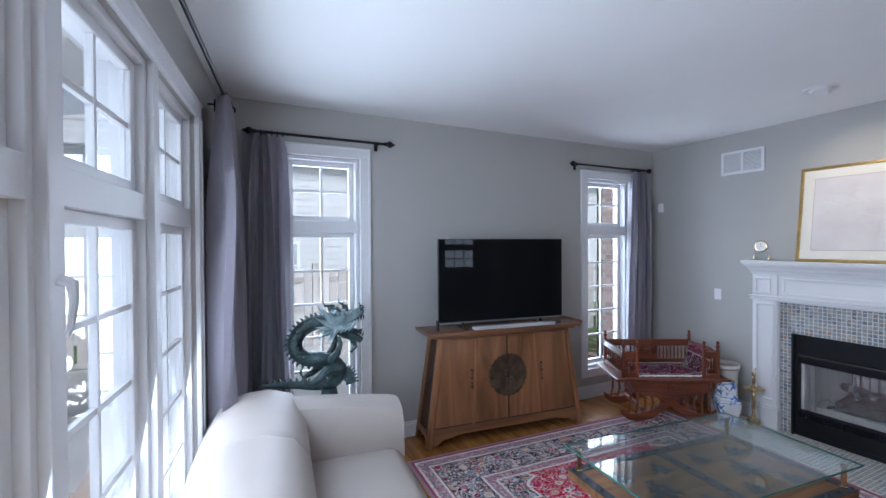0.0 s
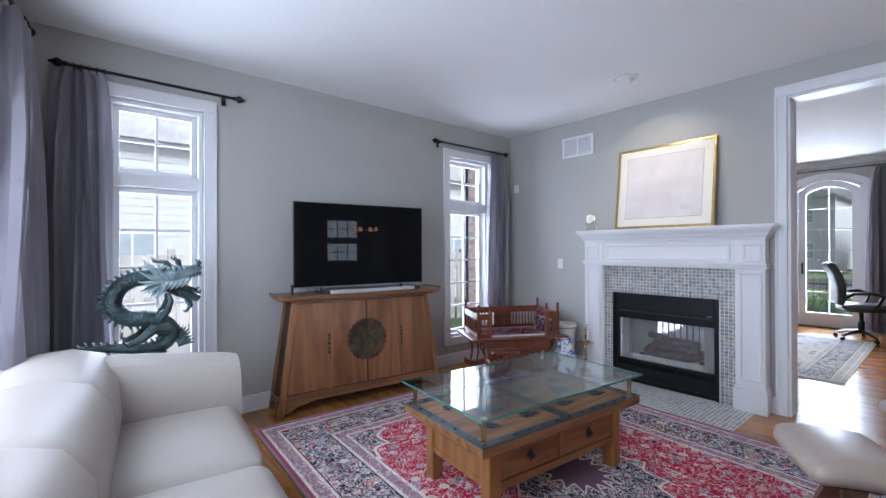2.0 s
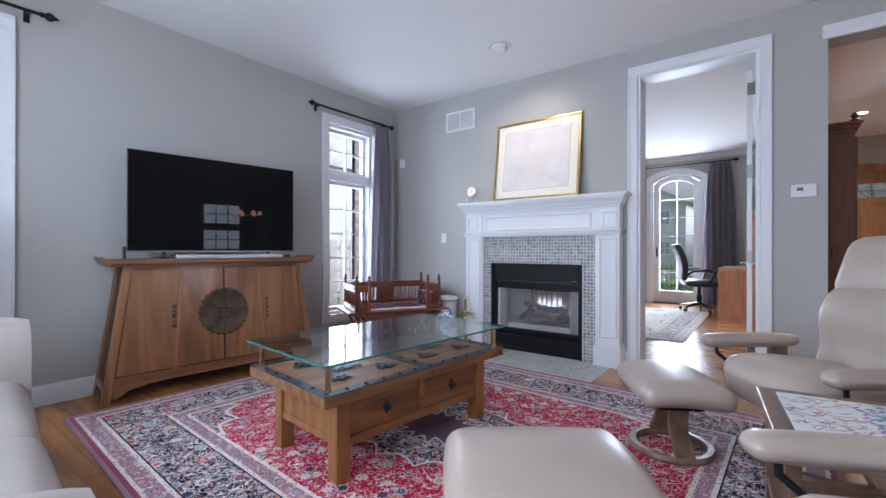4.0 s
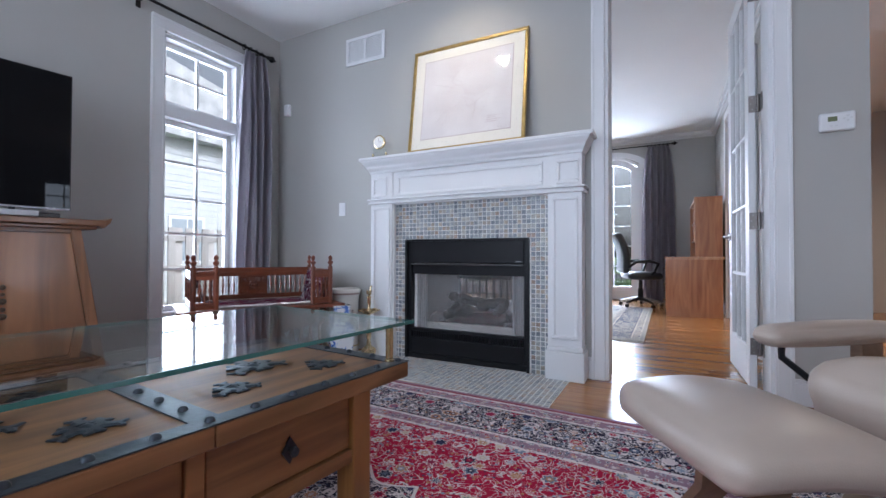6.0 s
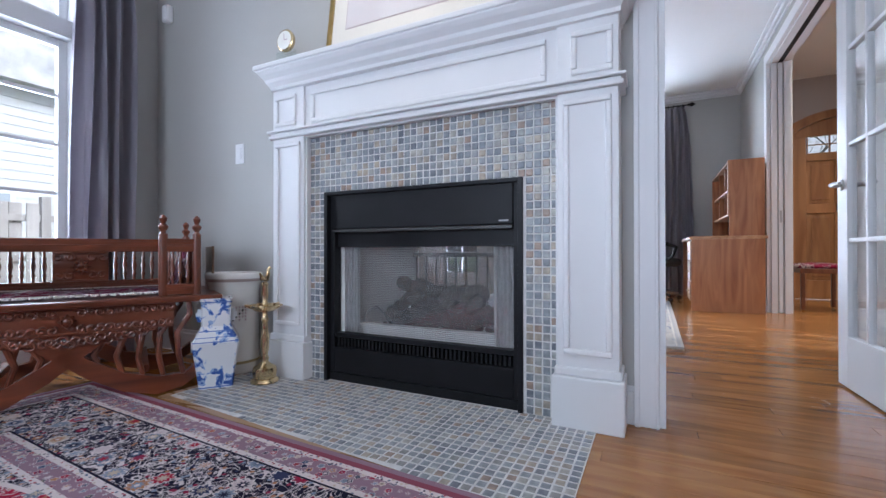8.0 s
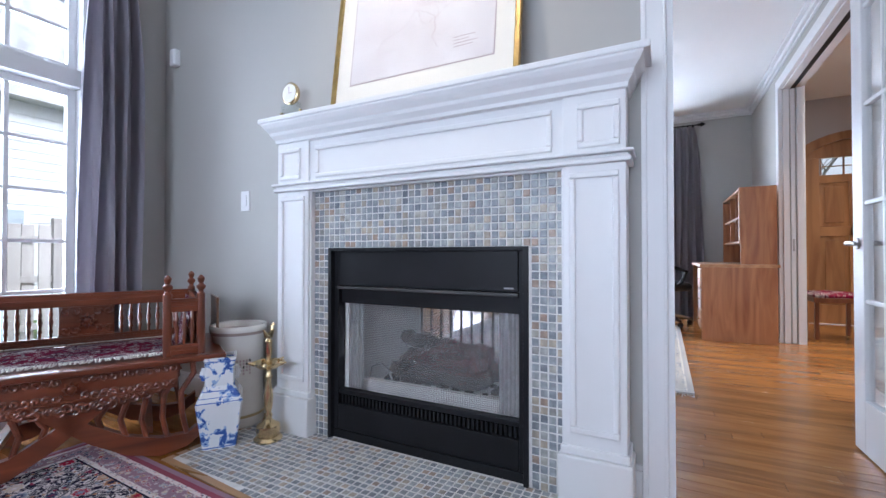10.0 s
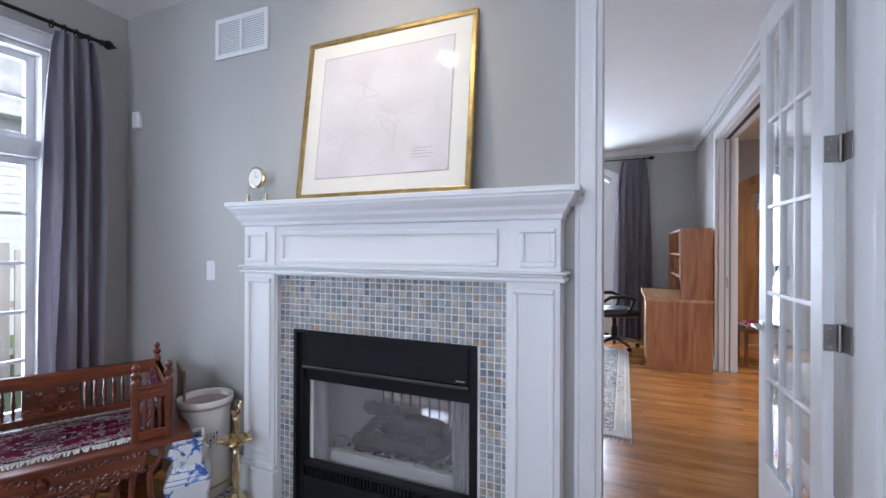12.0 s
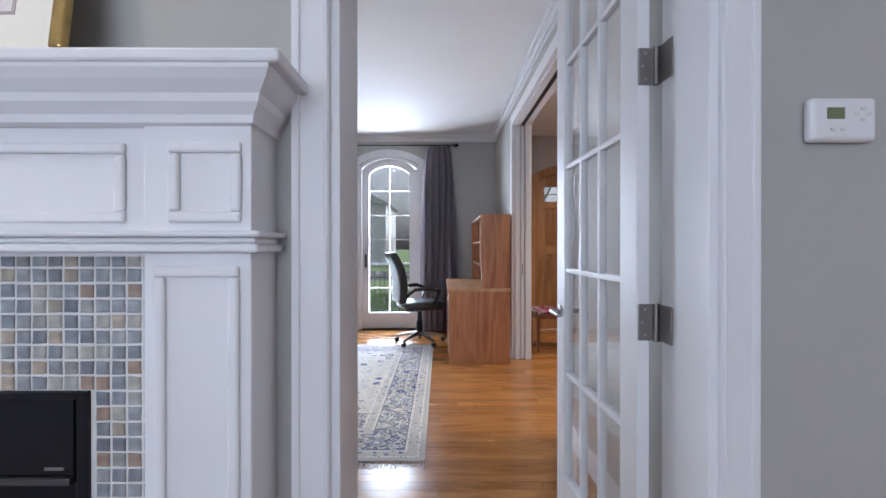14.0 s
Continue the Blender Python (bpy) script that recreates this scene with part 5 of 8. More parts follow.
recliner(pose(3.50, -0.06, 0.011, 0, 0, 40), "taupe leather recliner with walnut swivel base")
recliner(pose(1.87, -0.27, 0.011, 0, 0, 24), "taupe leather recliner with walnut swivel base")

# side table with a picture top
st_ = thing("side_table", pose(2.60, -0.10, 0.0, 0, 0, 6), "dark walnut side table with a colourful tree picture top", "side table")
part("tabletop", B((-0.28, 0.28, -0.28, 0.26, 0.465, 0.50), bevel=0.006), M_WALNUT, st_)
M_TREEPIC = mat("white_picture_ground", (0.72, 0.74, 0.74), 0.35, vary=0.05)
pc = part("picture_inlay", B((-0.215, 0.22, -0.22, 0.20, 0.5005, 0.5025)), M_TREEPIC, st_)
rp = random.Random(11)
for nm, colr, cnt, lim in (("brown_branch", (0.20, 0.10, 0.08), 130, 0.10), ("violet_leaf", (0.22, 0.15, 0.42), 110, -0.02), ("blue_leaf", (0.10, 0.28, 0.52), 120, -0.04), ("green_leaf", (0.12, 0.38, 0.18), 100, -0.06), ("pink_leaf", (0.60, 0.30, 0.36), 70, 0.19)):
    bm = bmesh.new()
    for k in range(cnt):
        x = rp.uniform(-0.19, 0.20)
        y = rp.uniform(-0.20, lim) if nm != "brown_branch" else rp.uniform(-0.1, 0.19)
        a, l, w = rp.uniform(0, 3.14), rp.uniform(0.008, 0.02), rp.uniform(0.004, 0.008)
        if nm == "brown_branch":
            a, l, w = rp.gauss(1.57, 0.6), rp.uniform(0.012, 0.03), 0.0022
        dx, dy = math.cos(a), math.sin(a)
        z = 0.5027 + 0.00008 * rp.randrange(1, 9)
        bm.faces.new([bm.verts.new((x + u * dx * l - v * dy * w, y + u * dy * l + v * dx * w, z)) for u, v in ((-1, 0), (-0.3, -1), (0.6, -0.8), (1, 0), (0.5, 0.9), (-0.4, 0.8))])
    part(nm, bm, mat("paint_" + nm, colr, 0.4), pc)
part("shelf", B((-0.25, 0.25, -0.25, 0.23, 0.14, 0.165), bevel=0.004), M_WALNUT, st_)
for x in (-0.25, 0.21):
    for y in (-0.25, 0.19):
        part("leg", B((x, x + 0.04, y, y + 0.04, 0.0115, 0.465), bevel=0.004), M_WALNUT, st_)

# table lamp on an end table beside the sofa
et = thing("end_table", pose(0.055, 0.93, 0, 0, 0, -5.4), "small dark wooden end table beside the sofa", "side table")
part("tabletop", B((-0.18, 0.18, -0.17, 0.15, 0.61, 0.64), bevel=0.006), M_WALNUT, et)
for x in (-0.17, 0.14):
    for y in (-0.16, 0.11):
        part("leg", B((x, x + 0.03, y, y + 0.03, 0, 0.61), bevel=0.003), M_WALNUT, et)
tl = thing("table_lamp", pose(0.055, 0.93, 0.64), "brass table lamp with a lit cream fabric shade", "lamp")
part("base", lathe([(0.08, 0), (0.08, 0.015), (0.03, 0.03), (0.025, 0.08), (0.05, 0.16), (0.055, 0.22), (0.02, 0.30), (0.012, 0.34), (0.012, 0.50)], 20), M_BRASS, tl, smooth=True)
sh = bpy.data.materials.new("cream_shade_fabric")
sh.use_nodes = True
b = sh.node_tree.nodes["Principled BSDF"]
b.inputs["Base Color"].default_value = (0.84, 0.76, 0.64, 1)
b.inputs["Roughness"].default_value = 0.9
b.inputs["Subsurface Weight"].default_value = 0.0
tls = sh.node_tree.nodes.new("ShaderNodeBsdfTranslucent")
tls.inputs["Color"].default_value = (0.84, 0.74, 0.58, 1)
mxs = sh.node_tree.nodes.new("ShaderNodeMixShader")
mxs.inputs["Fac"].default_value = 0.5
sh.node_tree.links.new(b.outputs["BSDF"], mxs.inputs[1])
sh.node_tree.links.new(tls.outputs["BSDF"], mxs.inputs[2])
sh.node_tree.links.new(mxs.outputs["Shader"], sh.node_tree.nodes["Material Output"].inputs["Surface"])
part("shade", lathe([(0.205, 0.44), (0.13, 0.71), (0.127, 0.71), (0.202, 0.44), (0.205, 0.44)], 36, cap=False), sh, tl, "cream fabric lamp shade", smooth=True)
part("spider", B((-0.128, 0.128, -0.002, 0.002, 0.695, 0.699), (-0.002, 0.002, -0.128, 0.128, 0.695, 0.699), (-0.004, 0.004, -0.004, 0.004, 0.5, 0.72)), M_BRASS, tl)
part("bulb", lathe([(0.012, 0.5), (0.03, 0.54), (0.03, 0.56), (0.015, 0.585), (0, 0.59)], 14), glow("warm_bulb", (1.0, 0.80, 0.56), 7), tl, smooth=True)
# ---------- curtains ----------
M_CURT = mat("grey_silk_curtain", (0.38, 0.355, 0.40), 0.33, vary=0.10, scale=3, bump=0.15, bump_scale=180, stretch=(1, 1, 0.2), sheen=0.2)
M_ROD = mat("black_iron_rod", (0.012, 0.011, 0.011), 0.4, 0.6, vary=0.2)


def curtain(m, x0, x1, z0, z1, label, folds=5, depth=0.045, flare=1.0, seed=1):
    """A gathered panel hanging in deep folds, pinched at the head."""
    c = thing("curtain", m, label, "curtain", "grey silk curtains")
    r = random.Random(seed)
    ph = [r.uniform(0, 6.28) for _ in range(4)]
    bm = bmesh.new()
    nx, nz = folds * 12, 30
    rows = []
    for j in range(nz + 1):
        v = j / nz
        row = []
        for i in range(nx + 1):
            u = i / nx
            pinch = 0.72 + 0.28 * min(1, (1 - v) * 5) ** 0.5
            w = (0.5 + (u - 0.5) * pinch * (1 + flare * 0.25 * (1 - v) ** 2))
            amp = depth * (0.45 + 0.55 * min(1, (1 - v) * 4))
            y = amp * (math.sin(u * folds * 2 * math.pi + 0.5 * math.sin(v * 3 + ph[0])) + 0.35 * math.sin(u * folds * 4.3 * math.pi + ph[1] + v * 2))
            xx = x0 + (x1 - x0) * w + 0.012 * math.sin(v * 5 + u * 9 + ph[2])
            row.append(bm.verts.new((xx, y, z0 + (z1 - z0) * v)))
        rows.append(row)
    for a, b in zip(rows, rows[1:]):
        for i in range(nx):
            bm.faces.new((a[i], a[i + 1], b[i + 1], b[i]))
    bmesh.ops.solidify(bm, geom=bm.faces[:], thickness=0.003)
    part("panel", bm, M_CURT, c, smooth=True)
    return c


def rod(m, x0, x1, z, label, rings=(), r=0.011):
    t = thing("curtain_rod", m, label, "curtain rod", "curtain rods")
    part("pole", lathe([(r, 0), (r, x1 - x0)], 12, m=Matrix.Translation((x0, 0, z)) @ rot(90, "Y")), M_ROD, t, smooth=True)
    fin = [(r, 0), (0.018, 0.008), (0.018, 0.016), (0.012, 0.022), (0.024, 0.036), (0.03, 0.05), (0.024, 0.066), (0.012, 0.078), (0.009, 0.09), (0, 0.10)]
    part("finial", lathe(fin, 14, m=Matrix.Translation((x1, 0, z)) @ rot(90, "Y")), M_ROD, t, smooth=True)
    part("finial", lathe(fin, 14, m=Matrix.Translation((x0, 0, z)) @ rot(-90, "Y")), M_ROD, t, smooth=True)
    for x in (x0 + 0.05, x1 - 0.05):
        part("bracket", B((x - 0.008, x + 0.008, 0, 0.13, z - 0.008, z + 0.004), (x - 0.015, x + 0.015, 0.08, 0.09, z - 0.05, z + 0.03), bevel=0.002), M_ROD, t)
    for x in rings:
        bm = bmesh.new()
        tube([(x, 0.022 * math.cos(a), z - 0.006 + 0.022 * math.sin(a)) for a in [k * math.pi / 8 for k in range(17)]], 0.004, 6, bm)
        part("ring", bm, M_ROD, t, smooth=True)
    return t


RY = TY - 0.09
RM = Matrix.Translation((0, RY, 0))
rod(RM, 0.27, 1.28, 2.61, "black iron curtain rod with ball finials", [0.30, 0.34, 0.38, 0.42, 0.46])
curtain(RM, 0.16, 0.50, 0.015, 2.585, "grey silk curtain gathered beside the tall window", 4, flare=1.2, seed=2)
rod(RM, 3.45, 4.54, 2.61, "black iron curtain rod with ball finials", [4.30, 4.36, 4.42, 4.48])
curtain(RM, 4.26, 4.56, 0.015, 2.585, "grey silk curtain gathered beside the tall window", 4, flare=0.5, seed=3)
RL = LW @ Matrix.Translation((0, -0.13, 0))
rod(RL, 0.36, 4.3, 2.68, "long black iron curtain rod over the window bank", [0.42, 0.46, 0.50, 0.54, 0.58, 0.62])
curtain(RL, 0.28, 0.80, 0.015, 2.655, "grey silk curtain gathered at the window bank", 4, 0.075, 0.8, seed=4)
wc = thing("white_cord_tidy", LW @ Matrix.Translation((1.05, -0.05, 0.305)), "white window crank handle on the sill", "window handle")
part("crank", tube([(0, 0.06, 0.0), (0, 0.0, 0.015), (0.05, -0.03, 0.03), (0.10, -0.02, 0.02)], [0.016, 0.014, 0.009, 0.01], 8), M_TRIM, wc, smooth=True)
lt = thing("window_latch", LW @ Matrix.Translation((2.37, -0.014, 1.62)), "white window latch on the mullion", "window handle")
part("lever", tube([(0, 0, 0.05), (0, -0.025, 0.04), (0.005, -0.03, 0.0), (0.012, -0.025, -0.06), (0.02, -0.02, -0.08)], [0.014, 0.014, 0.01, 0.008, 0.006], 8), M_TRIM, lt, smooth=True)

# ---------- wall fittings ----------
vt = thing("wall_vent", FW @ Matrix.Translation((TY - 3.22, 0, 2.45)), "white painted return air grille", "vent")
part("frame", B((0, 0.41, -0.012, 0, 0, 0.028), (0, 0.41, -0.012, 0, 0.21, 0.238), (0, 0.028, -0.012, 0, 0.028, 0.21), (0.382, 0.41, -0.012, 0, 0.028, 0.21), (0.195, 0.215, -0.012, 0, 0.028, 0.21), bevel=0.003), M_TRIM, vt)
# flat grey backing stands in for the shade behind the slats
part("backing", B((0.028, 0.382, -0.003, -0.001, 0.028, 0.21)), mat("vent_shadow_grey", (0.30, 0.30, 0.30), 0.8), vt)
for i in range(14):
    part("slat", B((0.028, 0.382, -0.008, -0.004, 0.032 + i * 0.0128, 0.038 + i * 0.0128)), M_TRIM, vt)
sw = thing("light_switch", FW @ Matrix.Translation((TY - 3.258, 0, 1.20)), "white double rocker light switch", "switch")
part("plate", B((-0.036, 0.036, -0.006, 0, -0.058, 0.058), bevel=0.003), M_TRIM, sw)
part("rocker", B((-0.016, 0.016, -0.010, -0.006, -0.032, 0.032), bevel=0.002), M_TRIM, sw)
sn = thing("alarm_sensor", FW @ Matrix.Translation((0.14, 0, 2.17)), "small white corner alarm sensor", "sensor")
part("case", B((-0.03, 0.03, -0.045, 0, -0.055, 0.055), bevel=0.012), M_TRIM, sn)
tm = thing("thermostat", FW @ Matrix.Translation((TY + 0.060, 0, 1.497)) @ Matrix.Diagonal((0.88, 1, 0.92, 1)), "white digital thermostat on the wall", "thermostat")
part("case", B((-0.083, 0.083, -0.03, 0, -0.053, 0.053), bevel=0.012, seg=3), M_TRIM, tm)
part("display", B((-0.045, -0.002, -0.0315, -0.0295, 0.0, 0.027)), mat("lcd_green", (0.16, 0.18, 0.10), 0.25), tm)
for x, z in ((0.045, 0.025), (0.03, 0.012), (0.06, 0.012), (0.045, -0.001), (-0.03, -0.025), (-0.005, -0.025)):
    part("button", B((x - 0.006, x + 0.006, -0.0325, -0.0295, z - 0.004, z + 0.004), bevel=0.001), mat("button_grey", (0.6, 0.6, 0.6), 0.5) if "button_grey" not in bpy.data.materials else bpy.data.materials["button_grey"], tm)
M_LAMP = glow("downlight_glow", (1.0, 0.88, 0.70), 14)


def downlight(x, y, z=CZ):
    t = thing("recessed_downlight", Matrix.Translation((x, y, z)), "white recessed ceiling downlight, lit", "downlight", "recessed downlights")
    part("trim_ring", lathe([(0.062, -0.004), (0.085, -0.008), (0.092, -0.003), (0.092, 0.0)], 28), M_TRIM, t, smooth=True)
    part("bulb", lathe([(0, -0.006), (0.05, -0.006), (0.062, -0.002)], 24), M_LAMP, t, smooth=True)
    return t


eye_ = thing("ceiling_spotlight", Matrix.Translation((3.98, 2.05, CZ)), "white recessed eyeball spotlight aimed at the picture", "spotlight")
part("trim_ring", lathe([(0.07, -0.002), (0.10, -0.008), (0.108, -0.002), (0.108, 0)], 30), M_TRIM, eye_, smooth=True)
part("eyeball", lathe([(0.07, -0.002), (0.066, -0.022), (0.05, -0.036), (0.046, -0.036)], 26, m=rot(18, "Y")), M_TRIM, eye_, smooth=True)
part("bulb", lathe([(0.034, -0.026), (0.03, -0.029)], 20, m=rot(18, "Y")), glow("spot_glow", (1.0, 0.86, 0.66), 4), eye_)
lamp_light("picture_spot", (4.0, 2.05, CZ - 0.06), (4.72, 2.05, 1.95), 10, 0.05, 100)
for x, y in ((6.5, -0.95), (8.46, -0.83)):
    downlight(x, y)
    lamp_light("hall_downlight", (x, y, CZ - 0.03), (x, y, 0), 40, 0.05, 150)

# ---------- chandelier in the far end of the room ----------
ch = thing("chandelier", Matrix.Translation((4.15, -3.0, 0)), "brass chandelier with small lit shades", "chandelier")
part("stem", lathe([(0.05, CZ), (0.05, CZ - 0.02), (0.008, CZ - 0.03), (0.008, 2.0), (0.03, 1.95), (0.045, 1.85), (0.02, 1.75), (0, 1.70)], 14), M_BRASS, ch, smooth=True)
shm = glow("chandelier_shade_glow", (1.0, 0.55, 0.30), 5)
for k in range(6):
    a = k * math.pi / 3 + 0.3
    cx_, cy_ = math.cos(a), math.sin(a)
    part("arm", tube([(0.03 * cx_, 0.03 * cy_, 1.82), (0.12 * cx_, 0.12 * cy_, 1.74), (0.22 * cx_, 0.22 * cy_, 1.76), (0.26 * cx_, 0.26 * cy_, 1.82)], 0.007, 6), M_BRASS, ch, smooth=True)
    part("shade", lathe([(0.055, 1.86), (0.03, 1.95)], 14, m=Matrix.Translation((0.26 * cx_, 0.26 * cy_, 0))), shm, ch, smooth=True)

# ---------- dragon statue ----------
M_VERD = mat("verdigris_bronze", (0.016, 0.026, 0.028), 0.40, 0.35, vary=0.5, scale=7, second=(0.075, 0.12, 0.125))
nv, lv_ = M_VERD.node_tree.nodes, M_VERD.node_tree.links.new
vs_, bv = nv.new("ShaderNodeTexVoronoi"), nv.new("ShaderNodeBump")
vs_.inputs["Scale"].default_value = 62
bv.inputs["Strength"].default_value, bv.inputs["Distance"].default_value = 0.9, 0.006
bv.invert = True
lv_(nv["Texture Coordinate"].outputs["Object"], vs_.inputs["Vector"])
lv_(vs_.outputs["Distance"], bv.inputs["Height"])
lv_(bv.outputs["Normal"], nv["Principled BSDF"].inputs["Normal"])
M_VERDP = mat("pale_verdigris", (0.13, 0.19, 0.20), 0.45, 0.2, vary=0.35, scale=14, bump=0.5, bump_scale=60, second=(0.34, 0.43, 0.45))
bm = bmesh.new()
O = Vector((0.70, 3.56, 0))


def dpath(pts, n=60):
    """A smooth line through points (Catmull-Rom)."""
    out = []
    P = [Vector(p) for p in pts]
    P = [P[0] * 2 - P[1]] + P + [P[-1] * 2 - P[-2]]
    seg = len(P) - 3
    for i in range(n + 1):
        u = i / n * seg
        k = min(int(u), seg - 1)
        t = u - k
        a, b, c, d = P[k:k + 4]
        out.append(0.5 * ((2 * b) + (c - a) * t + (2 * a - 5 * b + 4 * c - d) * t * t + (3 * b - a - 3 * c + d) * t ** 3))
    return out


spine = [O + p for p in dpath([(-0.42, 0.10, 0.765), (-0.30, 0.08, 0.76), (-0.18, 0.06, 0.75), (-0.05, 0.04, 0.735), (0.06, 0.02, 0.755), (0.095, 0, 0.835), (0.045, 0, 0.905), (-0.04, 0, 0.935), (-0.135, 0, 0.945), (-0.195, 0, 0.995), (-0.212, 0, 1.06), (-0.185, 0, 1.13), (-0.12, 0, 1.18), (-0.04, 0, 1.20), (0.04, 0, 1.20)], 90)]
rad = [0.016 + 0.036 * min(1, i / 34) for i in range(91)]
tube(spine, rad, 14, bm)
for i in range(2, 84, 2):
    d = (spine[i + 1] - spine[i - 1]).normalized()
    out = Vector((-d.z, 0, d.x))
    r_ = rad[i]
    tube([spine[i] + out * r_ * 0.85, spine[i] + out * (r_ + 0.012) - d * 0.003, spine[i] + out * (r_ + 0.025) - d * 0.010], [0.013, 0.008, 0.001], 5, bm)
hd = O + Vector((0.105, 0, 1.195))


def horn(points, radii, seg=6):
    tube([hd + 1.22 * Vector(p) for p in points], [1.18 * r_ for r_ in radii], seg, bm)


# legs, claws and tail flame
for sd in (-1, 1):
    tube([O + Vector(p) for p in ((0.02, sd * 0.045, 0.925), (0.065, sd * 0.08, 0.985), (0.085, sd * 0.08, 1.045), (0.075, sd * 0.06, 1.09))], [0.032, 0.024, 0.018, 0.014], 8, bm)
    tube([O + Vector(p) for p in ((0.07, sd * 0.05, 0.86), (-0.01, sd * 0.095, 0.875), (-0.08, sd * 0.10, 0.815), (-0.15, sd * 0.10, 0.785))], [0.045, 0.036, 0.024, 0.016], 8, bm)
    for k in range(4):
        tube([O + Vector((-0.14, sd * (0.085 + 0.012 * k), 0.788)), O + Vector((-0.165, sd * (0.08 + 0.018 * k), 0.815)), O + Vector((-0.155, sd * (0.08 + 0.020 * k), 0.842))], [0.010, 0.007, 0.001], 5, bm)
for k in range(9):
    a = -0.1 + 0.22 * k
    tube([O + Vector((0.13, 0.01 * (k - 4), 0.755)), O + Vector((0.13 + 0.045 * math.cos(a), 0.012 * (k - 4), 0.765 + 0.06 * math.sin(a))), O + Vector((0.13 + 0.085 * math.cos(a) + 0.012, 0.014 * (k - 4), 0.765 + 0.11 * math.sin(a)))], [0.026, 0.016, 0.001], 6, bm)
# stand
tube([O + Vector((0.0, 0.02, 0.0)), O + Vector((0.0, 0.02, 0.25)), O + Vector((0.02, 0.01, 0.5)), O + Vector((0.02, 0.0, 0.72))], [0.20, 0.15, 0.10, 0.05], 14, bm)
# lower jaw, upper jaw, teeth, tongue, beard, horns
horn([(-0.03, 0, -0.03), (0.03, 0, -0.075), (0.08, 0, -0.105), (0.12, 0, -0.125), (0.135, 0, -0.115)], [0.042, 0.036, 0.028, 0.022, 0.006], 10)
horn([(0.07, 0, -0.12), (0.085, 0, -0.165), (0.06, 0, -0.195), (0.045, 0, -0.185)], [0.022, 0.016, 0.009, 0.002], 7)
horn([(0.02, 0, -0.045), (0.07, 0, -0.06), (0.11, 0, -0.075), (0.13, 0, -0.060)], [0.014, 0.013, 0.010, 0.003], 6)
for sd in (-1, 1):
    for k in range(6):
        x = 0.045 + 0.017 * k
        horn([(x, sd * 0.026, 0.002 + 0.30 * (x - 0.045)), (x + 0.004, sd * 0.025, -0.028 + 0.30 * (x - 0.045))], [0.0065, 0.001], 5)
        horn([(x - 0.005, sd * 0.022, -0.062 - 0.42 * (x - 0.045)), (x + 0.006, sd * 0.022, -0.034 - 0.42 * (x - 0.045))], [0.006, 0.001], 5)
    horn([(-0.01, sd * 0.035, 0.055), (-0.035, sd * 0.055, 0.085), (-0.08, sd * 0.06, 0.085), (-0.095, sd * 0.06, 0.115)], [0.014, 0.011, 0.008, 0.001], 7)
    horn([(0.03, sd * 0.03, 0.06), (0.025, sd * 0.05, 0.09), (0.0, sd * 0.055, 0.105), (0.005, sd * 0.055, 0.125)], [0.011, 0.009, 0.006, 0.001], 7)
    horn([(0.115, sd * 0.015, 0.055), (0.13, sd * 0.03, 0.078), (0.115, sd * 0.04, 0.098)], [0.010, 0.007, 0.001], 6)
nf = len(bm.faces)
# skull, brows and mane in paler metal
horn([(-0.07, 0, 0.0), (-0.02, 0, 0.012), (0.04, 0, 0.022), (0.09, 0, 0.032), (0.125, 0, 0.048), (0.14, 0, 0.045)], [0.052, 0.058, 0.048, 0.034, 0.026, 0.010], 12)
for sd in (-1, 1):
    for k in range(5):
        horn([(0.055 - 0.025 * k, sd * 0.040, 0.040 + 0.008 * math.sin(k * 2)), (0.050 - 0.025 * k, sd * 0.055, 0.052), (0.035 - 0.025 * k, sd * 0.052, 0.066)], [0.012, 0.010, 0.002], 6)
    for k in range(7):
        horn([(0.07 - 0.02 * k, sd * 0.046, -0.012 - 0.004 * k), (0.055 - 0.022 * k, sd * 0.062, -0.028), (0.03 - 0.024 * k, sd * 0.058, -0.055 - 0.004 * k)], [0.014, 0.012, 0.002], 6)
    for k in range(15):
        a = -1.25 + 0.155 * k
        L_ = 0.105 + 0.03 * math.sin(k * 2.1)
        horn([(-0.035, sd * 0.040, -0.005), (-0.035 - 0.55 * L_ * math.cos(a), sd * (0.070 - 0.002 * (k % 3)), 0.55 * L_ * math.sin(a) - 0.012), (-0.035 - L_ * math.cos(a), sd * 0.072, L_ * math.sin(a) + 0.006 * (k % 2))], [0.020, 0.013, 0.001], 6)
bm.faces.ensure_lookup_table()
for f in bm.faces[nf:]:
    f.material_index = 1
dragon = solid("dragon_statue", bm, M_VERD, "verdigris bronze dragon statue rearing behind the sofa", "statue", kind="", smooth=True)
dragon.data.materials.append(M_VERDP)

# ---------- carved settle ----------
M_ROSE = wood("carved_rosewood", (0.085, 0.021, 0.009), (0.22, 0.057, 0.022), 0.33, axis="X", ring=9, coat=0.3)
M_ROSEZ = wood("carved_rosewood_upright", (0.085, 0.021, 0.009), (0.22, 0.057, 0.022), 0.33, axis="Z", ring=9, coat=0.3)
se = thing("carved_settle", pose(3.521, 3.412, 0, 0, 0, -28), "carved rosewood settle with turned spindles and curved legs", "settle")
SW, SD, SZ = 0.90, 0.52, 0.435
part("seat_board", B((-0.09, SW + 0.10, -0.06, SD + 0.03, SZ - 0.028, SZ), bevel=0.008), M_ROSE, se)
POST = [(0.018, 0), (0.018, 0.275), (0.012, 0.28), (0.010, 0.288), (0.020, 0.302), (0.020, 0.312), (0.009, 0.322), (0.014, 0.334), (0.016, 0.345), (0.009, 0.356), (0, 0.362)]
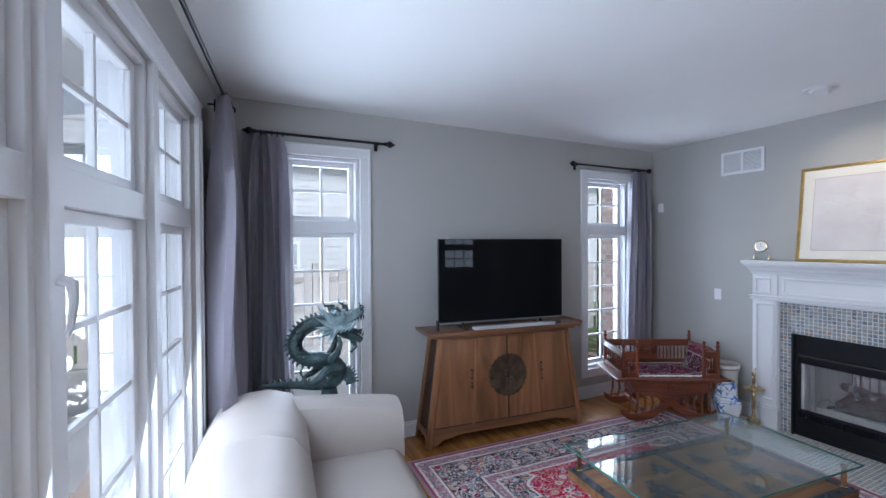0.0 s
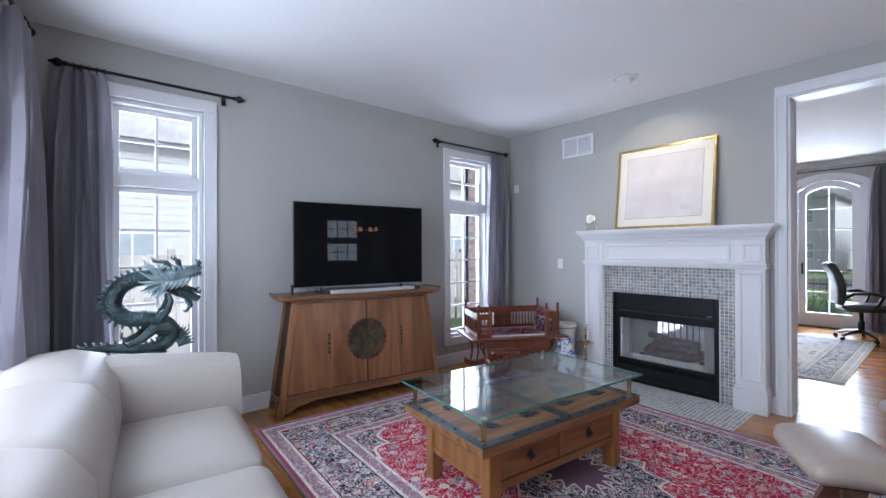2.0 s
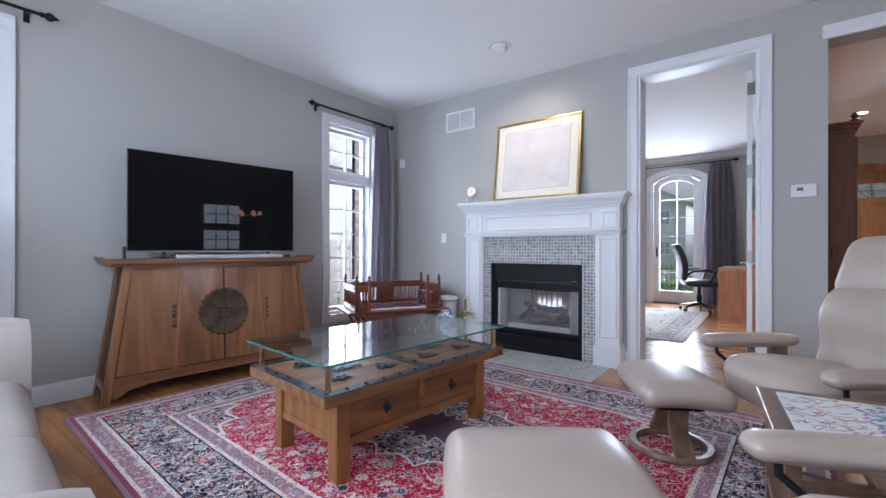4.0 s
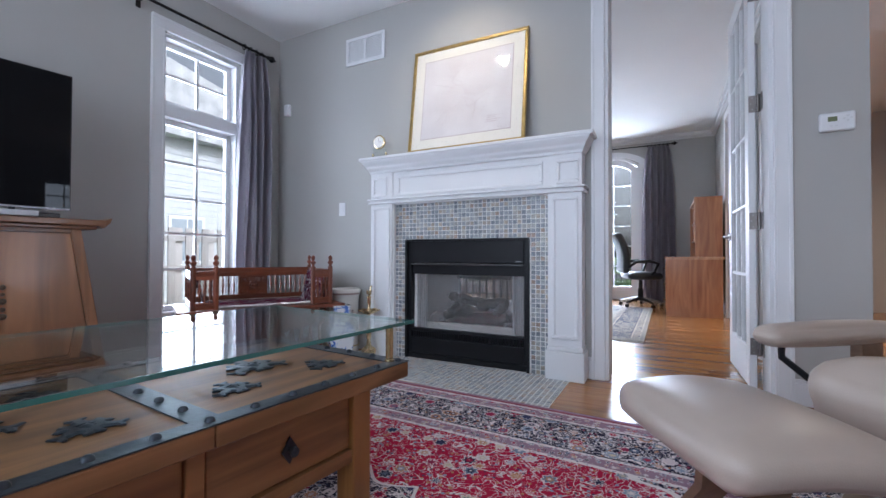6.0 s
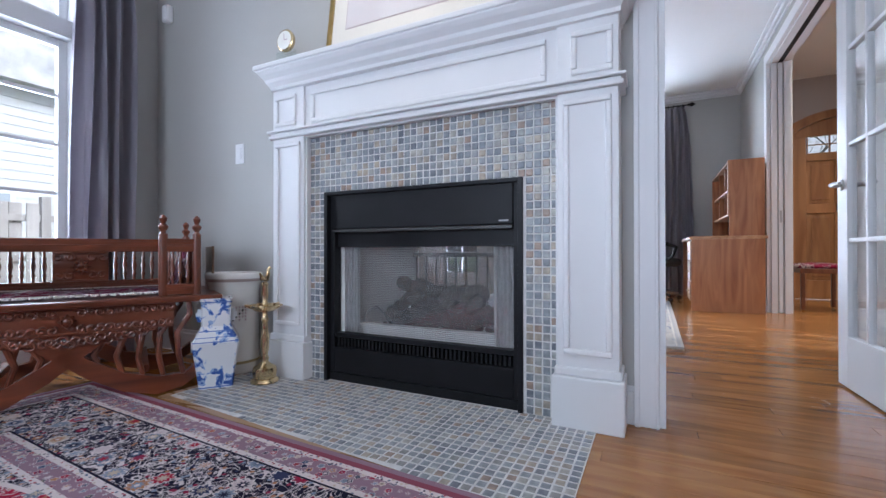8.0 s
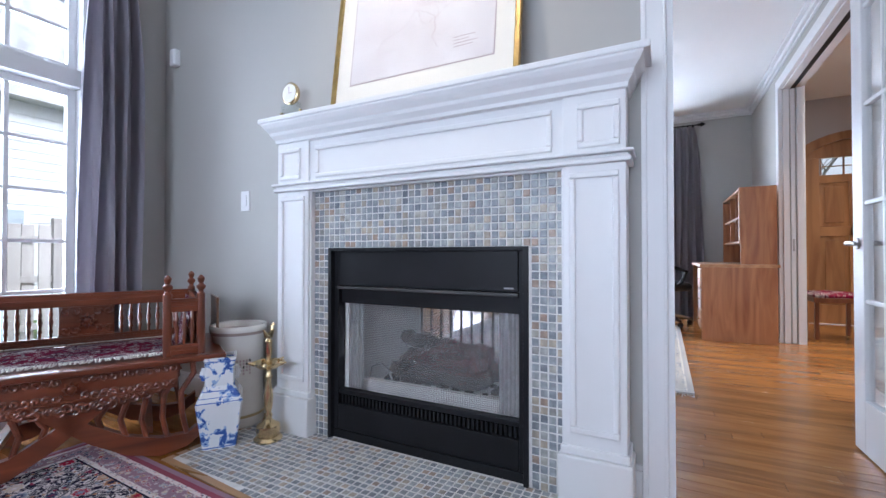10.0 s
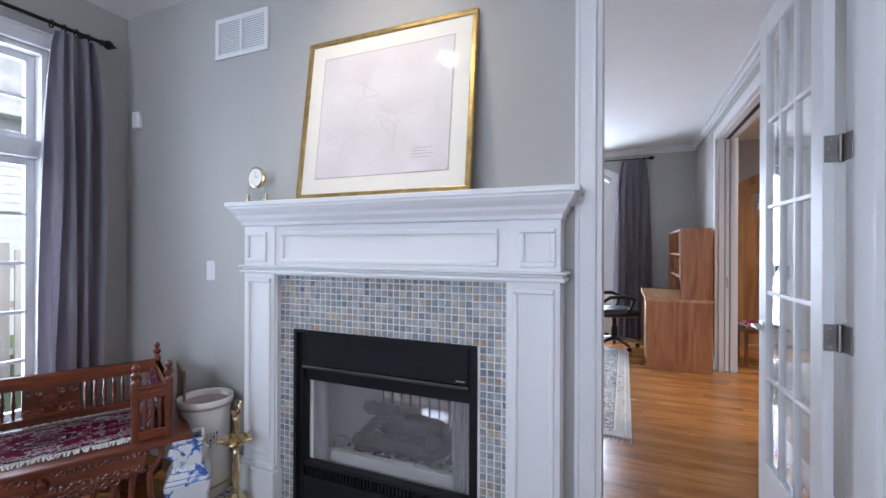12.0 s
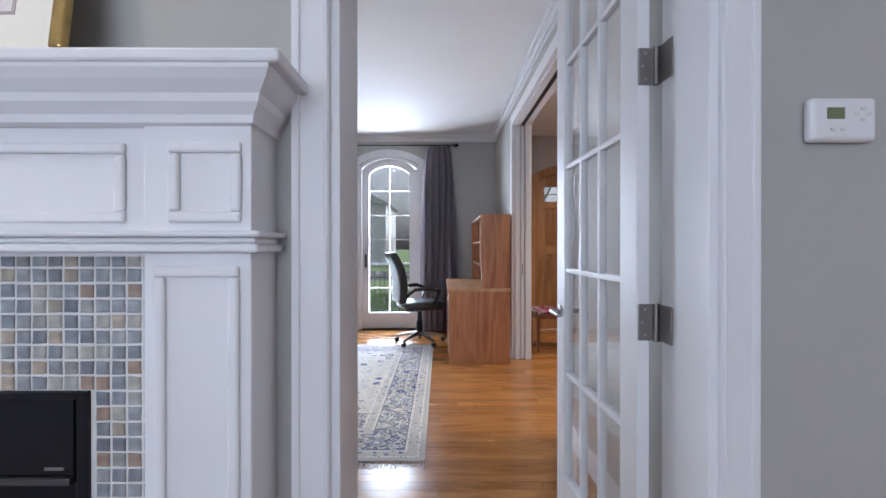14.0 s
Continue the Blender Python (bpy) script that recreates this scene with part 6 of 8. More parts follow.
SPIN = [(0.006, 0), (0.006, 0.02), (0.010, 0.03), (0.006, 0.045), (0.011, 0.075), (0.006, 0.10), (0.010, 0.112), (0.006, 0.122), (0.006, 0.145)]
posts = [(0, 0), (0.13, 0), (SW - 0.13, 0), (SW, 0), (0, SD), (SW, SD)]
p0 = None
for x, y in posts:
    if p0 is None:
        p0 = part("post", lathe(POST, 12), M_ROSEZ, se, smooth=True)
        p0.matrix_basis = Matrix.Translation((x, y, SZ))
    else:
        same_part("post", p0.data, se, Matrix.Translation((x, y, SZ)))
s0 = None


def spindles(x0, y0, x1, y1, n_):
    global s0
    for k in range(n_):
        u = (k + 0.5) / n_
        m = Matrix.Translation((x0 + (x1 - x0) * u, y0 + (y1 - y0) * u, SZ + 0.05))
        if s0 is None:
            s0 = part("spindle", lathe(SPIN, 8), M_ROSEZ, se, smooth=True)
            s0.matrix_basis = m
        else:
            same_part("spindle", s0.data, se, m)


def rail_(x0, y0, x1, y1, z0, z1, t=0.012, nm="rail"):
    d = math.hypot(x1 - x0, y1 - y0)
    bm = B((0, d, -t, t, z0, z1), (0, d, -t - 0.003, t + 0.003, z1 - 0.012, z1), (0, d, -t - 0.003, t + 0.003, (z0 + z1) / 2 - 0.004, (z0 + z1) / 2 + 0.004), bevel=0.003)
    ob = part(nm, bm, M_ROSE, se)
    ob.matrix_basis = Matrix.Translation((x0, y0, 0)) @ rot(math.degrees(math.atan2(y1 - y0, x1 - x0)))


def leaf_scroll(bm, ox, oz, y, r, turn, hand, thick):
    """A raised volute with a tapering tail."""
    tube([(ox + r * (1 - a / 8.5) * math.cos(turn + hand * a), y, oz + r * (1 - a / 8.5) * math.sin(turn + hand * a)) for a in [0.5 * t for t in range(14)]], [thick * (0.35 + 0.75 * math.sin((t + 1) / 14 * 2.6)) for t in range(14)], 6, bm)


def carved(name, x0, x1, z0, z1, y, seed, parent=se):
    """A panel crowded with raised leaf scrolls round a flower."""
    bm = B((x0, x1, y + 0.002, y + 0.012, z0, z1), (x0, x1, y - 0.008, y + 0.002, z0, z0 + 0.008), (x0, x1, y - 0.008, y + 0.002, z1 - 0.008, z1), bevel=0.002)
    cx0, cz0 = (x0 + x1) / 2, (z0 + z1) / 2
    w, h = (x1 - x0) / 2, (z1 - z0) / 2
    q = min(w, h)
    lathe([(0.016, 0), (0.014, 0.010), (0.008, 0.014), (0, 0.015)], 10, bm, Matrix.Translation((cx0, y, cz0)) @ rot(90, "X"))
    for k in range(8):
        a = k * math.pi / 4
        tube([(cx0 + 0.014 * math.cos(a), y - 0.002, cz0 + 0.014 * math.sin(a)), (cx0 + 0.32 * q * math.cos(a), y - 0.008, cz0 + 0.32 * q * math.sin(a)), (cx0 + 0.55 * q * math.cos(a), y, cz0 + 0.55 * q * math.sin(a))], [0.005, 0.011, 0.003], 6, bm)
    r = 0.30 * q
    n_ = max(2, int((w - 0.25 * q) / (1.9 * r)))
    for sx in (-1, 1):
        for sz in (-1, 1):
            for k in range(n_):
                leaf_scroll(bm, cx0 + sx * (w - r * 1.05 - k * 1.9 * r), cz0 + sz * (h - r * 1.25), y - 0.003, r, k * 1.3 + 0.8, sx * sz * (1 if k % 2 else -1), 0.0075)
    return part(name, bm, M_ROSE, parent, smooth=True)


for a, b in ((0, 0.13), (SW - 0.13, SW)):
    rail_(a, 0, b, 0, SZ + 0.195, SZ + 0.255)
    rail_(a, 0, b, 0, SZ + 0.004, SZ + 0.05)
    spindles(a + 0.02, 0, b - 0.02, 0, 3)
for x in (0, SW):
    rail_(x, 0, x, SD, SZ + 0.195, SZ + 0.255)
    rail_(x, 0, x, SD, SZ + 0.004, SZ + 0.05)
    spindles(x, 0.02, x, SD - 0.02, 8)
rail_(0, SD, SW, SD, SZ + 0.195, SZ + 0.262, nm="back_rail")
rail_(0, SD, SW, SD, SZ + 0.004, SZ + 0.05, nm="back_rail")
spindles(0.02, SD, SW * 0.37, SD, 8)
spindles(SW * 0.63, SD, SW - 0.02, SD, 8)
carved("carved_back_panel", SW * 0.38, SW * 0.62, SZ + 0.05, SZ + 0.195, SD - 0.004, 3)
ap = carved("carved_apron", SW * 0.10, SW * 0.90, SZ - 0.135, SZ - 0.03, -0.014, 6)
bm = bmesh.new()
for k in range(30):
    u = (k + 0.5) / 30
    x = SW * (0.17 + 0.66 * u)
    leaf_scroll(bm, x, SZ - 0.115 - 0.045 * math.sin(u * math.pi) ** 0.7 - 0.012 * (k % 2), -0.012, 0.021, k * 1.1, 1 if k % 2 else -1, 0.0065)
part("apron_leaves", bm, M_ROSE, ap, smooth=True)
part("apron_edge", prism([(SW * 0.1, SZ - 0.028), (SW * 0.08, SZ - 0.06), (SW * 0.16, SZ - 0.10), (SW * 0.25, SZ - 0.17), (SW * 0.38, SZ - 0.185), (SW * 0.5, SZ - 0.15), (SW * 0.62, SZ - 0.185), (SW * 0.75, SZ - 0.17), (SW * 0.84, SZ - 0.10), (SW * 0.92, SZ - 0.06), (SW * 0.9, SZ - 0.028)][::-1], 0.012, m=Matrix.Translation((0, -0.002, 0))), M_ROSE, ap)
for y in (0.0, SD - 0.04):
    for s, x0 in ((1, SW / 2), (-1, SW / 2)):
        # broad curved foot beam
        bm = bmesh.new()
        pts = [(x0 - s * 0.14, SZ - 0.12), (x0 - s * 0.06, 0.25), (x0 + s * 0.06, 0.15), (x0 + s * 0.18, 0.075), (x0 + s * 0.30, 0.04), (x0 + s * 0.40, 0.05), (x0 + s * 0.47, 0.10)]
        prev = None
        for k, (px, pz) in enumerate(pts):
            w = 0.04 if k < 5 else 0.028
            ring = [bm.verts.new((px, y + yy, max(0.002, pz + zz * w))) for yy, zz in ((0, -1), (0.04, -1), (0.04, 1), (0, 1))]
            if prev:
                for q in range(4):
                    bm.faces.new((prev[q], prev[(q + 1) % 4], ring[(q + 1) % 4], ring[q]))
            else:
                bm.faces.new(ring[::-1])
            prev = ring
        bm.faces.new(prev)
        bmesh.ops.recalc_face_normals(bm, faces=bm.faces[:])
        part("foot_beam", bm, M_ROSE, se, smooth=True)
        for k in range(5):
            u = k / 4
            tx = x0 + s * (0.16 + 0.26 * u)
            bx_ = x0 + s * (0.10 + 0.30 * u)
            bz = 0.14 - 0.075 * min(1, u * 1.6) + 0.02 * max(0, u - 0.7)
            part("curved_slat", tube([(tx, y + 0.02, SZ - 0.03), (tx + s * 0.005, y + 0.02, SZ - 0.09), (tx - s * 0.045, y + 0.02, SZ - 0.17), (bx_ - s * 0.02, y + 0.02, (bz + SZ - 0.17) / 2), (bx_ + s * 0.0, y + 0.02, bz)], [0.012, 0.013, 0.013, 0.012, 0.011], 8), M_ROSE, se, smooth=True)
part("stretcher", B((SW * 0.2, SW * 0.24, 0.03, SD - 0.03, 0.1, 0.13), (SW * 0.76, SW * 0.80, 0.03, SD - 0.03, 0.1, 0.13), bevel=0.004), M_ROSE, se)

M_KILIM = persian("woven_throw_red", 0.36, 0.22, (0.15, 0.007, 0.03), (0.055, 0.006, 0.02), (0.50, 0.44, 0.43), [(0.17, 0.01, 0.035), (0.12, 0.012, 0.04), (0.035, 0.028, 0.07), (0.46, 0.40, 0.39), (0.19, 0.015, 0.04), (0.10, 0.01, 0.03)], (0.16, 0.03, 0.06), (0.50, 0.45, 0.43), s=1.9)
kt = thing("woven_throw", pose(3.521, 3.412, SZ + 0.003, 0, 0, -28) @ Matrix.Translation((SW / 2, SD / 2 - 0.01, 0)) @ Matrix.Diagonal((1.2, 1, 1, 1)), "red woven kilim throw laid over the settle", "throw")
bm = bmesh.new()
nx, ny = 46, 18
def kz(x, y):
    e = abs(x) - 0.30
    z = 0.008 + 0.006 * noise.noise(Vector((x * 9, y * 9, 1)))
    return z + (0.23 * min(1, e / 0.06) ** 1.3 if e > 0 else 0)
def kx(x):
    e = abs(x) - 0.30
    return math.copysign(0.30 + (min(e, 0.055) * 0.9 if e > 0 else abs(x) - 0.30), x)
g = [[bm.verts.new((kx(-0.36 + 0.72 * i / nx), -0.22 + 0.44 * j / ny, kz(-0.36 + 0.72 * i / nx, -0.22 + 0.44 * j / ny))) for j in range(ny + 1)] for i in range(nx + 1)]
for i in range(nx):
    for j in range(ny):
        bm.faces.new((g[i][j], g[i + 1][j], g[i + 1][j + 1], g[i][j + 1]))
bmesh.ops.solidify(bm, geom=bm.faces[:], thickness=0.006)
part("cloth", bm, M_KILIM, kt, smooth=True)
bm = bmesh.new()
rf = random.Random(7)
for s in (-1, 1):
    for k in range(90):
        x = -0.30 + 0.60 * (k + 0.5) / 90
        tube([(x, s * 0.218, 0.014), (x + rf.uniform(-0.004, 0.004), s * 0.235, 0.013), (x + rf.uniform(-0.008, 0.008), s * (0.25 + rf.uniform(0, 0.012)), 0.009)], 0.0025, 4, bm)
tagged(part("fringe", bm, mat("throw_fringe", (0.70, 0.66, 0.6), 0.9), kt), kind="stuff")

# ---------- hearth-side objects ----------
def blue_white(name):
    """White porcelain painted with cobalt landscapes."""
    m = mat(name, (0.72, 0.74, 0.76), 0.12, vary=0.03, coat=0.4)
    N = Nodes(m)
    n, lk = N.n, N.lk
    tc = n.new("ShaderNodeTexCoord")
    t1, t2, sp = n.new("ShaderNodeTexNoise"), n.new("ShaderNodeTexNoise"), n.new("ShaderNodeSeparateXYZ")
    t1.inputs["Scale"].default_value, t1.inputs["Detail"].default_value, t1.inputs["Distortion"].default_value = 20, 8, 0.5
    t2.inputs["Scale"].default_value, t2.inputs["Detail"].default_value = 90, 3
    lk(tc.outputs["Object"], t1.inputs["Vector"])
    lk(tc.outputs["Object"], t2.inputs["Vector"])
    lk(tc.outputs["Object"], sp.inputs["Vector"])
    wash = N.math("GREATER_THAN", t1.outputs["Fac"], 0.535)
    dark = N.math("GREATER_THAN", N.math("ADD", t1.outputs["Fac"], N.math("MULTIPLY", t2.outputs["Fac"], 0.25)), 0.70)
    base = n["Principled BSDF"].inputs["Base Color"].links[0].from_socket
    c = N.mix(wash, base, (0.30, 0.42, 0.66))
    c = N.mix(dark, c, (0.05, 0.11, 0.36))
    z = sp.outputs["Z"]
    for a, b in ((0.006, 0.012), (0.216, 0.220), (0.236, 0.239), (0.262, 0.266), (0.392, 0.397)):
        c = N.mix(N.band(z, a, b), c, (0.10, 0.18, 0.48))
    lk(c, n["Principled BSDF"].inputs["Base Color"])
    return m


M_BW = blue_white("blue_white_porcelain")
va = thing("porcelain_vase", pose(4.385, 2.945, 0.004, 0, 0, -38) @ Matrix.Diagonal((1.1, 1.1, 1, 1)), "square blue and white porcelain vase with landscapes", "vase")
bm = bmesh.new()
rings = []
for w, z in ((0.062, 0), (0.064, 0.010), (0.072, 0.08), (0.086, 0.195), (0.088, 0.212), (0.084, 0.224), (0.062, 0.272), (0.056, 0.285), (0.056, 0.385), (0.061, 0.402), (0.062, 0.412), (0.052, 0.412), (0.048, 0.385), (0.048, 0.30)):
    c = w - 0.007
    rings.append([bm.verts.new((x, y, z)) for x, y in ((-c, -w), (c, -w), (w, -c), (w, c), (c, w), (-c, w), (-w, c), (-w, -c))])
for a, b in zip(rings, rings[1:]):
    for i in range(8):
        bm.faces.new((a[i], a[(i + 1) % 8], b[(i + 1) % 8], b[i]))
bm.faces.new(rings[0][::-1])
bm.faces.new(rings[-1])
part("body", bm, M_BW, va)
for sx in (-1, 1):
    part("lug", B((sx * 0.064 - 0.008, sx * 0.064 + 0.008, -0.014, 0.014, 0.30, 0.36), (sx * 0.074 - 0.004, sx * 0.074 + 0.004, -0.010, 0.010, 0.315, 0.345), bevel=0.003), M_BW, va)
M_PORC = mat("aged_white_porcelain", (0.72, 0.70, 0.66), 0.18, vary=0.06, scale=7, coat=0.3)
us = thing("porcelain_jar", pose(4.60, 3.10, 0.001), "tall white porcelain jar with faint writing and banded rim", "jar")
part("body", lathe([(0.115, 0), (0.125, 0.01), (0.128, 0.05), (0.122, 0.10), (0.122, 0.42), (0.128, 0.46), (0.138, 0.485), (0.142, 0.51), (0.136, 0.52), (0.122, 0.515), (0.115, 0.48), (0.112, 0.30), (0, 0.28)], 32), M_PORC, us, smooth=True)
for z0, z1, colr in ((0.475, 0.49, (0.33, 0.26, 0.24)), (0.055, 0.068, (0.42, 0.33, 0.16))):
    r_ = 0.1365 if z0 > 0.3 else 0.1285
    part("painted_band", lathe([(r_, z0), (r_ + 0.003, z1)], 32), mat("band_%d" % (z0 * 1000), colr, 0.3), us, smooth=True)
for i in range(6):
    for j in range(5 if i % 2 else 4):
        a = radians(222 + i * 7)
        wb = part("writing_bar", B((-0.004, 0.004, -0.001, 0.001, 0.34 - j * 0.016, 0.351 - j * 0.016)), M_INK if (i + j) % 5 else M_BLACK, us)
        wb.matrix_basis = Matrix.Translation((0.1235 * math.cos(a), 0.1235 * math.sin(a), 0)) @ rot(math.degrees(a) + 90)
ol = thing("brass_oil_lamp", pose(4.515, 2.775, 0.0045), "tall polished brass oil lamp with bird finial", "oil lamp")
part("base", lathe([(0.062, 0), (0.066, 0.008), (0.060, 0.016), (0.050, 0.022), (0.056, 0.05), (0.052, 0.072), (0.03, 0.085), (0.016, 0.10)], 24), M_BRASS, ol, smooth=True)
part("stem", lathe([(0.016, 0.10), (0.020, 0.115), (0.013, 0.13), (0.019, 0.16), (0.021, 0.21), (0.015, 0.25), (0.012, 0.285), (0.02, 0.30), (0.013, 0.312), (0.012, 0.335)], 18), M_BRASS, ol, smooth=True)
part("oil_dish", lathe([(0.012, 0.335), (0.045, 0.342), (0.068, 0.36), (0.074, 0.37), (0.066, 0.366), (0.04, 0.352), (0.014, 0.352)], 26), M_BRASS, ol, smooth=True)
for k in range(5):
    a = k * 1.2566
    part("spout", tube([(0.06 * math.cos(a), 0.06 * math.sin(a), 0.363), (0.09 * math.cos(a), 0.09 * math.sin(a), 0.372)], [0.012, 0.004], 6), M_BRASS, ol, smooth=True)
part("upper_stem", lathe([(0.012, 0.352), (0.018, 0.375), (0.011, 0.39), (0.017, 0.42), (0.013, 0.455), (0.018, 0.47), (0.008, 0.482)], 16), M_BRASS, ol, smooth=True)
part("bird_finial", tube([(-0.03, 0, 0.525), (-0.015, 0, 0.497), (0.008, 0, 0.495), (0.02, 0, 0.515), (0.018, 0, 0.538), (0.028, 0, 0.548), (0.04, 0, 0.543)], [0.003, 0.012, 0.016, 0.010, 0.007, 0.009, 0.002], 8), M_BRASS, ol, smooth=True)
tray = thing("leaning_trays", pose(4.585, 3.285, 0.0, 0, 0, -28), "dark folded boards leaning behind the settle", "boards")
part("board", B((0, 0.012, -0.1, 0.16, 0, 0.66), bevel=0.003), M_WALNUT, tray)
# ---------- glazed door to the study ----------
fd = thing("french_door", pose(FX + 0.216, DY0 + 0.046, 0.008, 0, 0, 1.6), "white fifteen-pane glazed door standing open into the study", "door")
DW, DH, DT = 0.735, 2.535, 0.036
leaf = part("leaf_frame", B((0, 0.105, 0, DT, 0, DH), (DW - 0.105, DW, 0, DT, 0, DH), (0.105, DW - 0.105, 0, DT, DH - 0.115, DH), (0.105, DW - 0.105, 0, DT, 0, 0.235), bevel=0.003), M_TRIM, fd)
gx0, gx1, gz0, gz1 = 0.105, DW - 0.105, 0.235, DH - 0.115
for i in (1, 2):
    x = gx0 + (gx1 - gx0) * i / 3
    part("glazing_bar", B((x - 0.010, x + 0.010, 0.004, DT - 0.004, gz0, gz1), bevel=0.004), M_TRIM, fd)
for j in range(1, 5):
    z = gz0 + (gz1 - gz0) * j / 5
    part("glazing_bar", B((gx0, gx1, 0.005, DT - 0.005, z - 0.010, z + 0.010), bevel=0.004), M_TRIM, fd)
for i in range(3):
    for j in range(5):
        p = part("pane", B((gx0 + (gx1 - gx0) * i / 3, gx0 + (gx1 - gx0) * (i + 1) / 3, 0.016, 0.020, gz0 + (gz1 - gz0) * j / 5, gz0 + (gz1 - gz0) * (j + 1) / 5)), M_GLASS, fd)
        p.visible_shadow = False
M_NICKEL = mat("satin_nickel", (0.42, 0.41, 0.40), 0.3, 0.95, vary=0.1)
M_PEWTER = mat("dark_pewter_hinge", (0.24, 0.22, 0.21), 0.38, 0.9, vary=0.15)
for s, y in ((1, DT), (-1, 0)):
    hb = lathe([(0.026, 0), (0.026, 0.008), (0.012, 0.012), (0.011, 0.045)], 18, m=Matrix.Translation((DW - 0.055, y, 0.93)) @ rot(-90 * s, "X"))
    tube([(DW - 0.055, y + s * 0.042, 0.93), (DW - 0.10, y + s * 0.046, 0.932), (DW - 0.16, y + s * 0.044, 0.926)], [0.010, 0.009, 0.007], 8, hb)
    part("lever_handle", hb, M_NICKEL, fd, "satin nickel lever handle", smooth=True)
for z in (0.25, 1.0, 1.705, 2.38):
    hg = part("hinge", lathe([(0.0085, -0.052), (0.0085, 0.052)], 12, m=Matrix.Translation((-0.010, -0.012, z))), M_PEWTER, fd, "pewter butt hinge", smooth=True)
    part("hinge_plate", B((-0.008, 0.0, -0.003, 0.034, z - 0.05, z + 0.05), (-0.075, -0.012, -0.0225, -0.0185, z - 0.05, z + 0.05), bevel=0.001), M_PEWTER, hg)
    for k in (-0.035, 0.0, 0.035):
        part("screw", lathe([(0.004, 0), (0, 0.0015)], 8, m=Matrix.Translation((-0.009, 0.016 + 0.008 * (k == 0), z + k)) @ rot(-90, "Y")), M_STEEL, hg)

# ---------- study ----------
M_RUG2 = persian("persian_wool_ivory", 1.45, 1.15, (0.55, 0.53, 0.50), (0.15, 0.17, 0.24), (0.66, 0.63, 0.58), [(0.14, 0.20, 0.34), (0.60, 0.57, 0.52), (0.35, 0.40, 0.46), (0.44, 0.40, 0.36), (0.08, 0.11, 0.24), (0.50, 0.48, 0.45)], (0.50, 0.48, 0.46), (0.45, 0.44, 0.44), s=1.2)
rug("ivory_rug", pose(7.66, 2.07, 0), 1.45, 1.15, M_RUG2, "ivory and blue Persian rug with cotton fringe", fringe=0.07)


def arched_door(name, x0, x1, top, rise, cols, rows, label):
    """A glazed door under a segmental arch, in the street wall."""
    t = thing(name, EW, label, "door", kind="structure")
    def ring(e0, e1, y0, y1, nm, b0, b1):
        a = arch(x0 - e0, x1 + e0, top + e0, rise)
        b = arch(x0 + e1, x1 - e1, top - e1, rise * (x1 - x0 - 2 * e1) / (x1 - x0 + 2 * e0) if e0 + e1 > 0 else rise)
        bm = bmesh.new()
        o = [(x1 + e0, b0)] + a + [(x0 - e0, b0)]
        i = [(x1 - e1, b1)] + b + [(x0 + e1, b1)]
        F = [[bm.verts.new((p[0], y, p[1])) for p in q] for q in (o, i) for y in (y0, y1)]
        for k in range(len(o) - 1):
            for (u, v) in ((0, 1), (1, 3), (3, 2), (2, 0)):
                bm.faces.new((F[u][k], F[v][k], F[v][k + 1], F[u][k + 1]))
        for k in (0, len(o) - 1):
            bm.faces.new([F[q][k] for q in (0, 1, 3, 2)])
        bmesh.ops.recalc_face_normals(bm, faces=bm.faces[:])
        return part(nm, bm, M_TRIM, t)
    ring(0.09, 0.0, -0.022, 0.0, "casing", 0, 0)
    ring(0.0, 0.035, 0.0, 0.18, "jamb", 0, 0)
    ring(-0.035, 0.135, 0.07, 0.115, "leaf_frame", 0.02, 0.02)
    part("bottom_rail", B((x0 + 0.135, x1 - 0.135, 0.07, 0.115, 0.02, 0.25), bevel=0.003), M_TRIM, t)
    ga, gb, gc, gd = x0 + 0.135, x1 - 0.135, 0.25, top - 0.14
    for i in range(1, cols):
        x = ga + (gb - ga) * i / cols
        part("glazing_bar", B((x - 0.009, x + 0.009, 0.075, 0.11, gc, gd)), M_TRIM, t)
    for j in range(1, rows):
        z = gc + (gd - gc) * j / rows
        part("glazing_bar", B((ga, gb, 0.077, 0.108, z - 0.009, z + 0.009)), M_TRIM, t)
    for i in range(cols):
        for j in range(rows):
            p = part("pane", B((ga + (gb - ga) * i / cols, ga + (gb - ga) * (i + 1) / cols, 0.09, 0.094, gc + (gd - gc) * j / rows, gc + (gd - gc) * (j + 1) / rows)), M_GLASS, t)
            p.visible_shadow = False
    part("pull_handle", B((x1 - 0.10, x1 - 0.075, 0.045, 0.07, 0.92, 1.12), bevel=0.005), M_BLACK, t, "black pull handle")
    part("threshold", B((x0, x1, 0.0, 0.2, 0.0, 0.02)), M_BLACK, t)
    return t


for k, (a, b, tp, rs) in enumerate(ADOORS):
    arched_door(f"door_{k + 1}", a, b, tp, rs, 2, 6, "white arched glazed door with small panes")
SR = EW @ Matrix.Translation((0, -0.10, 0))
rod(SR, 0.66, 2.9, 2.70, "thin dark curtain rod over the arched door", [0.72, 0.78, 0.84, 0.90, 0.96, 1.02], 0.009)
curtain(SR, 0.62, 1.10, 0.015, 2.675, "long grey silk curtain beside the arched door", 5, 0.05, 0.5, seed=6)

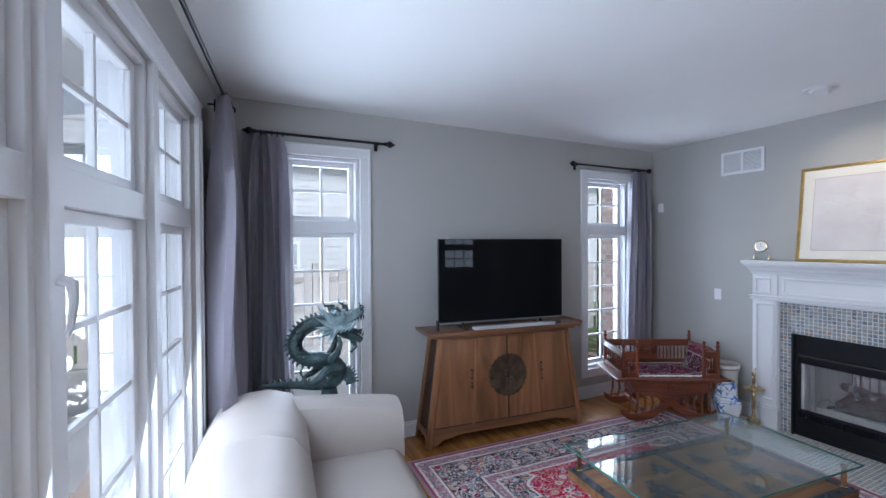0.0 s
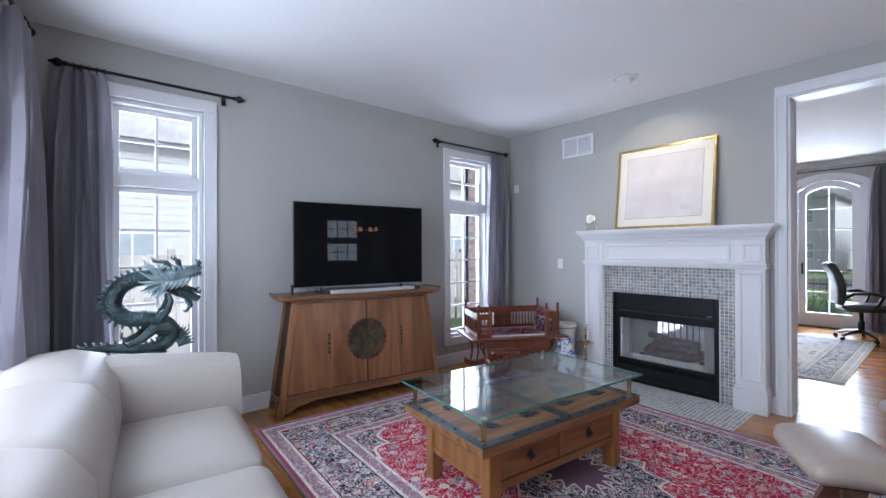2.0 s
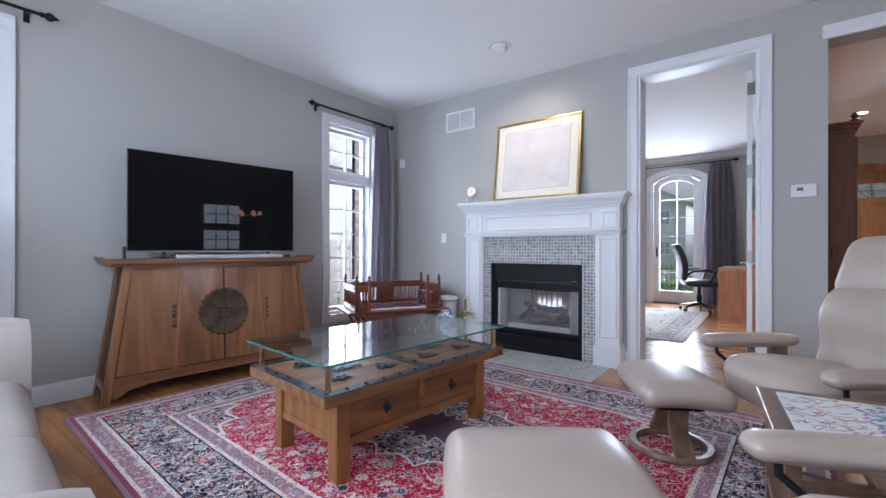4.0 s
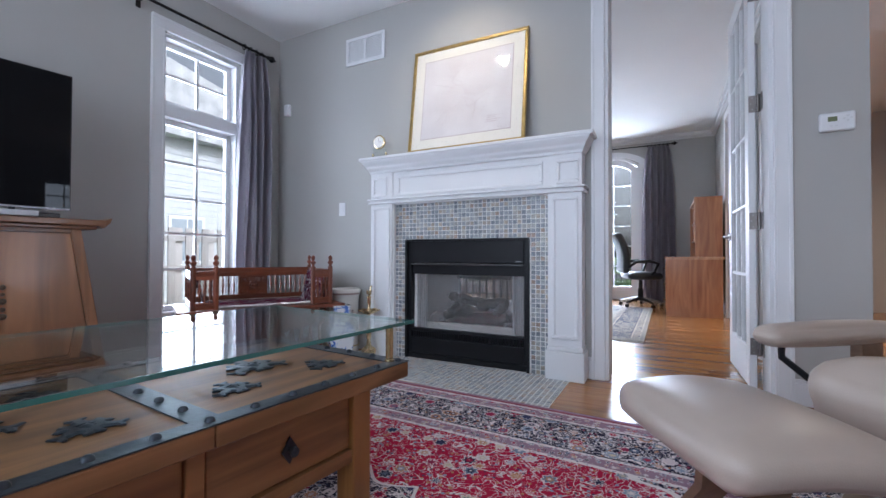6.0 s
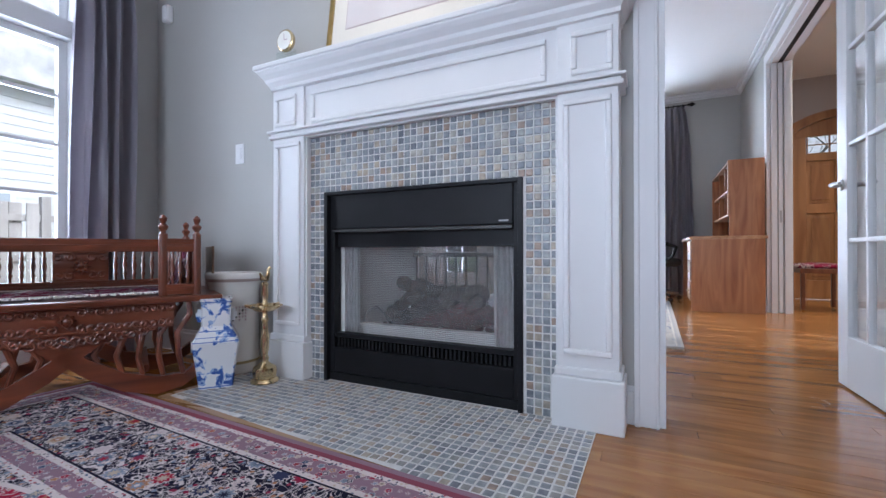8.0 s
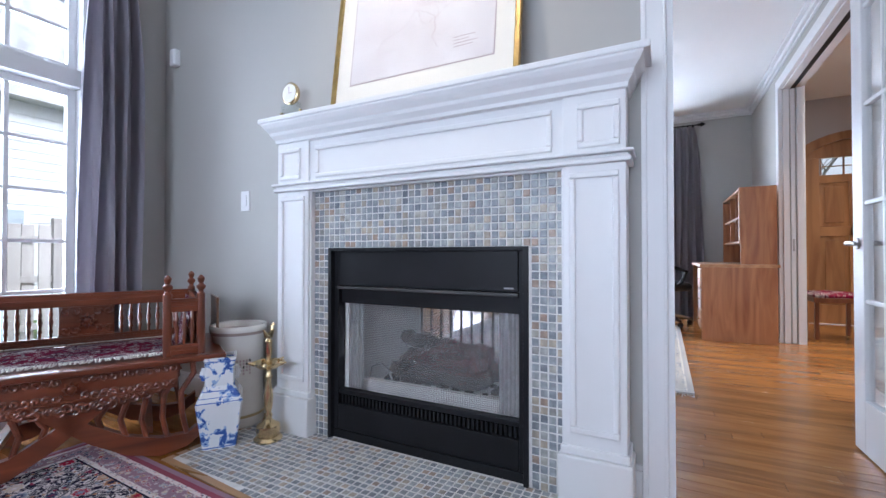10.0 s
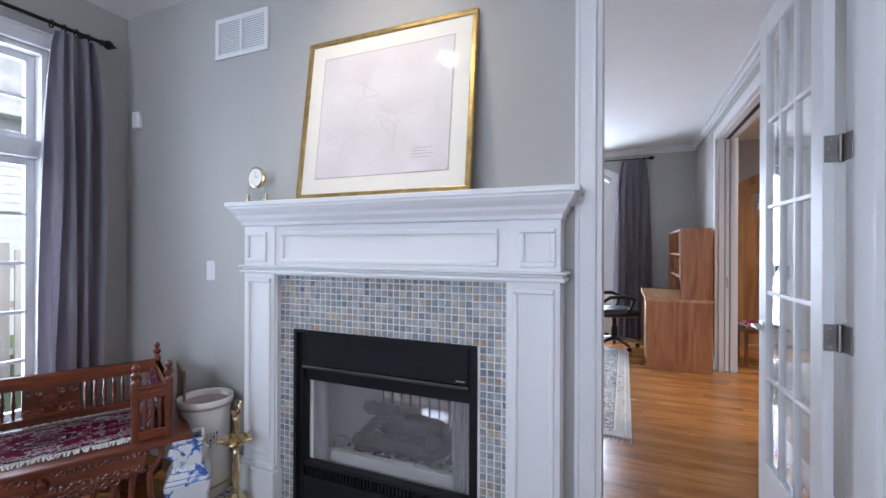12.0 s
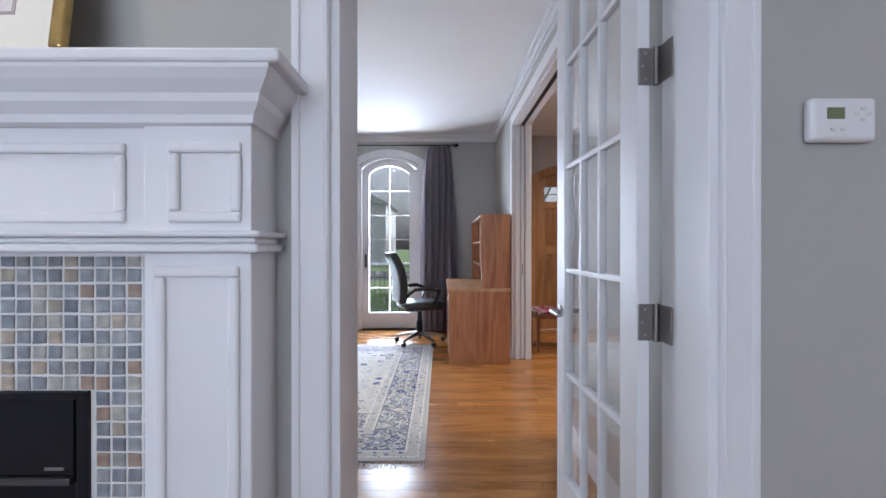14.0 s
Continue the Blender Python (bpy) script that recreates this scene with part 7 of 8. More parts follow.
M_OAK = wood("oak_veneer", (0.22, 0.075, 0.025), (0.40, 0.17, 0.065), 0.38, axis="Z", ring=11, coat=0.2)
M_OAKX = wood("oak_veneer_flat", (0.30, 0.14, 0.06), (0.48, 0.27, 0.13), 0.38, axis="X", ring=11, coat=0.2)
dk = thing("oak_desk", pose(8.27, 0, 0), "oak veneered desk standing against the study wall", "desk")
part("side_panel", B((0, 0.03, 0.10, 0.74, 0.0, 0.755), bevel=0.002), M_OAK, dk)
part("side_panel", B((1.42, 1.45, 0.10, 0.74, 0.0, 0.755), bevel=0.002), M_OAK, dk)
part("desktop", B((-0.005, 1.455, 0.08, 0.755, 0.755, 0.787), bevel=0.004), M_OAKX, dk)
part("modesty_panel", B((0.03, 1.42, 0.11, 0.13, 0.2, 0.755)), M_OAK, dk)
for j in range(3):
    dr = part("drawer", B((0.035, 0.43, 0.30, 0.75, 0.10 + j * 0.215, 0.305 + j * 0.215), bevel=0.004), M_OAKX, dk)
    part("pull", B((0.18, 0.28, 0.75, 0.77, 0.19 + j * 0.215, 0.205 + j * 0.215), bevel=0.003), M_BRASS, dr)
ht = thing("desk_hutch", pose(8.285, 0, 0.788), "open oak hutch with shelves on the desk", "shelf unit")
part("side_panel", B((0, 0.022, 0.10, 0.40, 0, 0.78), bevel=0.002), M_OAK, ht)
part("side_panel", B((1.40, 1.422, 0.10, 0.40, 0, 0.78), bevel=0.002), M_OAK, ht)
part("back_panel", B((0.022, 1.40, 0.10, 0.108, 0.0, 0.76)), M_OAK, ht)
part("top_panel", B((0.022, 1.40, 0.108, 0.40, 0.758, 0.78)), M_OAKX, ht)
for z in (0.22, 0.48):
    part("shelf", B((0.022, 1.40, 0.108, 0.38, z, z + 0.02)), M_OAKX, ht)
for x in (0.45, 0.9):
    part("divider", B((x, x + 0.02, 0.108, 0.38, 0.24, 0.758)), M_OAK, ht)
part("face_edge", B((-0.002, 0.03, 0.40, 0.412, 0.20, 0.78), bevel=0.002), M_OAKX, ht)

oc = thing("office_chair", pose(9.25, 1.10, 0, 0, 0, 200), "black leather swivel office chair on castors", "chair")
M_BLEATH = mat("black_leather", (0.02, 0.021, 0.023), 0.38, vary=0.15, bump=0.2, bump_scale=150)
part("seat", cushion(bmesh.new(), -0.25, 0.25, -0.24, 0.26, 0.44, 0.54, 0.045, 0.02, 10), M_BLEATH, oc, smooth=True)
bm = cushion(bmesh.new(), -0.24, 0.24, -0.05, 0.05, 0.0, 0.64, 0.045, 0.0, 10)
for v in bm.verts:
    v.co.x *= 1 - 0.25 * (v.co.z / 0.64) ** 2
    v.co.y += 0.06 * math.sin(v.co.z * 5)
bk = part("backrest", bm, M_BLEATH, oc, smooth=True)
bk.matrix_basis = Matrix.Translation((0, -0.27, 0.53)) @ rot(10, "X")
for s in (-1, 1):
    part("armrest", tube([(s * 0.27, -0.26, 0.62), (s * 0.29, -0.15, 0.71), (s * 0.29, 0.05, 0.72), (s * 0.28, 0.17, 0.68), (s * 0.26, 0.12, 0.55), (s * 0.22, 0.05, 0.47)], [0.018, 0.024, 0.026, 0.022, 0.018, 0.018], 8), M_BLACK, oc, smooth=True)
part("gas_column", lathe([(0.04, 0.10), (0.04, 0.28), (0.028, 0.29), (0.028, 0.44)], 14), M_BLACK, oc, smooth=True)
for k in range(5):
    a = 2 * math.pi * k / 5 + 0.3
    leg = part("base_leg", tube([(0.03 * math.cos(a), 0.03 * math.sin(a), 0.13), (0.18 * math.cos(a), 0.18 * math.sin(a), 0.11), (0.31 * math.cos(a), 0.31 * math.sin(a), 0.075)], [0.028, 0.022, 0.016], 8), M_STEEL if k % 2 else M_BLACK, oc, smooth=True)
    part("castor", lathe([(0.026, -0.02), (0.03, -0.01), (0.03, 0.01), (0.026, 0.02)], 14, m=Matrix.Translation((0.31 * math.cos(a), 0.31 * math.sin(a), 0.031)) @ rot(math.degrees(a) + 90) @ rot(90, "Y")), M_BLACK, leg, smooth=True)

# pocket door opening between study and hall
pk = thing("pocket_door_trim", None, "white pocket door casing with steel track", "trim", kind="structure")
for y0, y1 in ((SY0, SY0 + 0.035), (SY0 - 0.182, SY0 - 0.16)):
    part("side_casing", B((PX1, PX1 + 0.1, y0, y1, 0, 2.56), bevel=0.004), M_TRIM, pk)
    part("side_casing", B((6.40, 6.50, y0, y1, 0, 2.56), bevel=0.004), M_TRIM, pk)
    part("head_casing", B((6.40, PX1 + 0.1, y0, y1, 2.56, 2.66), bevel=0.004), M_TRIM, pk)
part("split_jamb", B((PX1 - 0.025, PX1 + 0.002, SY0 - 0.16, SY0 - 0.11, 0, 2.56), (PX1 - 0.025, PX1 + 0.002, SY0 - 0.05, SY0, 0, 2.56), (6.498, 6.52, SY0 - 0.16, SY0, 0, 2.56), bevel=0.002), M_TRIM, pk)
part("door_edge", B((PX1 - 0.015, PX1 + 0.002, SY0 - 0.097, SY0 - 0.063, 0.01, 2.54), bevel=0.002), M_TRIM, pk)
part("edge_pull", B((PX1 - 0.017, PX1 - 0.014, SY0 - 0.088, SY0 - 0.072, 0.92, 1.04)), M_NICKEL, pk)
part("track", B((6.52, PX1 - 0.025, SY0 - 0.10, SY0 - 0.06, 2.545, 2.565)), M_BLACK, pk)
part("head_jamb", B((6.52, PX1 - 0.025, SY0 - 0.16, SY0 - 0.10, 2.545, 2.561), (6.52, PX1 - 0.025, SY0 - 0.06, SY0, 2.545, 2.561)), M_TRIM, pk)
for nm, b in (("baseboard_study_1", (PX1 + 0.1, SX, SY0, SY0 + 0.016)), ("baseboard_study_2", (FX + 0.21, 6.40, SY0, SY0 + 0.016)), ("baseboard_study_3", (SX - 0.016, SX, SY0 + 0.02, 1.06)), ("baseboard_hall_1", (FX + 0.21, 6.40, SY0 - 0.176, SY0 - 0.16)), ("baseboard_hall_2", (PX1 + 0.1, SX, SY0 - 0.176, SY0 - 0.16))):
    solid(nm, B((*b, 0, 0.13), bevel=0.003), M_TRIM, "white painted baseboard", "baseboard")

# ---------- hall ----------
M_KNOT = wood("knotty_alder", (0.20, 0.085, 0.03), (0.36, 0.175, 0.065), 0.38, axis="Z", ring=6, coat=0.2)
ed = thing("door_3", EW, "arched knotty alder front door with small lights", "door", kind="structure")
x0, x1, tp = -1.62, -0.46, 2.44
bm = prism([(x1, 0.0)] + arch(x0, x1, tp, 0.2) + [(x0, 0.0)] + [(x0 + 0.1, 0.0)] + arch(x0 + 0.1, x1 - 0.1, tp - 0.1, 0.17)[::-1] + [(x1 - 0.1, 0.0)], 0.14, m=Matrix.Translation((0, 0.0, 0)))
bmesh.ops.recalc_face_normals(bm, faces=bm.faces[:])
part("door_frame", bm, M_KNOT, ed)
xa, xb = x0 + 0.1, x1 - 0.1
bm = B((xa, xa + 0.13, 0.05, 0.095, 0.01, 2.12), (xb - 0.13, xb, 0.05, 0.095, 0.01, 2.12), (xa + 0.13, xb - 0.13, 0.05, 0.095, 0.01, 0.25), (xa + 0.13, xb - 0.13, 0.05, 0.095, 1.12, 1.24), (xa + 0.13, xb - 0.13, 0.05, 0.095, 1.80, 1.90), ((xa + xb) / 2 - 0.06, (xa + xb) / 2 + 0.06, 0.05, 0.095, 0.25, 1.80), bevel=0.003)
leafd = part("leaf", bm, M_KNOT, ed)
hb = [(xb, 2.12)] + arch(xa, xb, tp - 0.1, 0.17) + [(xa, 2.12)]
bm = prism(hb, 0.045, m=Matrix.Translation((0, 0.05, 0)))
bmesh.ops.recalc_face_normals(bm, faces=bm.faces[:])
part("arched_head", bm, M_KNOT, leafd)
for a, b in ((xa + 0.13, (xa + xb) / 2 - 0.06), ((xa + xb) / 2 + 0.06, xb - 0.13)):
    for z0, z1 in ((0.25, 1.12), (1.24, 1.80)):
        part("raised_panel", B((a, b, 0.066, 0.08, z0, z1), (a + 0.05, b - 0.05, 0.056, 0.082, z0 + 0.05, z1 - 0.05), bevel=0.008), M_KNOT, leafd)
for k in range(3):
    a = xa + 0.14 + k * (xb - xa - 0.28) / 3
    for z0, z1 in ((1.905, 2.005), (2.015, 2.115)):
        p = part("pane", B((a, a + (xb - xa - 0.28) / 3 - 0.012, 0.07, 0.075, z0, z1)), M_GLASS, leafd)
        p.visible_shadow = False
part("glazing_bar", B(*[(xa + 0.128 + k * (xb - xa - 0.28) / 3, xa + 0.14 + k * (xb - xa - 0.28) / 3, 0.055, 0.09, 1.9, 2.12) for k in range(4)], (xa + 0.13, xb - 0.13, 0.056, 0.089, 2.005, 2.015)), M_KNOT, leafd)

M_MAHOG = wood("mahogany", (0.085, 0.028, 0.014), (0.18, 0.065, 0.03), 0.3, axis="Z", ring=8, coat=0.3)
ar = thing("tall_armoire", pose(5.80, -0.455, 0), "tall dark mahogany cabinet with carved cornice", "cabinet")
part("body", B((0, 0.62, 0.0, 0.26, 0.08, 2.10), bevel=0.004), M_MAHOG, ar)
part("plinth", B((-0.02, 0.64, -0.015, 0.26, 0, 0.08), bevel=0.004), M_MAHOG, ar)
part("cornice", B((-0.02, 0.64, -0.02, 0.26, 2.10, 2.13), (-0.04, 0.66, -0.035, 0.26, 2.13, 2.16), (-0.055, 0.675, -0.05, 0.26, 2.16, 2.185), bevel=0.006), M_MAHOG, ar)
part("finial", lathe([(0.03, 2.185), (0.035, 2.20), (0.018, 2.215), (0.03, 2.24), (0.012, 2.265), (0, 2.27)], 12, m=Matrix.Translation((0.0, 0.0, 0))), M_MAHOG, ar, smooth=True)
for a in (0.02, 0.315):
    d_ = part("door", B((a, a + 0.285, -0.022, -0.001, 0.12, 2.06), bevel=0.004), M_MAHOG, ar)
    part("door_panel", B((a + 0.05, a + 0.235, -0.028, -0.02, 0.2, 0.9), (a + 0.05, a + 0.235, -0.028, -0.02, 1.0, 1.96), bevel=0.004), M_MAHOG, d_)
    part("knob", lathe([(0.006, 0), (0.012, 0.012), (0, 0.02)], 10, m=Matrix.Translation((a + (0.26 if a < 0.3 else 0.025), -0.022, 1.05)) @ rot(90, "X")), M_BRASS, d_)
part("side_panel", B((-0.006, 0.0, 0.05, 0.21, 0.2, 1.0), (-0.006, 0.0, 0.05, 0.21, 1.1, 2.0), bevel=0.002), M_MAHOG, ar)

bs_ = thing("hall_bench", pose(8.9, -0.48, 0), "small dark wooden bench with striped woven seat", "bench")
for x in (-0.22, 0.18):
    for y in (-0.19, 0.17):
        lg_ = part("leg", B((x, x + 0.035, y, y + 0.035, 0.02, 0.42), bevel=0.004), M_MAHOG, bs_)
        part("brass_foot", B((x + 0.004, x + 0.031, y + 0.004, y + 0.031, 0, 0.022), bevel=0.003), M_BRASS, lg_)
part("seat_frame", B((-0.23, 0.225, -0.2, 0.215, 0.40, 0.45), bevel=0.004), M_MAHOG, bs_)
part("woven_seat", cushion(bmesh.new(), -0.22, 0.215, -0.19, 0.205, 0.445, 0.49, 0.02, 0.02, 8), M_KILIM, bs_, smooth=True)

rug("hall_rug", pose(7.35, -3.4, 0), 1.0, 1.45, persian("persian_wool_wine", 1.0, 1.45, (0.12, 0.006, 0.025), (0.03, 0.012, 0.03), (0.32, 0.22, 0.22), ACC, (0.16, 0.06, 0.08), (0.12, 0.01, 0.03), s=2.0), "wine red Persian rug on the dining room floor")
# dining room wall
wn_ = thing("wainscot", None, "white panelled wainscot below a chair rail", "wainscot", kind="structure")
part("backing", B((8.405, 8.42, -6.0, -2.5, 0, 0.93)), M_TRIM, wn_)
part("chair_rail", B((8.375, 8.42, -6.0, -2.5, 0.93, 0.96), (8.39, 8.42, -6.0, -2.5, 0.90, 0.93), bevel=0.006), M_TRIM, wn_)
part("skirting", B((8.385, 8.42, -6.0, -2.5, 0, 0.14), bevel=0.005), M_TRIM, wn_)
for k in range(5):
    a = -3.12 - 0.68 * k
    bm = bmesh.new()
    panel_mould(bm, a - 0.58, a, 0.22, 0.84, 8.405, 0.02, 0.012)
    part("wainscot_panel", bm, M_TRIM, wn_)
vt2 = thing("wall_vent", Matrix.Translation((8.42, -2.72, 2.36)), "white painted return air grille", "vent")
part("frame", B((-0.012, 0, -0.55, 0, 0, 0.03), (-0.012, 0, -0.55, 0, 0.17, 0.2), *[(-0.012, 0, -0.55 + k * 0.104, -0.52 + k * 0.104, 0.03, 0.17) for k in range(6)], bevel=0.002), M_TRIM, vt2)
# same grey as painted shade behind the grille bars
part("backing", B((-0.004, -0.001, -0.54, -0.01, 0.03, 0.17)), bpy.data.materials["vent_shadow_grey"], vt2)
for z, seed in ((1.55, 1), (1.22, 2)):
    sp_ = thing("small_picture", Matrix.Translation((8.418, -3.10, z)), "small gilt framed townscape picture", "picture", "small townscapes")
    part("frame", B((-0.02, 0, -0.2, 0.2, 0, 0.03), (-0.02, 0, -0.2, 0.2, 0.24, 0.27), (-0.02, 0, -0.2, -0.17, 0.03, 0.24), (-0.02, 0, 0.17, 0.2, 0.03, 0.24), bevel=0.004), M_GOLD, sp_)
    part("mount", B((-0.008, -0.002, -0.17, 0.17, 0.03, 0.24)), mat("red_mount", (0.20, 0.06, 0.05), 0.7), sp_)
    part("view", B((-0.011, -0.008, -0.13, 0.13, 0.065, 0.205)), mat("townscape_%d" % seed, (0.45, 0.42, 0.36), 0.7, vary=0.5, scale=9, second=(0.62, 0.66, 0.70)), sp_)
lp = thing("landscape_painting", Matrix.Translation((8.418, -3.78, 1.12)), "black framed painting of blue sky and orange field", "painting")
part("frame", B((-0.04, 0, -0.45, 0.35, 0, 0.03), (-0.04, 0, -0.45, 0.35, 0.62, 0.65), (-0.04, 0, -0.45, -0.42, 0.03, 0.62), (-0.04, 0, 0.32, 0.35, 0.03, 0.62), bevel=0.003), M_BLACK, lp)
for z0, z1, c in ((0.03, 0.22, (0.22, 0.10, 0.03)), (0.22, 0.36, (0.42, 0.36, 0.10)), (0.36, 0.47, (0.55, 0.16, 0.04)), (0.47, 0.52, (0.10, 0.30, 0.24)), (0.52, 0.62, (0.03, 0.09, 0.26))):
    part("paint_band", B((-0.012, -0.002, -0.42, 0.32, z0, z1)), mat("paint_%d" % (z0 * 100), c, 0.6, vary=0.4, scale=12, bump=0.4), lp)
ss = thing("saddle_stool", pose(8.05, -2.92, 0, 0, 0, 90), "carved brown camel saddle stool by the wainscot", "stool")
part("saddle", cushion(bmesh.new(), -0.30, 0.30, -0.14, 0.14, 0.30, 0.36, 0.03, 0.03, 8), M_WALNUT, ss, smooth=True)
part("cushion", cushion(bmesh.new(), -0.2, 0.2, -0.13, 0.13, 0.375, 0.44, 0.03, 0.02, 8), mat("brown_hide", (0.22, 0.10, 0.05), 0.5), ss, smooth=True)
for s in (-1, 1):
    part("handle_ring", tube([(s * 0.24 + 0.0, 0.05 * math.cos(a), 0.43 + 0.05 * math.sin(a)) for a in [k * math.pi / 8 for k in range(17)]], 0.014, 7), M_WALNUT, ss, smooth=True)
    for y in (-0.12, 0.12):
        part("leg", tube([(s * 0.18, y * 0.7, 0.32), (s * 0.27, y, 0.0)], 0.022, 8), M_WALNUT if y > 0 else M_OAKX, ss, smooth=True)

# ---------- outdoors ----------
M_LAWN = mat("spring_lawn", (0.11, 0.16, 0.06), 0.95, vary=0.4, scale=0.8, bump=0.5, bump_scale=60)
solid("ground", B((-400, 400, -400, 400, -0.6, -0.45)), M_LAWN, "short spring lawn round the house", "ground")
solid("patio_pavement", B((-14, 4.9, TY + 0.24, 8.6, -0.45, -0.12), (-9, -0.9, -6, TY + 0.24, -0.45, -0.12)), mat("pale_concrete", (0.45, 0.44, 0.42), 0.9, vary=0.15, scale=2, bump=0.3), "pale concrete patio outside the windows", "pavement")
M_FENCE = mat("weathered_cedar", (0.44, 0.41, 0.385), 0.9, vary=0.2, scale=4, bump=0.4, bump_scale=50, island=0.2, stretch=(1, 1, 0.2))


def fence(m, n_, label):
    t = thing("board_fence", m, label, "fence")
    bm = B((0, 0.135, -0.012, 0.012, 0, 1.75), bevel=0.004, seg=1)
    first = part("board", bm, M_FENCE, t)
    first.matrix_basis = Matrix.Translation((0, -0.03, 0))
    for k in range(1, n_):
        same_part("board", first.data, t, Matrix.Translation((k * 0.16, -0.03 if k % 2 else 0.03, 0)))
    for z in (0.3, 0.95, 1.5):
        part("rail", B((0, n_ * 0.16, -0.018, 0.018, z, z + 0.09)), M_FENCE, t)
    for k in range(0, n_, 14):
        part("post", B((k * 0.16, k * 0.16 + 0.1, -0.05, 0.05, 0, 1.85)), M_FENCE, t)
    return t


fence(Matrix.Translation((-12, 8.8, -0.45)), 175, "weathered shadow-board cedar fence behind the patio")
fence(Matrix.Translation((-6.5, -8, -0.45)) @ rot(90), 105, "weathered shadow-board cedar fence behind the patio")
M_SIDING = mat("white_siding", (0.55, 0.56, 0.57), 0.6, vary=0.05, bump=0.1)
M_ROOF = mat("grey_shingle", (0.46, 0.46, 0.47), 0.9, vary=0.25, scale=3, bump=0.5)
M_DARKPANE = mat("house_window_pane", (0.34, 0.38, 0.42), 0.1)


def house(m, w, d, h, roof, label, storeys=1, siding=M_SIDING):
    t = thing("neighbour_house", m, label, "house")
    wl = B((0, w, 0, d, 0, h))
    wall = part("wall", wl, siding, t)
    bm = bmesh.new()
    for k in range(int(h / 0.18)):
        box(bm, -0.02, w + 0.02, -0.02, 0, k * 0.18, k * 0.18 + 0.165)
    part("lap_boards", bm, siding, wall)
    part("roof", prism([(-0.4, h), (w + 0.4, h), (w / 2, h + roof)], d + 0.8, m=Matrix.Translation((0, -0.4, 0))) if roof else B((-0.4, w + 0.4, -0.4, d + 0.4, h, h + 0.2)), M_ROOF, t)
    for s in range(storeys):
        for k in range(int(w / 2.6)):
            x = 1.0 + k * 2.6
            wn2 = part("window", B((x, x + 1.0, -0.05, 0, 1.0 + s * 2.8, 2.3 + s * 2.8), bevel=0.01, seg=1), M_TRIM, t)
            for i in range(2):
                for j in range(2):
                    part("pane", B((x + 0.08 + i * 0.44, x + 0.48 + i * 0.44, -0.06, -0.05, 1.08 + s * 2.8 + j * 0.6, 1.62 + s * 2.8 + j * 0.6)), M_DARKPANE, wn2)
    return t


house(Matrix.Translation((-5.5, 12.5, -0.45)), 23, 9, 4.4, 2.4, "white sided neighbour house behind the fence")
house(Matrix.Translation((-18, -2, -0.45)) @ rot(-90) @ Matrix.Translation((-9, 0, 0)), 14, 8, 3.4, 2.4, "white sided garage beyond the side fence")
for y in (-9, 6):
    house(Matrix.Translation((44, y + 11, -0.45)) @ rot(-90), 11, 9, 5.8, 3.0, "two storey white house across the street", 2)
solid("road", B((26, 34, -80, 80, -0.45, -0.43)), mat("asphalt", (0.055, 0.055, 0.06), 0.9, vary=0.2, scale=3), "asphalt street in front of the house", "road")
solid("front_path", B((SX + 0.2, 22, -1.6, -0.5, -0.45, -0.08), (SX + 0.2, 12.2, -2, 6.5, -0.45, -0.06)), bpy.data.materials["pale_concrete"], "pale concrete front terrace and path", "pavement")
fnc = thing("iron_railing", Matrix.Translation((13.2, -3, -0.45)), "black iron garden railing before the lawn", "railing")
b0 = part("bar", B((-0.006, 0.006, -0.006, 0.006, 0, 1.15)), M_BLACK, fnc)
for k in range(1, 90):
    same_part("bar", b0.data, fnc, Matrix.Translation((0, k * 0.11, 0)))
part("rail", B((-0.012, 0.012, 0, 9.9, 0.12, 0.15), (-0.012, 0.012, 0, 9.9, 1.0, 1.03)), M_BLACK, fnc)
M_BARK = mat("grey_bark", (0.24, 0.21, 0.19), 0.95, vary=0.35, scale=5, bump=0.8, bump_scale=25)
M_BUD = mat("spring_buds", (0.22, 0.26, 0.10), 0.8, vary=0.3)


def tree(m, h, seed, label, leafy=0.5):
    """A bare spring tree with forking limbs and sparse buds."""
    t = thing("tree", m, label, "tree", "spring trees")
    r = random.Random(seed)
    bm, lv = bmesh.new(), bmesh.new()

    def limb(p, d, ln, rad, depth):
        pts, q = [p], p
        dd = d.normalized()
        for k in range(4):
            dd = (dd + Vector((r.uniform(-0.18, 0.18), r.uniform(-0.18, 0.18), r.uniform(-0.05, 0.15)))).normalized()
            q = q + dd * ln / 4
            pts.append(q)
        tube(pts, [rad * (1 - 0.11 * k) for k in range(5)], 7 if depth < 2 else 4, bm)
        if depth < 4:
            for k in range(3 if depth else 5):
                u = pts[2 + k % 3]
                a = r.uniform(0, 6.28)
                limb(u, (dd * 0.7 + Vector((math.cos(a), math.sin(a), r.uniform(0.1, 0.6)))), ln * r.uniform(0.5, 0.72), rad * 0.52, depth + 1)
        elif r.random() < leafy:
            for k in range(4):
                c = q + Vector((r.uniform(-0.25, 0.25), r.uniform(-0.25, 0.25), r.uniform(-0.2, 0.2)))
                s = 0.05
                lv.faces.new([lv.verts.new(c + Vector((r.uniform(-s, s), r.uniform(-s, s), r.uniform(-s, s)))) for _ in range(3)])
    limb(Vector((0, 0, 0)), Vector((0, 0, 1)), h * 0.45, h * 0.016, 0)
    part("trunk", bm, M_BARK, t, smooth=True)
    part("crown", lv, M_BUD, t)
    return t


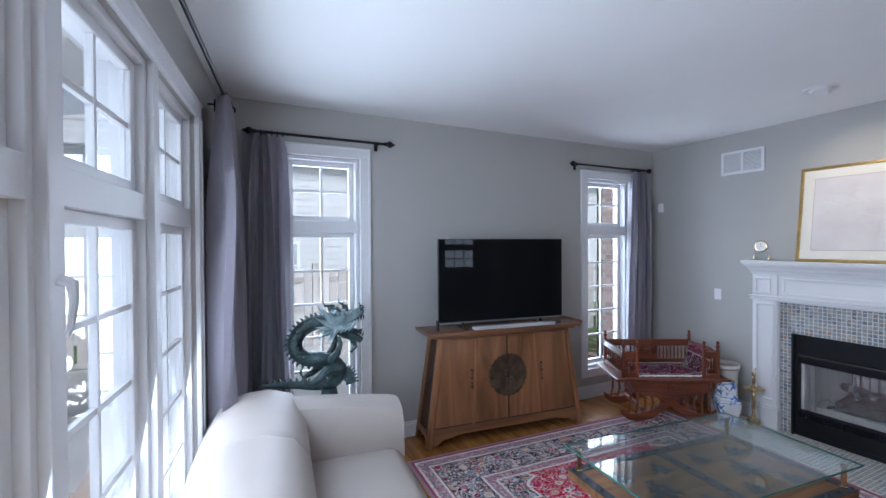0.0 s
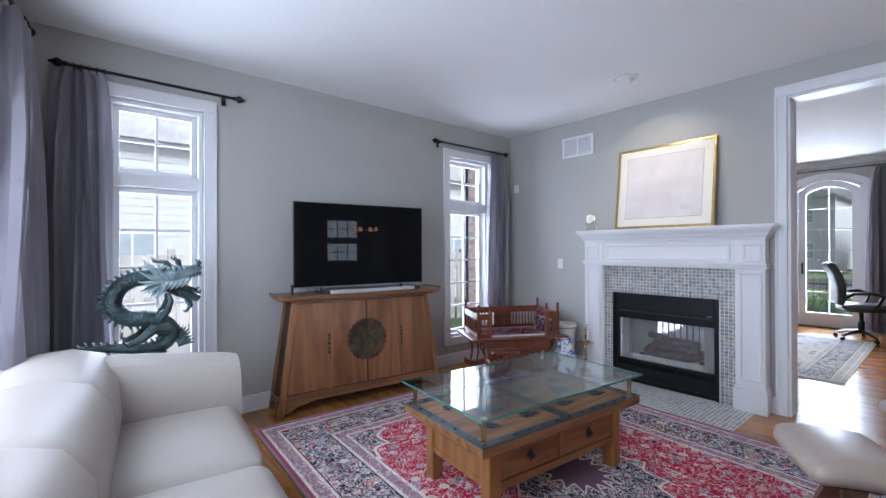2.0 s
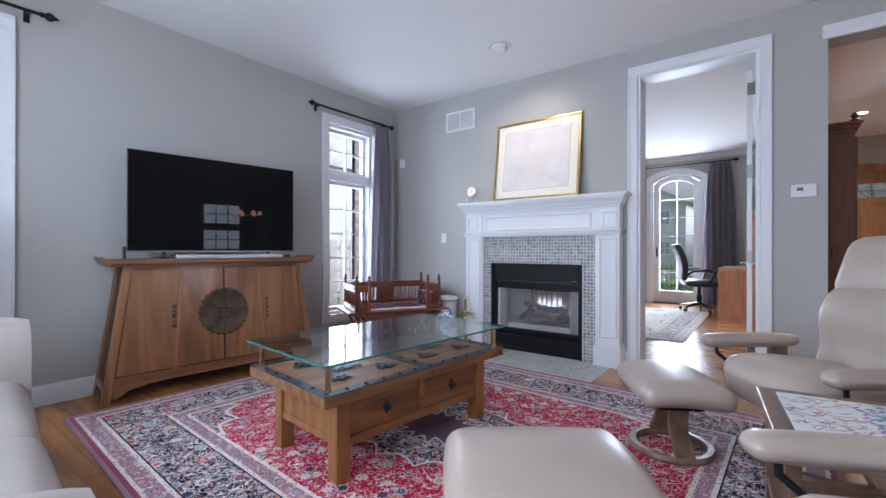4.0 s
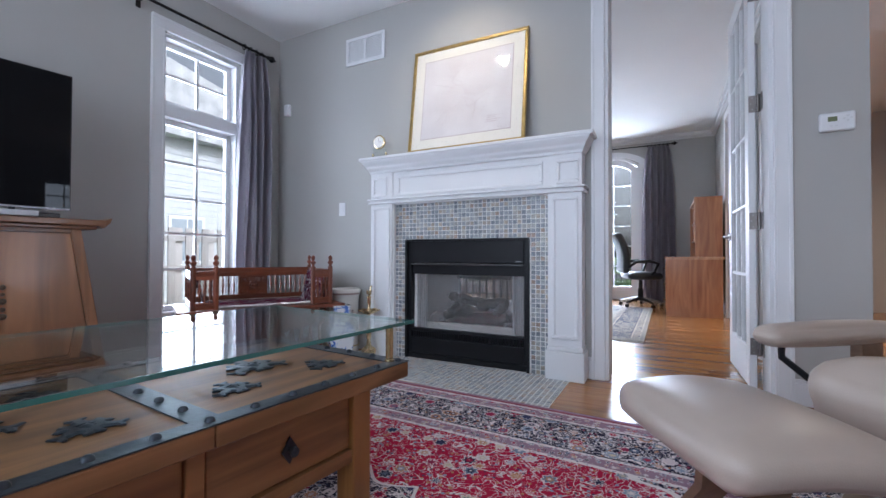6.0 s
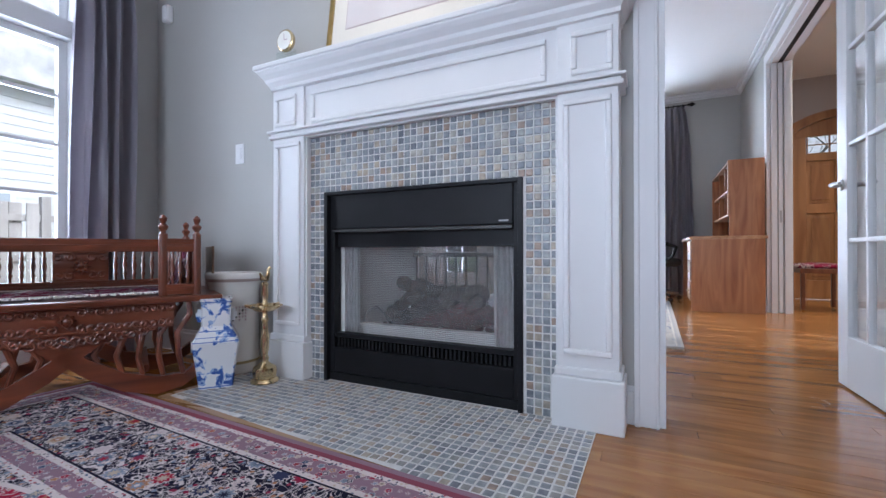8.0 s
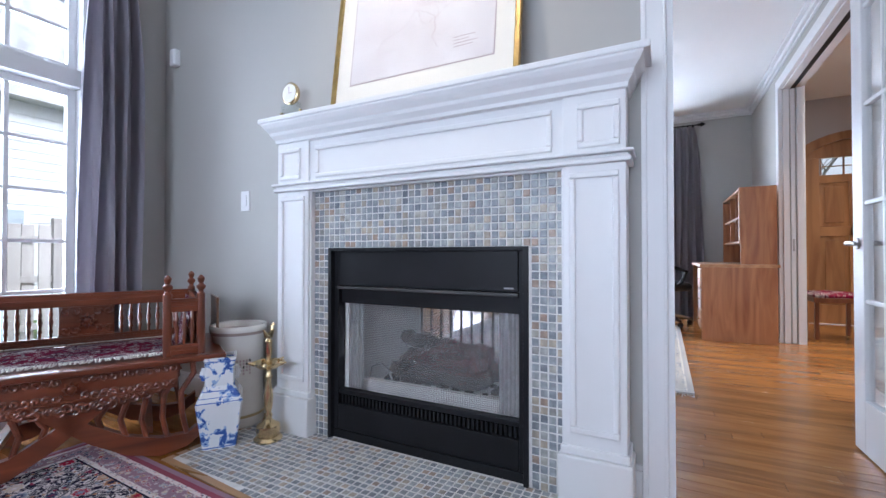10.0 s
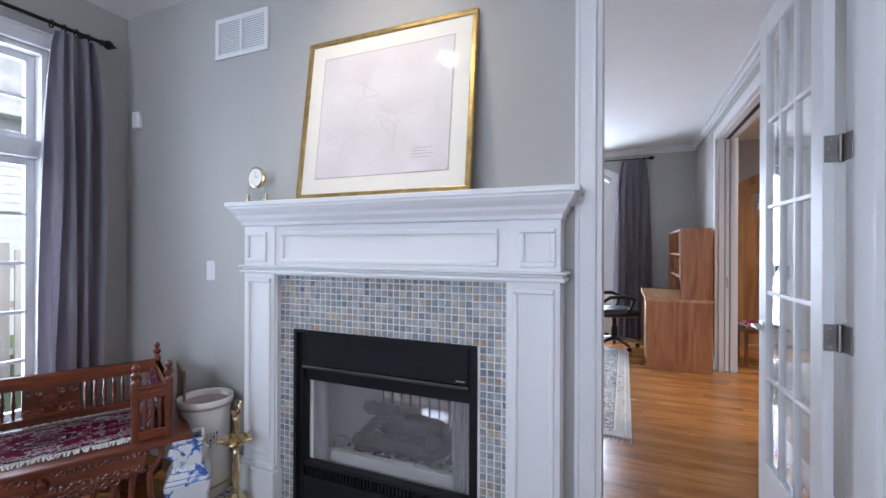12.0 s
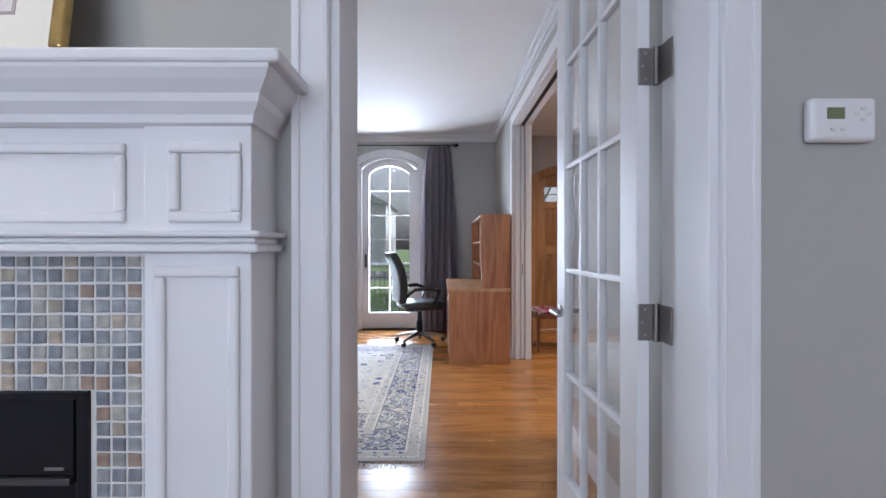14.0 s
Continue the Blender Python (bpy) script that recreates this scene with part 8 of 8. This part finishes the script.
tree(Matrix.Translation((3.5, 23.0, -0.45)), 15, 1, "bare spring tree behind the neighbour house")
tree(Matrix.Translation((13.5, 23.5, -0.45)), 15, 5, "bare spring tree behind the fence")
tree(Matrix.Translation((-9, 10, -0.45)), 9, 2, "budding spring tree by the fence", 0.9)
tree(Matrix.Translation((-10, 3, -0.45)), 9, 7, "budding spring tree by the fence", 0.9)
tree(Matrix.Translation((24, 6.5, -0.45)), 10, 3, "bare spring tree on the front lawn")
tree(Matrix.Translation((37, -6, -0.45)), 12, 4, "bare spring tree across the street")
hd_ = thing("box_hedge", Matrix.Translation((14.2, -2.5, -0.45)), "clipped green hedge behind the railing", "hedge")
bm = bmesh.new()
r = random.Random(9)
for k in range(1500):
    c = Vector((r.uniform(0, 0.9), r.uniform(0, 9), r.uniform(0, 0.62)))
    s = 0.07
    bm.faces.new([bm.verts.new(c + Vector((r.uniform(-s, s), r.uniform(-s, s), r.uniform(-s, s)))) for _ in range(4)][:3])
part("leaves", bm, mat("hedge_leaf", (0.06, 0.11, 0.03), 0.7, vary=0.4), hd_)
part("core", B((0.1, 0.8, 0.1, 8.9, 0, 0.55), bevel=0.05), bpy.data.materials["hedge_leaf"], hd_)

# brick returns of the house walls
bw = B((0, 0.2, -0.045, 0.045, 0, 0.057), bevel=0.003, seg=1)
me_b = bpy.data.meshes.new("brick")
bw.to_mesh(me_b)
bw.free()
me_b.materials.append(M_BRICK)
M_MORTAR = mat("brick_mortar", (0.42, 0.40, 0.37), 0.9, vary=0.1)


def brick_face(name, m, length, z1, label):
    t = thing(name, m, label, "wall", kind="structure")
    part("mortar_bed", B((0, length, 0.0, 0.04, 0, z1)), M_MORTAR, t)
    for j in range(int(z1 / 0.068)):
        for i in range(int(length / 0.21)):
            same_part("brick", me_b, t, Matrix.Translation((i * 0.21 + (0.0 if j % 2 else 0.1), 0.035, j * 0.068)))
    return t


brick_face("brick_return_1", Matrix(((0, 1, 0, FX + 0.16), (-1, 0, 0, TY + 0.98), (0, 0, 1, 0.3), (0, 0, 0, 1))), 0.72, 2.5, "red brick outer return beside the tall window")
brick_face("brick_return_2", LW @ Matrix.Translation((0.0, 0.62, 0.0)) @ rot(-90), 0.39, 2.8, "red brick outer pier beside the window bank")

# ---------- oak strip floor ----------
def strip_oak(name, by_island):
    m = wood(name, (0.25, 0.095, 0.022), (0.40, 0.18, 0.05), 0.24, axis="Y", ring=16, coat=0.15, island=0.0 if by_island else 0.16)
    n, lk = m.node_tree.nodes, m.node_tree.links.new
    if by_island:
        hs, mr, ge = n.new("ShaderNodeHueSaturation"), n.new("ShaderNodeMapRange"), n.new("ShaderNodeNewGeometry")
        mr.inputs["To Min"].default_value, mr.inputs["To Max"].default_value = 0.84, 1.16
        lk(ge.outputs["Random Per Island"], mr.inputs["Value"])
        lk(mr.outputs["Result"], hs.inputs["Value"])
        lk(n["Color Ramp"].outputs["Color"], hs.inputs["Color"])
        lk(hs.outputs["Color"], n["Principled BSDF"].inputs["Base Color"])
    return m


M_FLOOR, M_FLOORJ = strip_oak("oak_strip", False), strip_oak("oak_strip_joined", True)
fl = thing("floor", None, "honey oak strip floor with a satin polish", "floor", kind="structure")
BWID = 0.0762
rb = random.Random(21)
bmj = bmesh.new()
PL = {}
x = -1.0
while x < 10.3:
    y = -5.98 + rb.uniform(-0.8, 0)
    while y < TY + 0.05 if x < FX else y < SY1:
        ln = rb.choice((0.75, 0.9, 1.05, 1.2, 1.5))
        y0, y1 = max(y, -5.98), y + ln
        inside = hx0 - 0.03 < x + BWID and x < hx1 and y0 < hy1 + 0.03 and y1 > hy0 - 0.0
        if inside:
            for a, b in ((y0, min(y1, hy0)), (max(y0, hy0, min(hy1 + 0.03, hy0 + (x - hx0 - 0.03) / HSL)), y1)):
                if b - a > 0.03:
                    box(bmj, x + 0.0007, x + BWID - 0.0007, a, b, -0.012, 0.0)
        elif 4.0 < x < 8.4 and -0.9 < (y0 + y1) / 2 < 1.7:
            if ln not in PL:
                q = B((0.0007, BWID - 0.0007, 0.0007, ln - 0.0007, -0.012, 0.0), bevel=0.0007, seg=1)
                PL[ln] = bpy.data.meshes.new("plank")
                q.to_mesh(PL[ln])
                q.free()
                PL[ln].materials.append(M_FLOOR)
            same_part("plank", PL[ln], fl, Matrix.Translation((x, y, 0)))
        else:
            box(bmj, x + 0.0007, x + BWID - 0.0007, y0 + 0.0007, y1 - 0.0007, -0.012, 0.0)
        y += ln
    x += BWID
tagged(part("far_planks", bmj, M_FLOORJ, fl), kind="stuff")
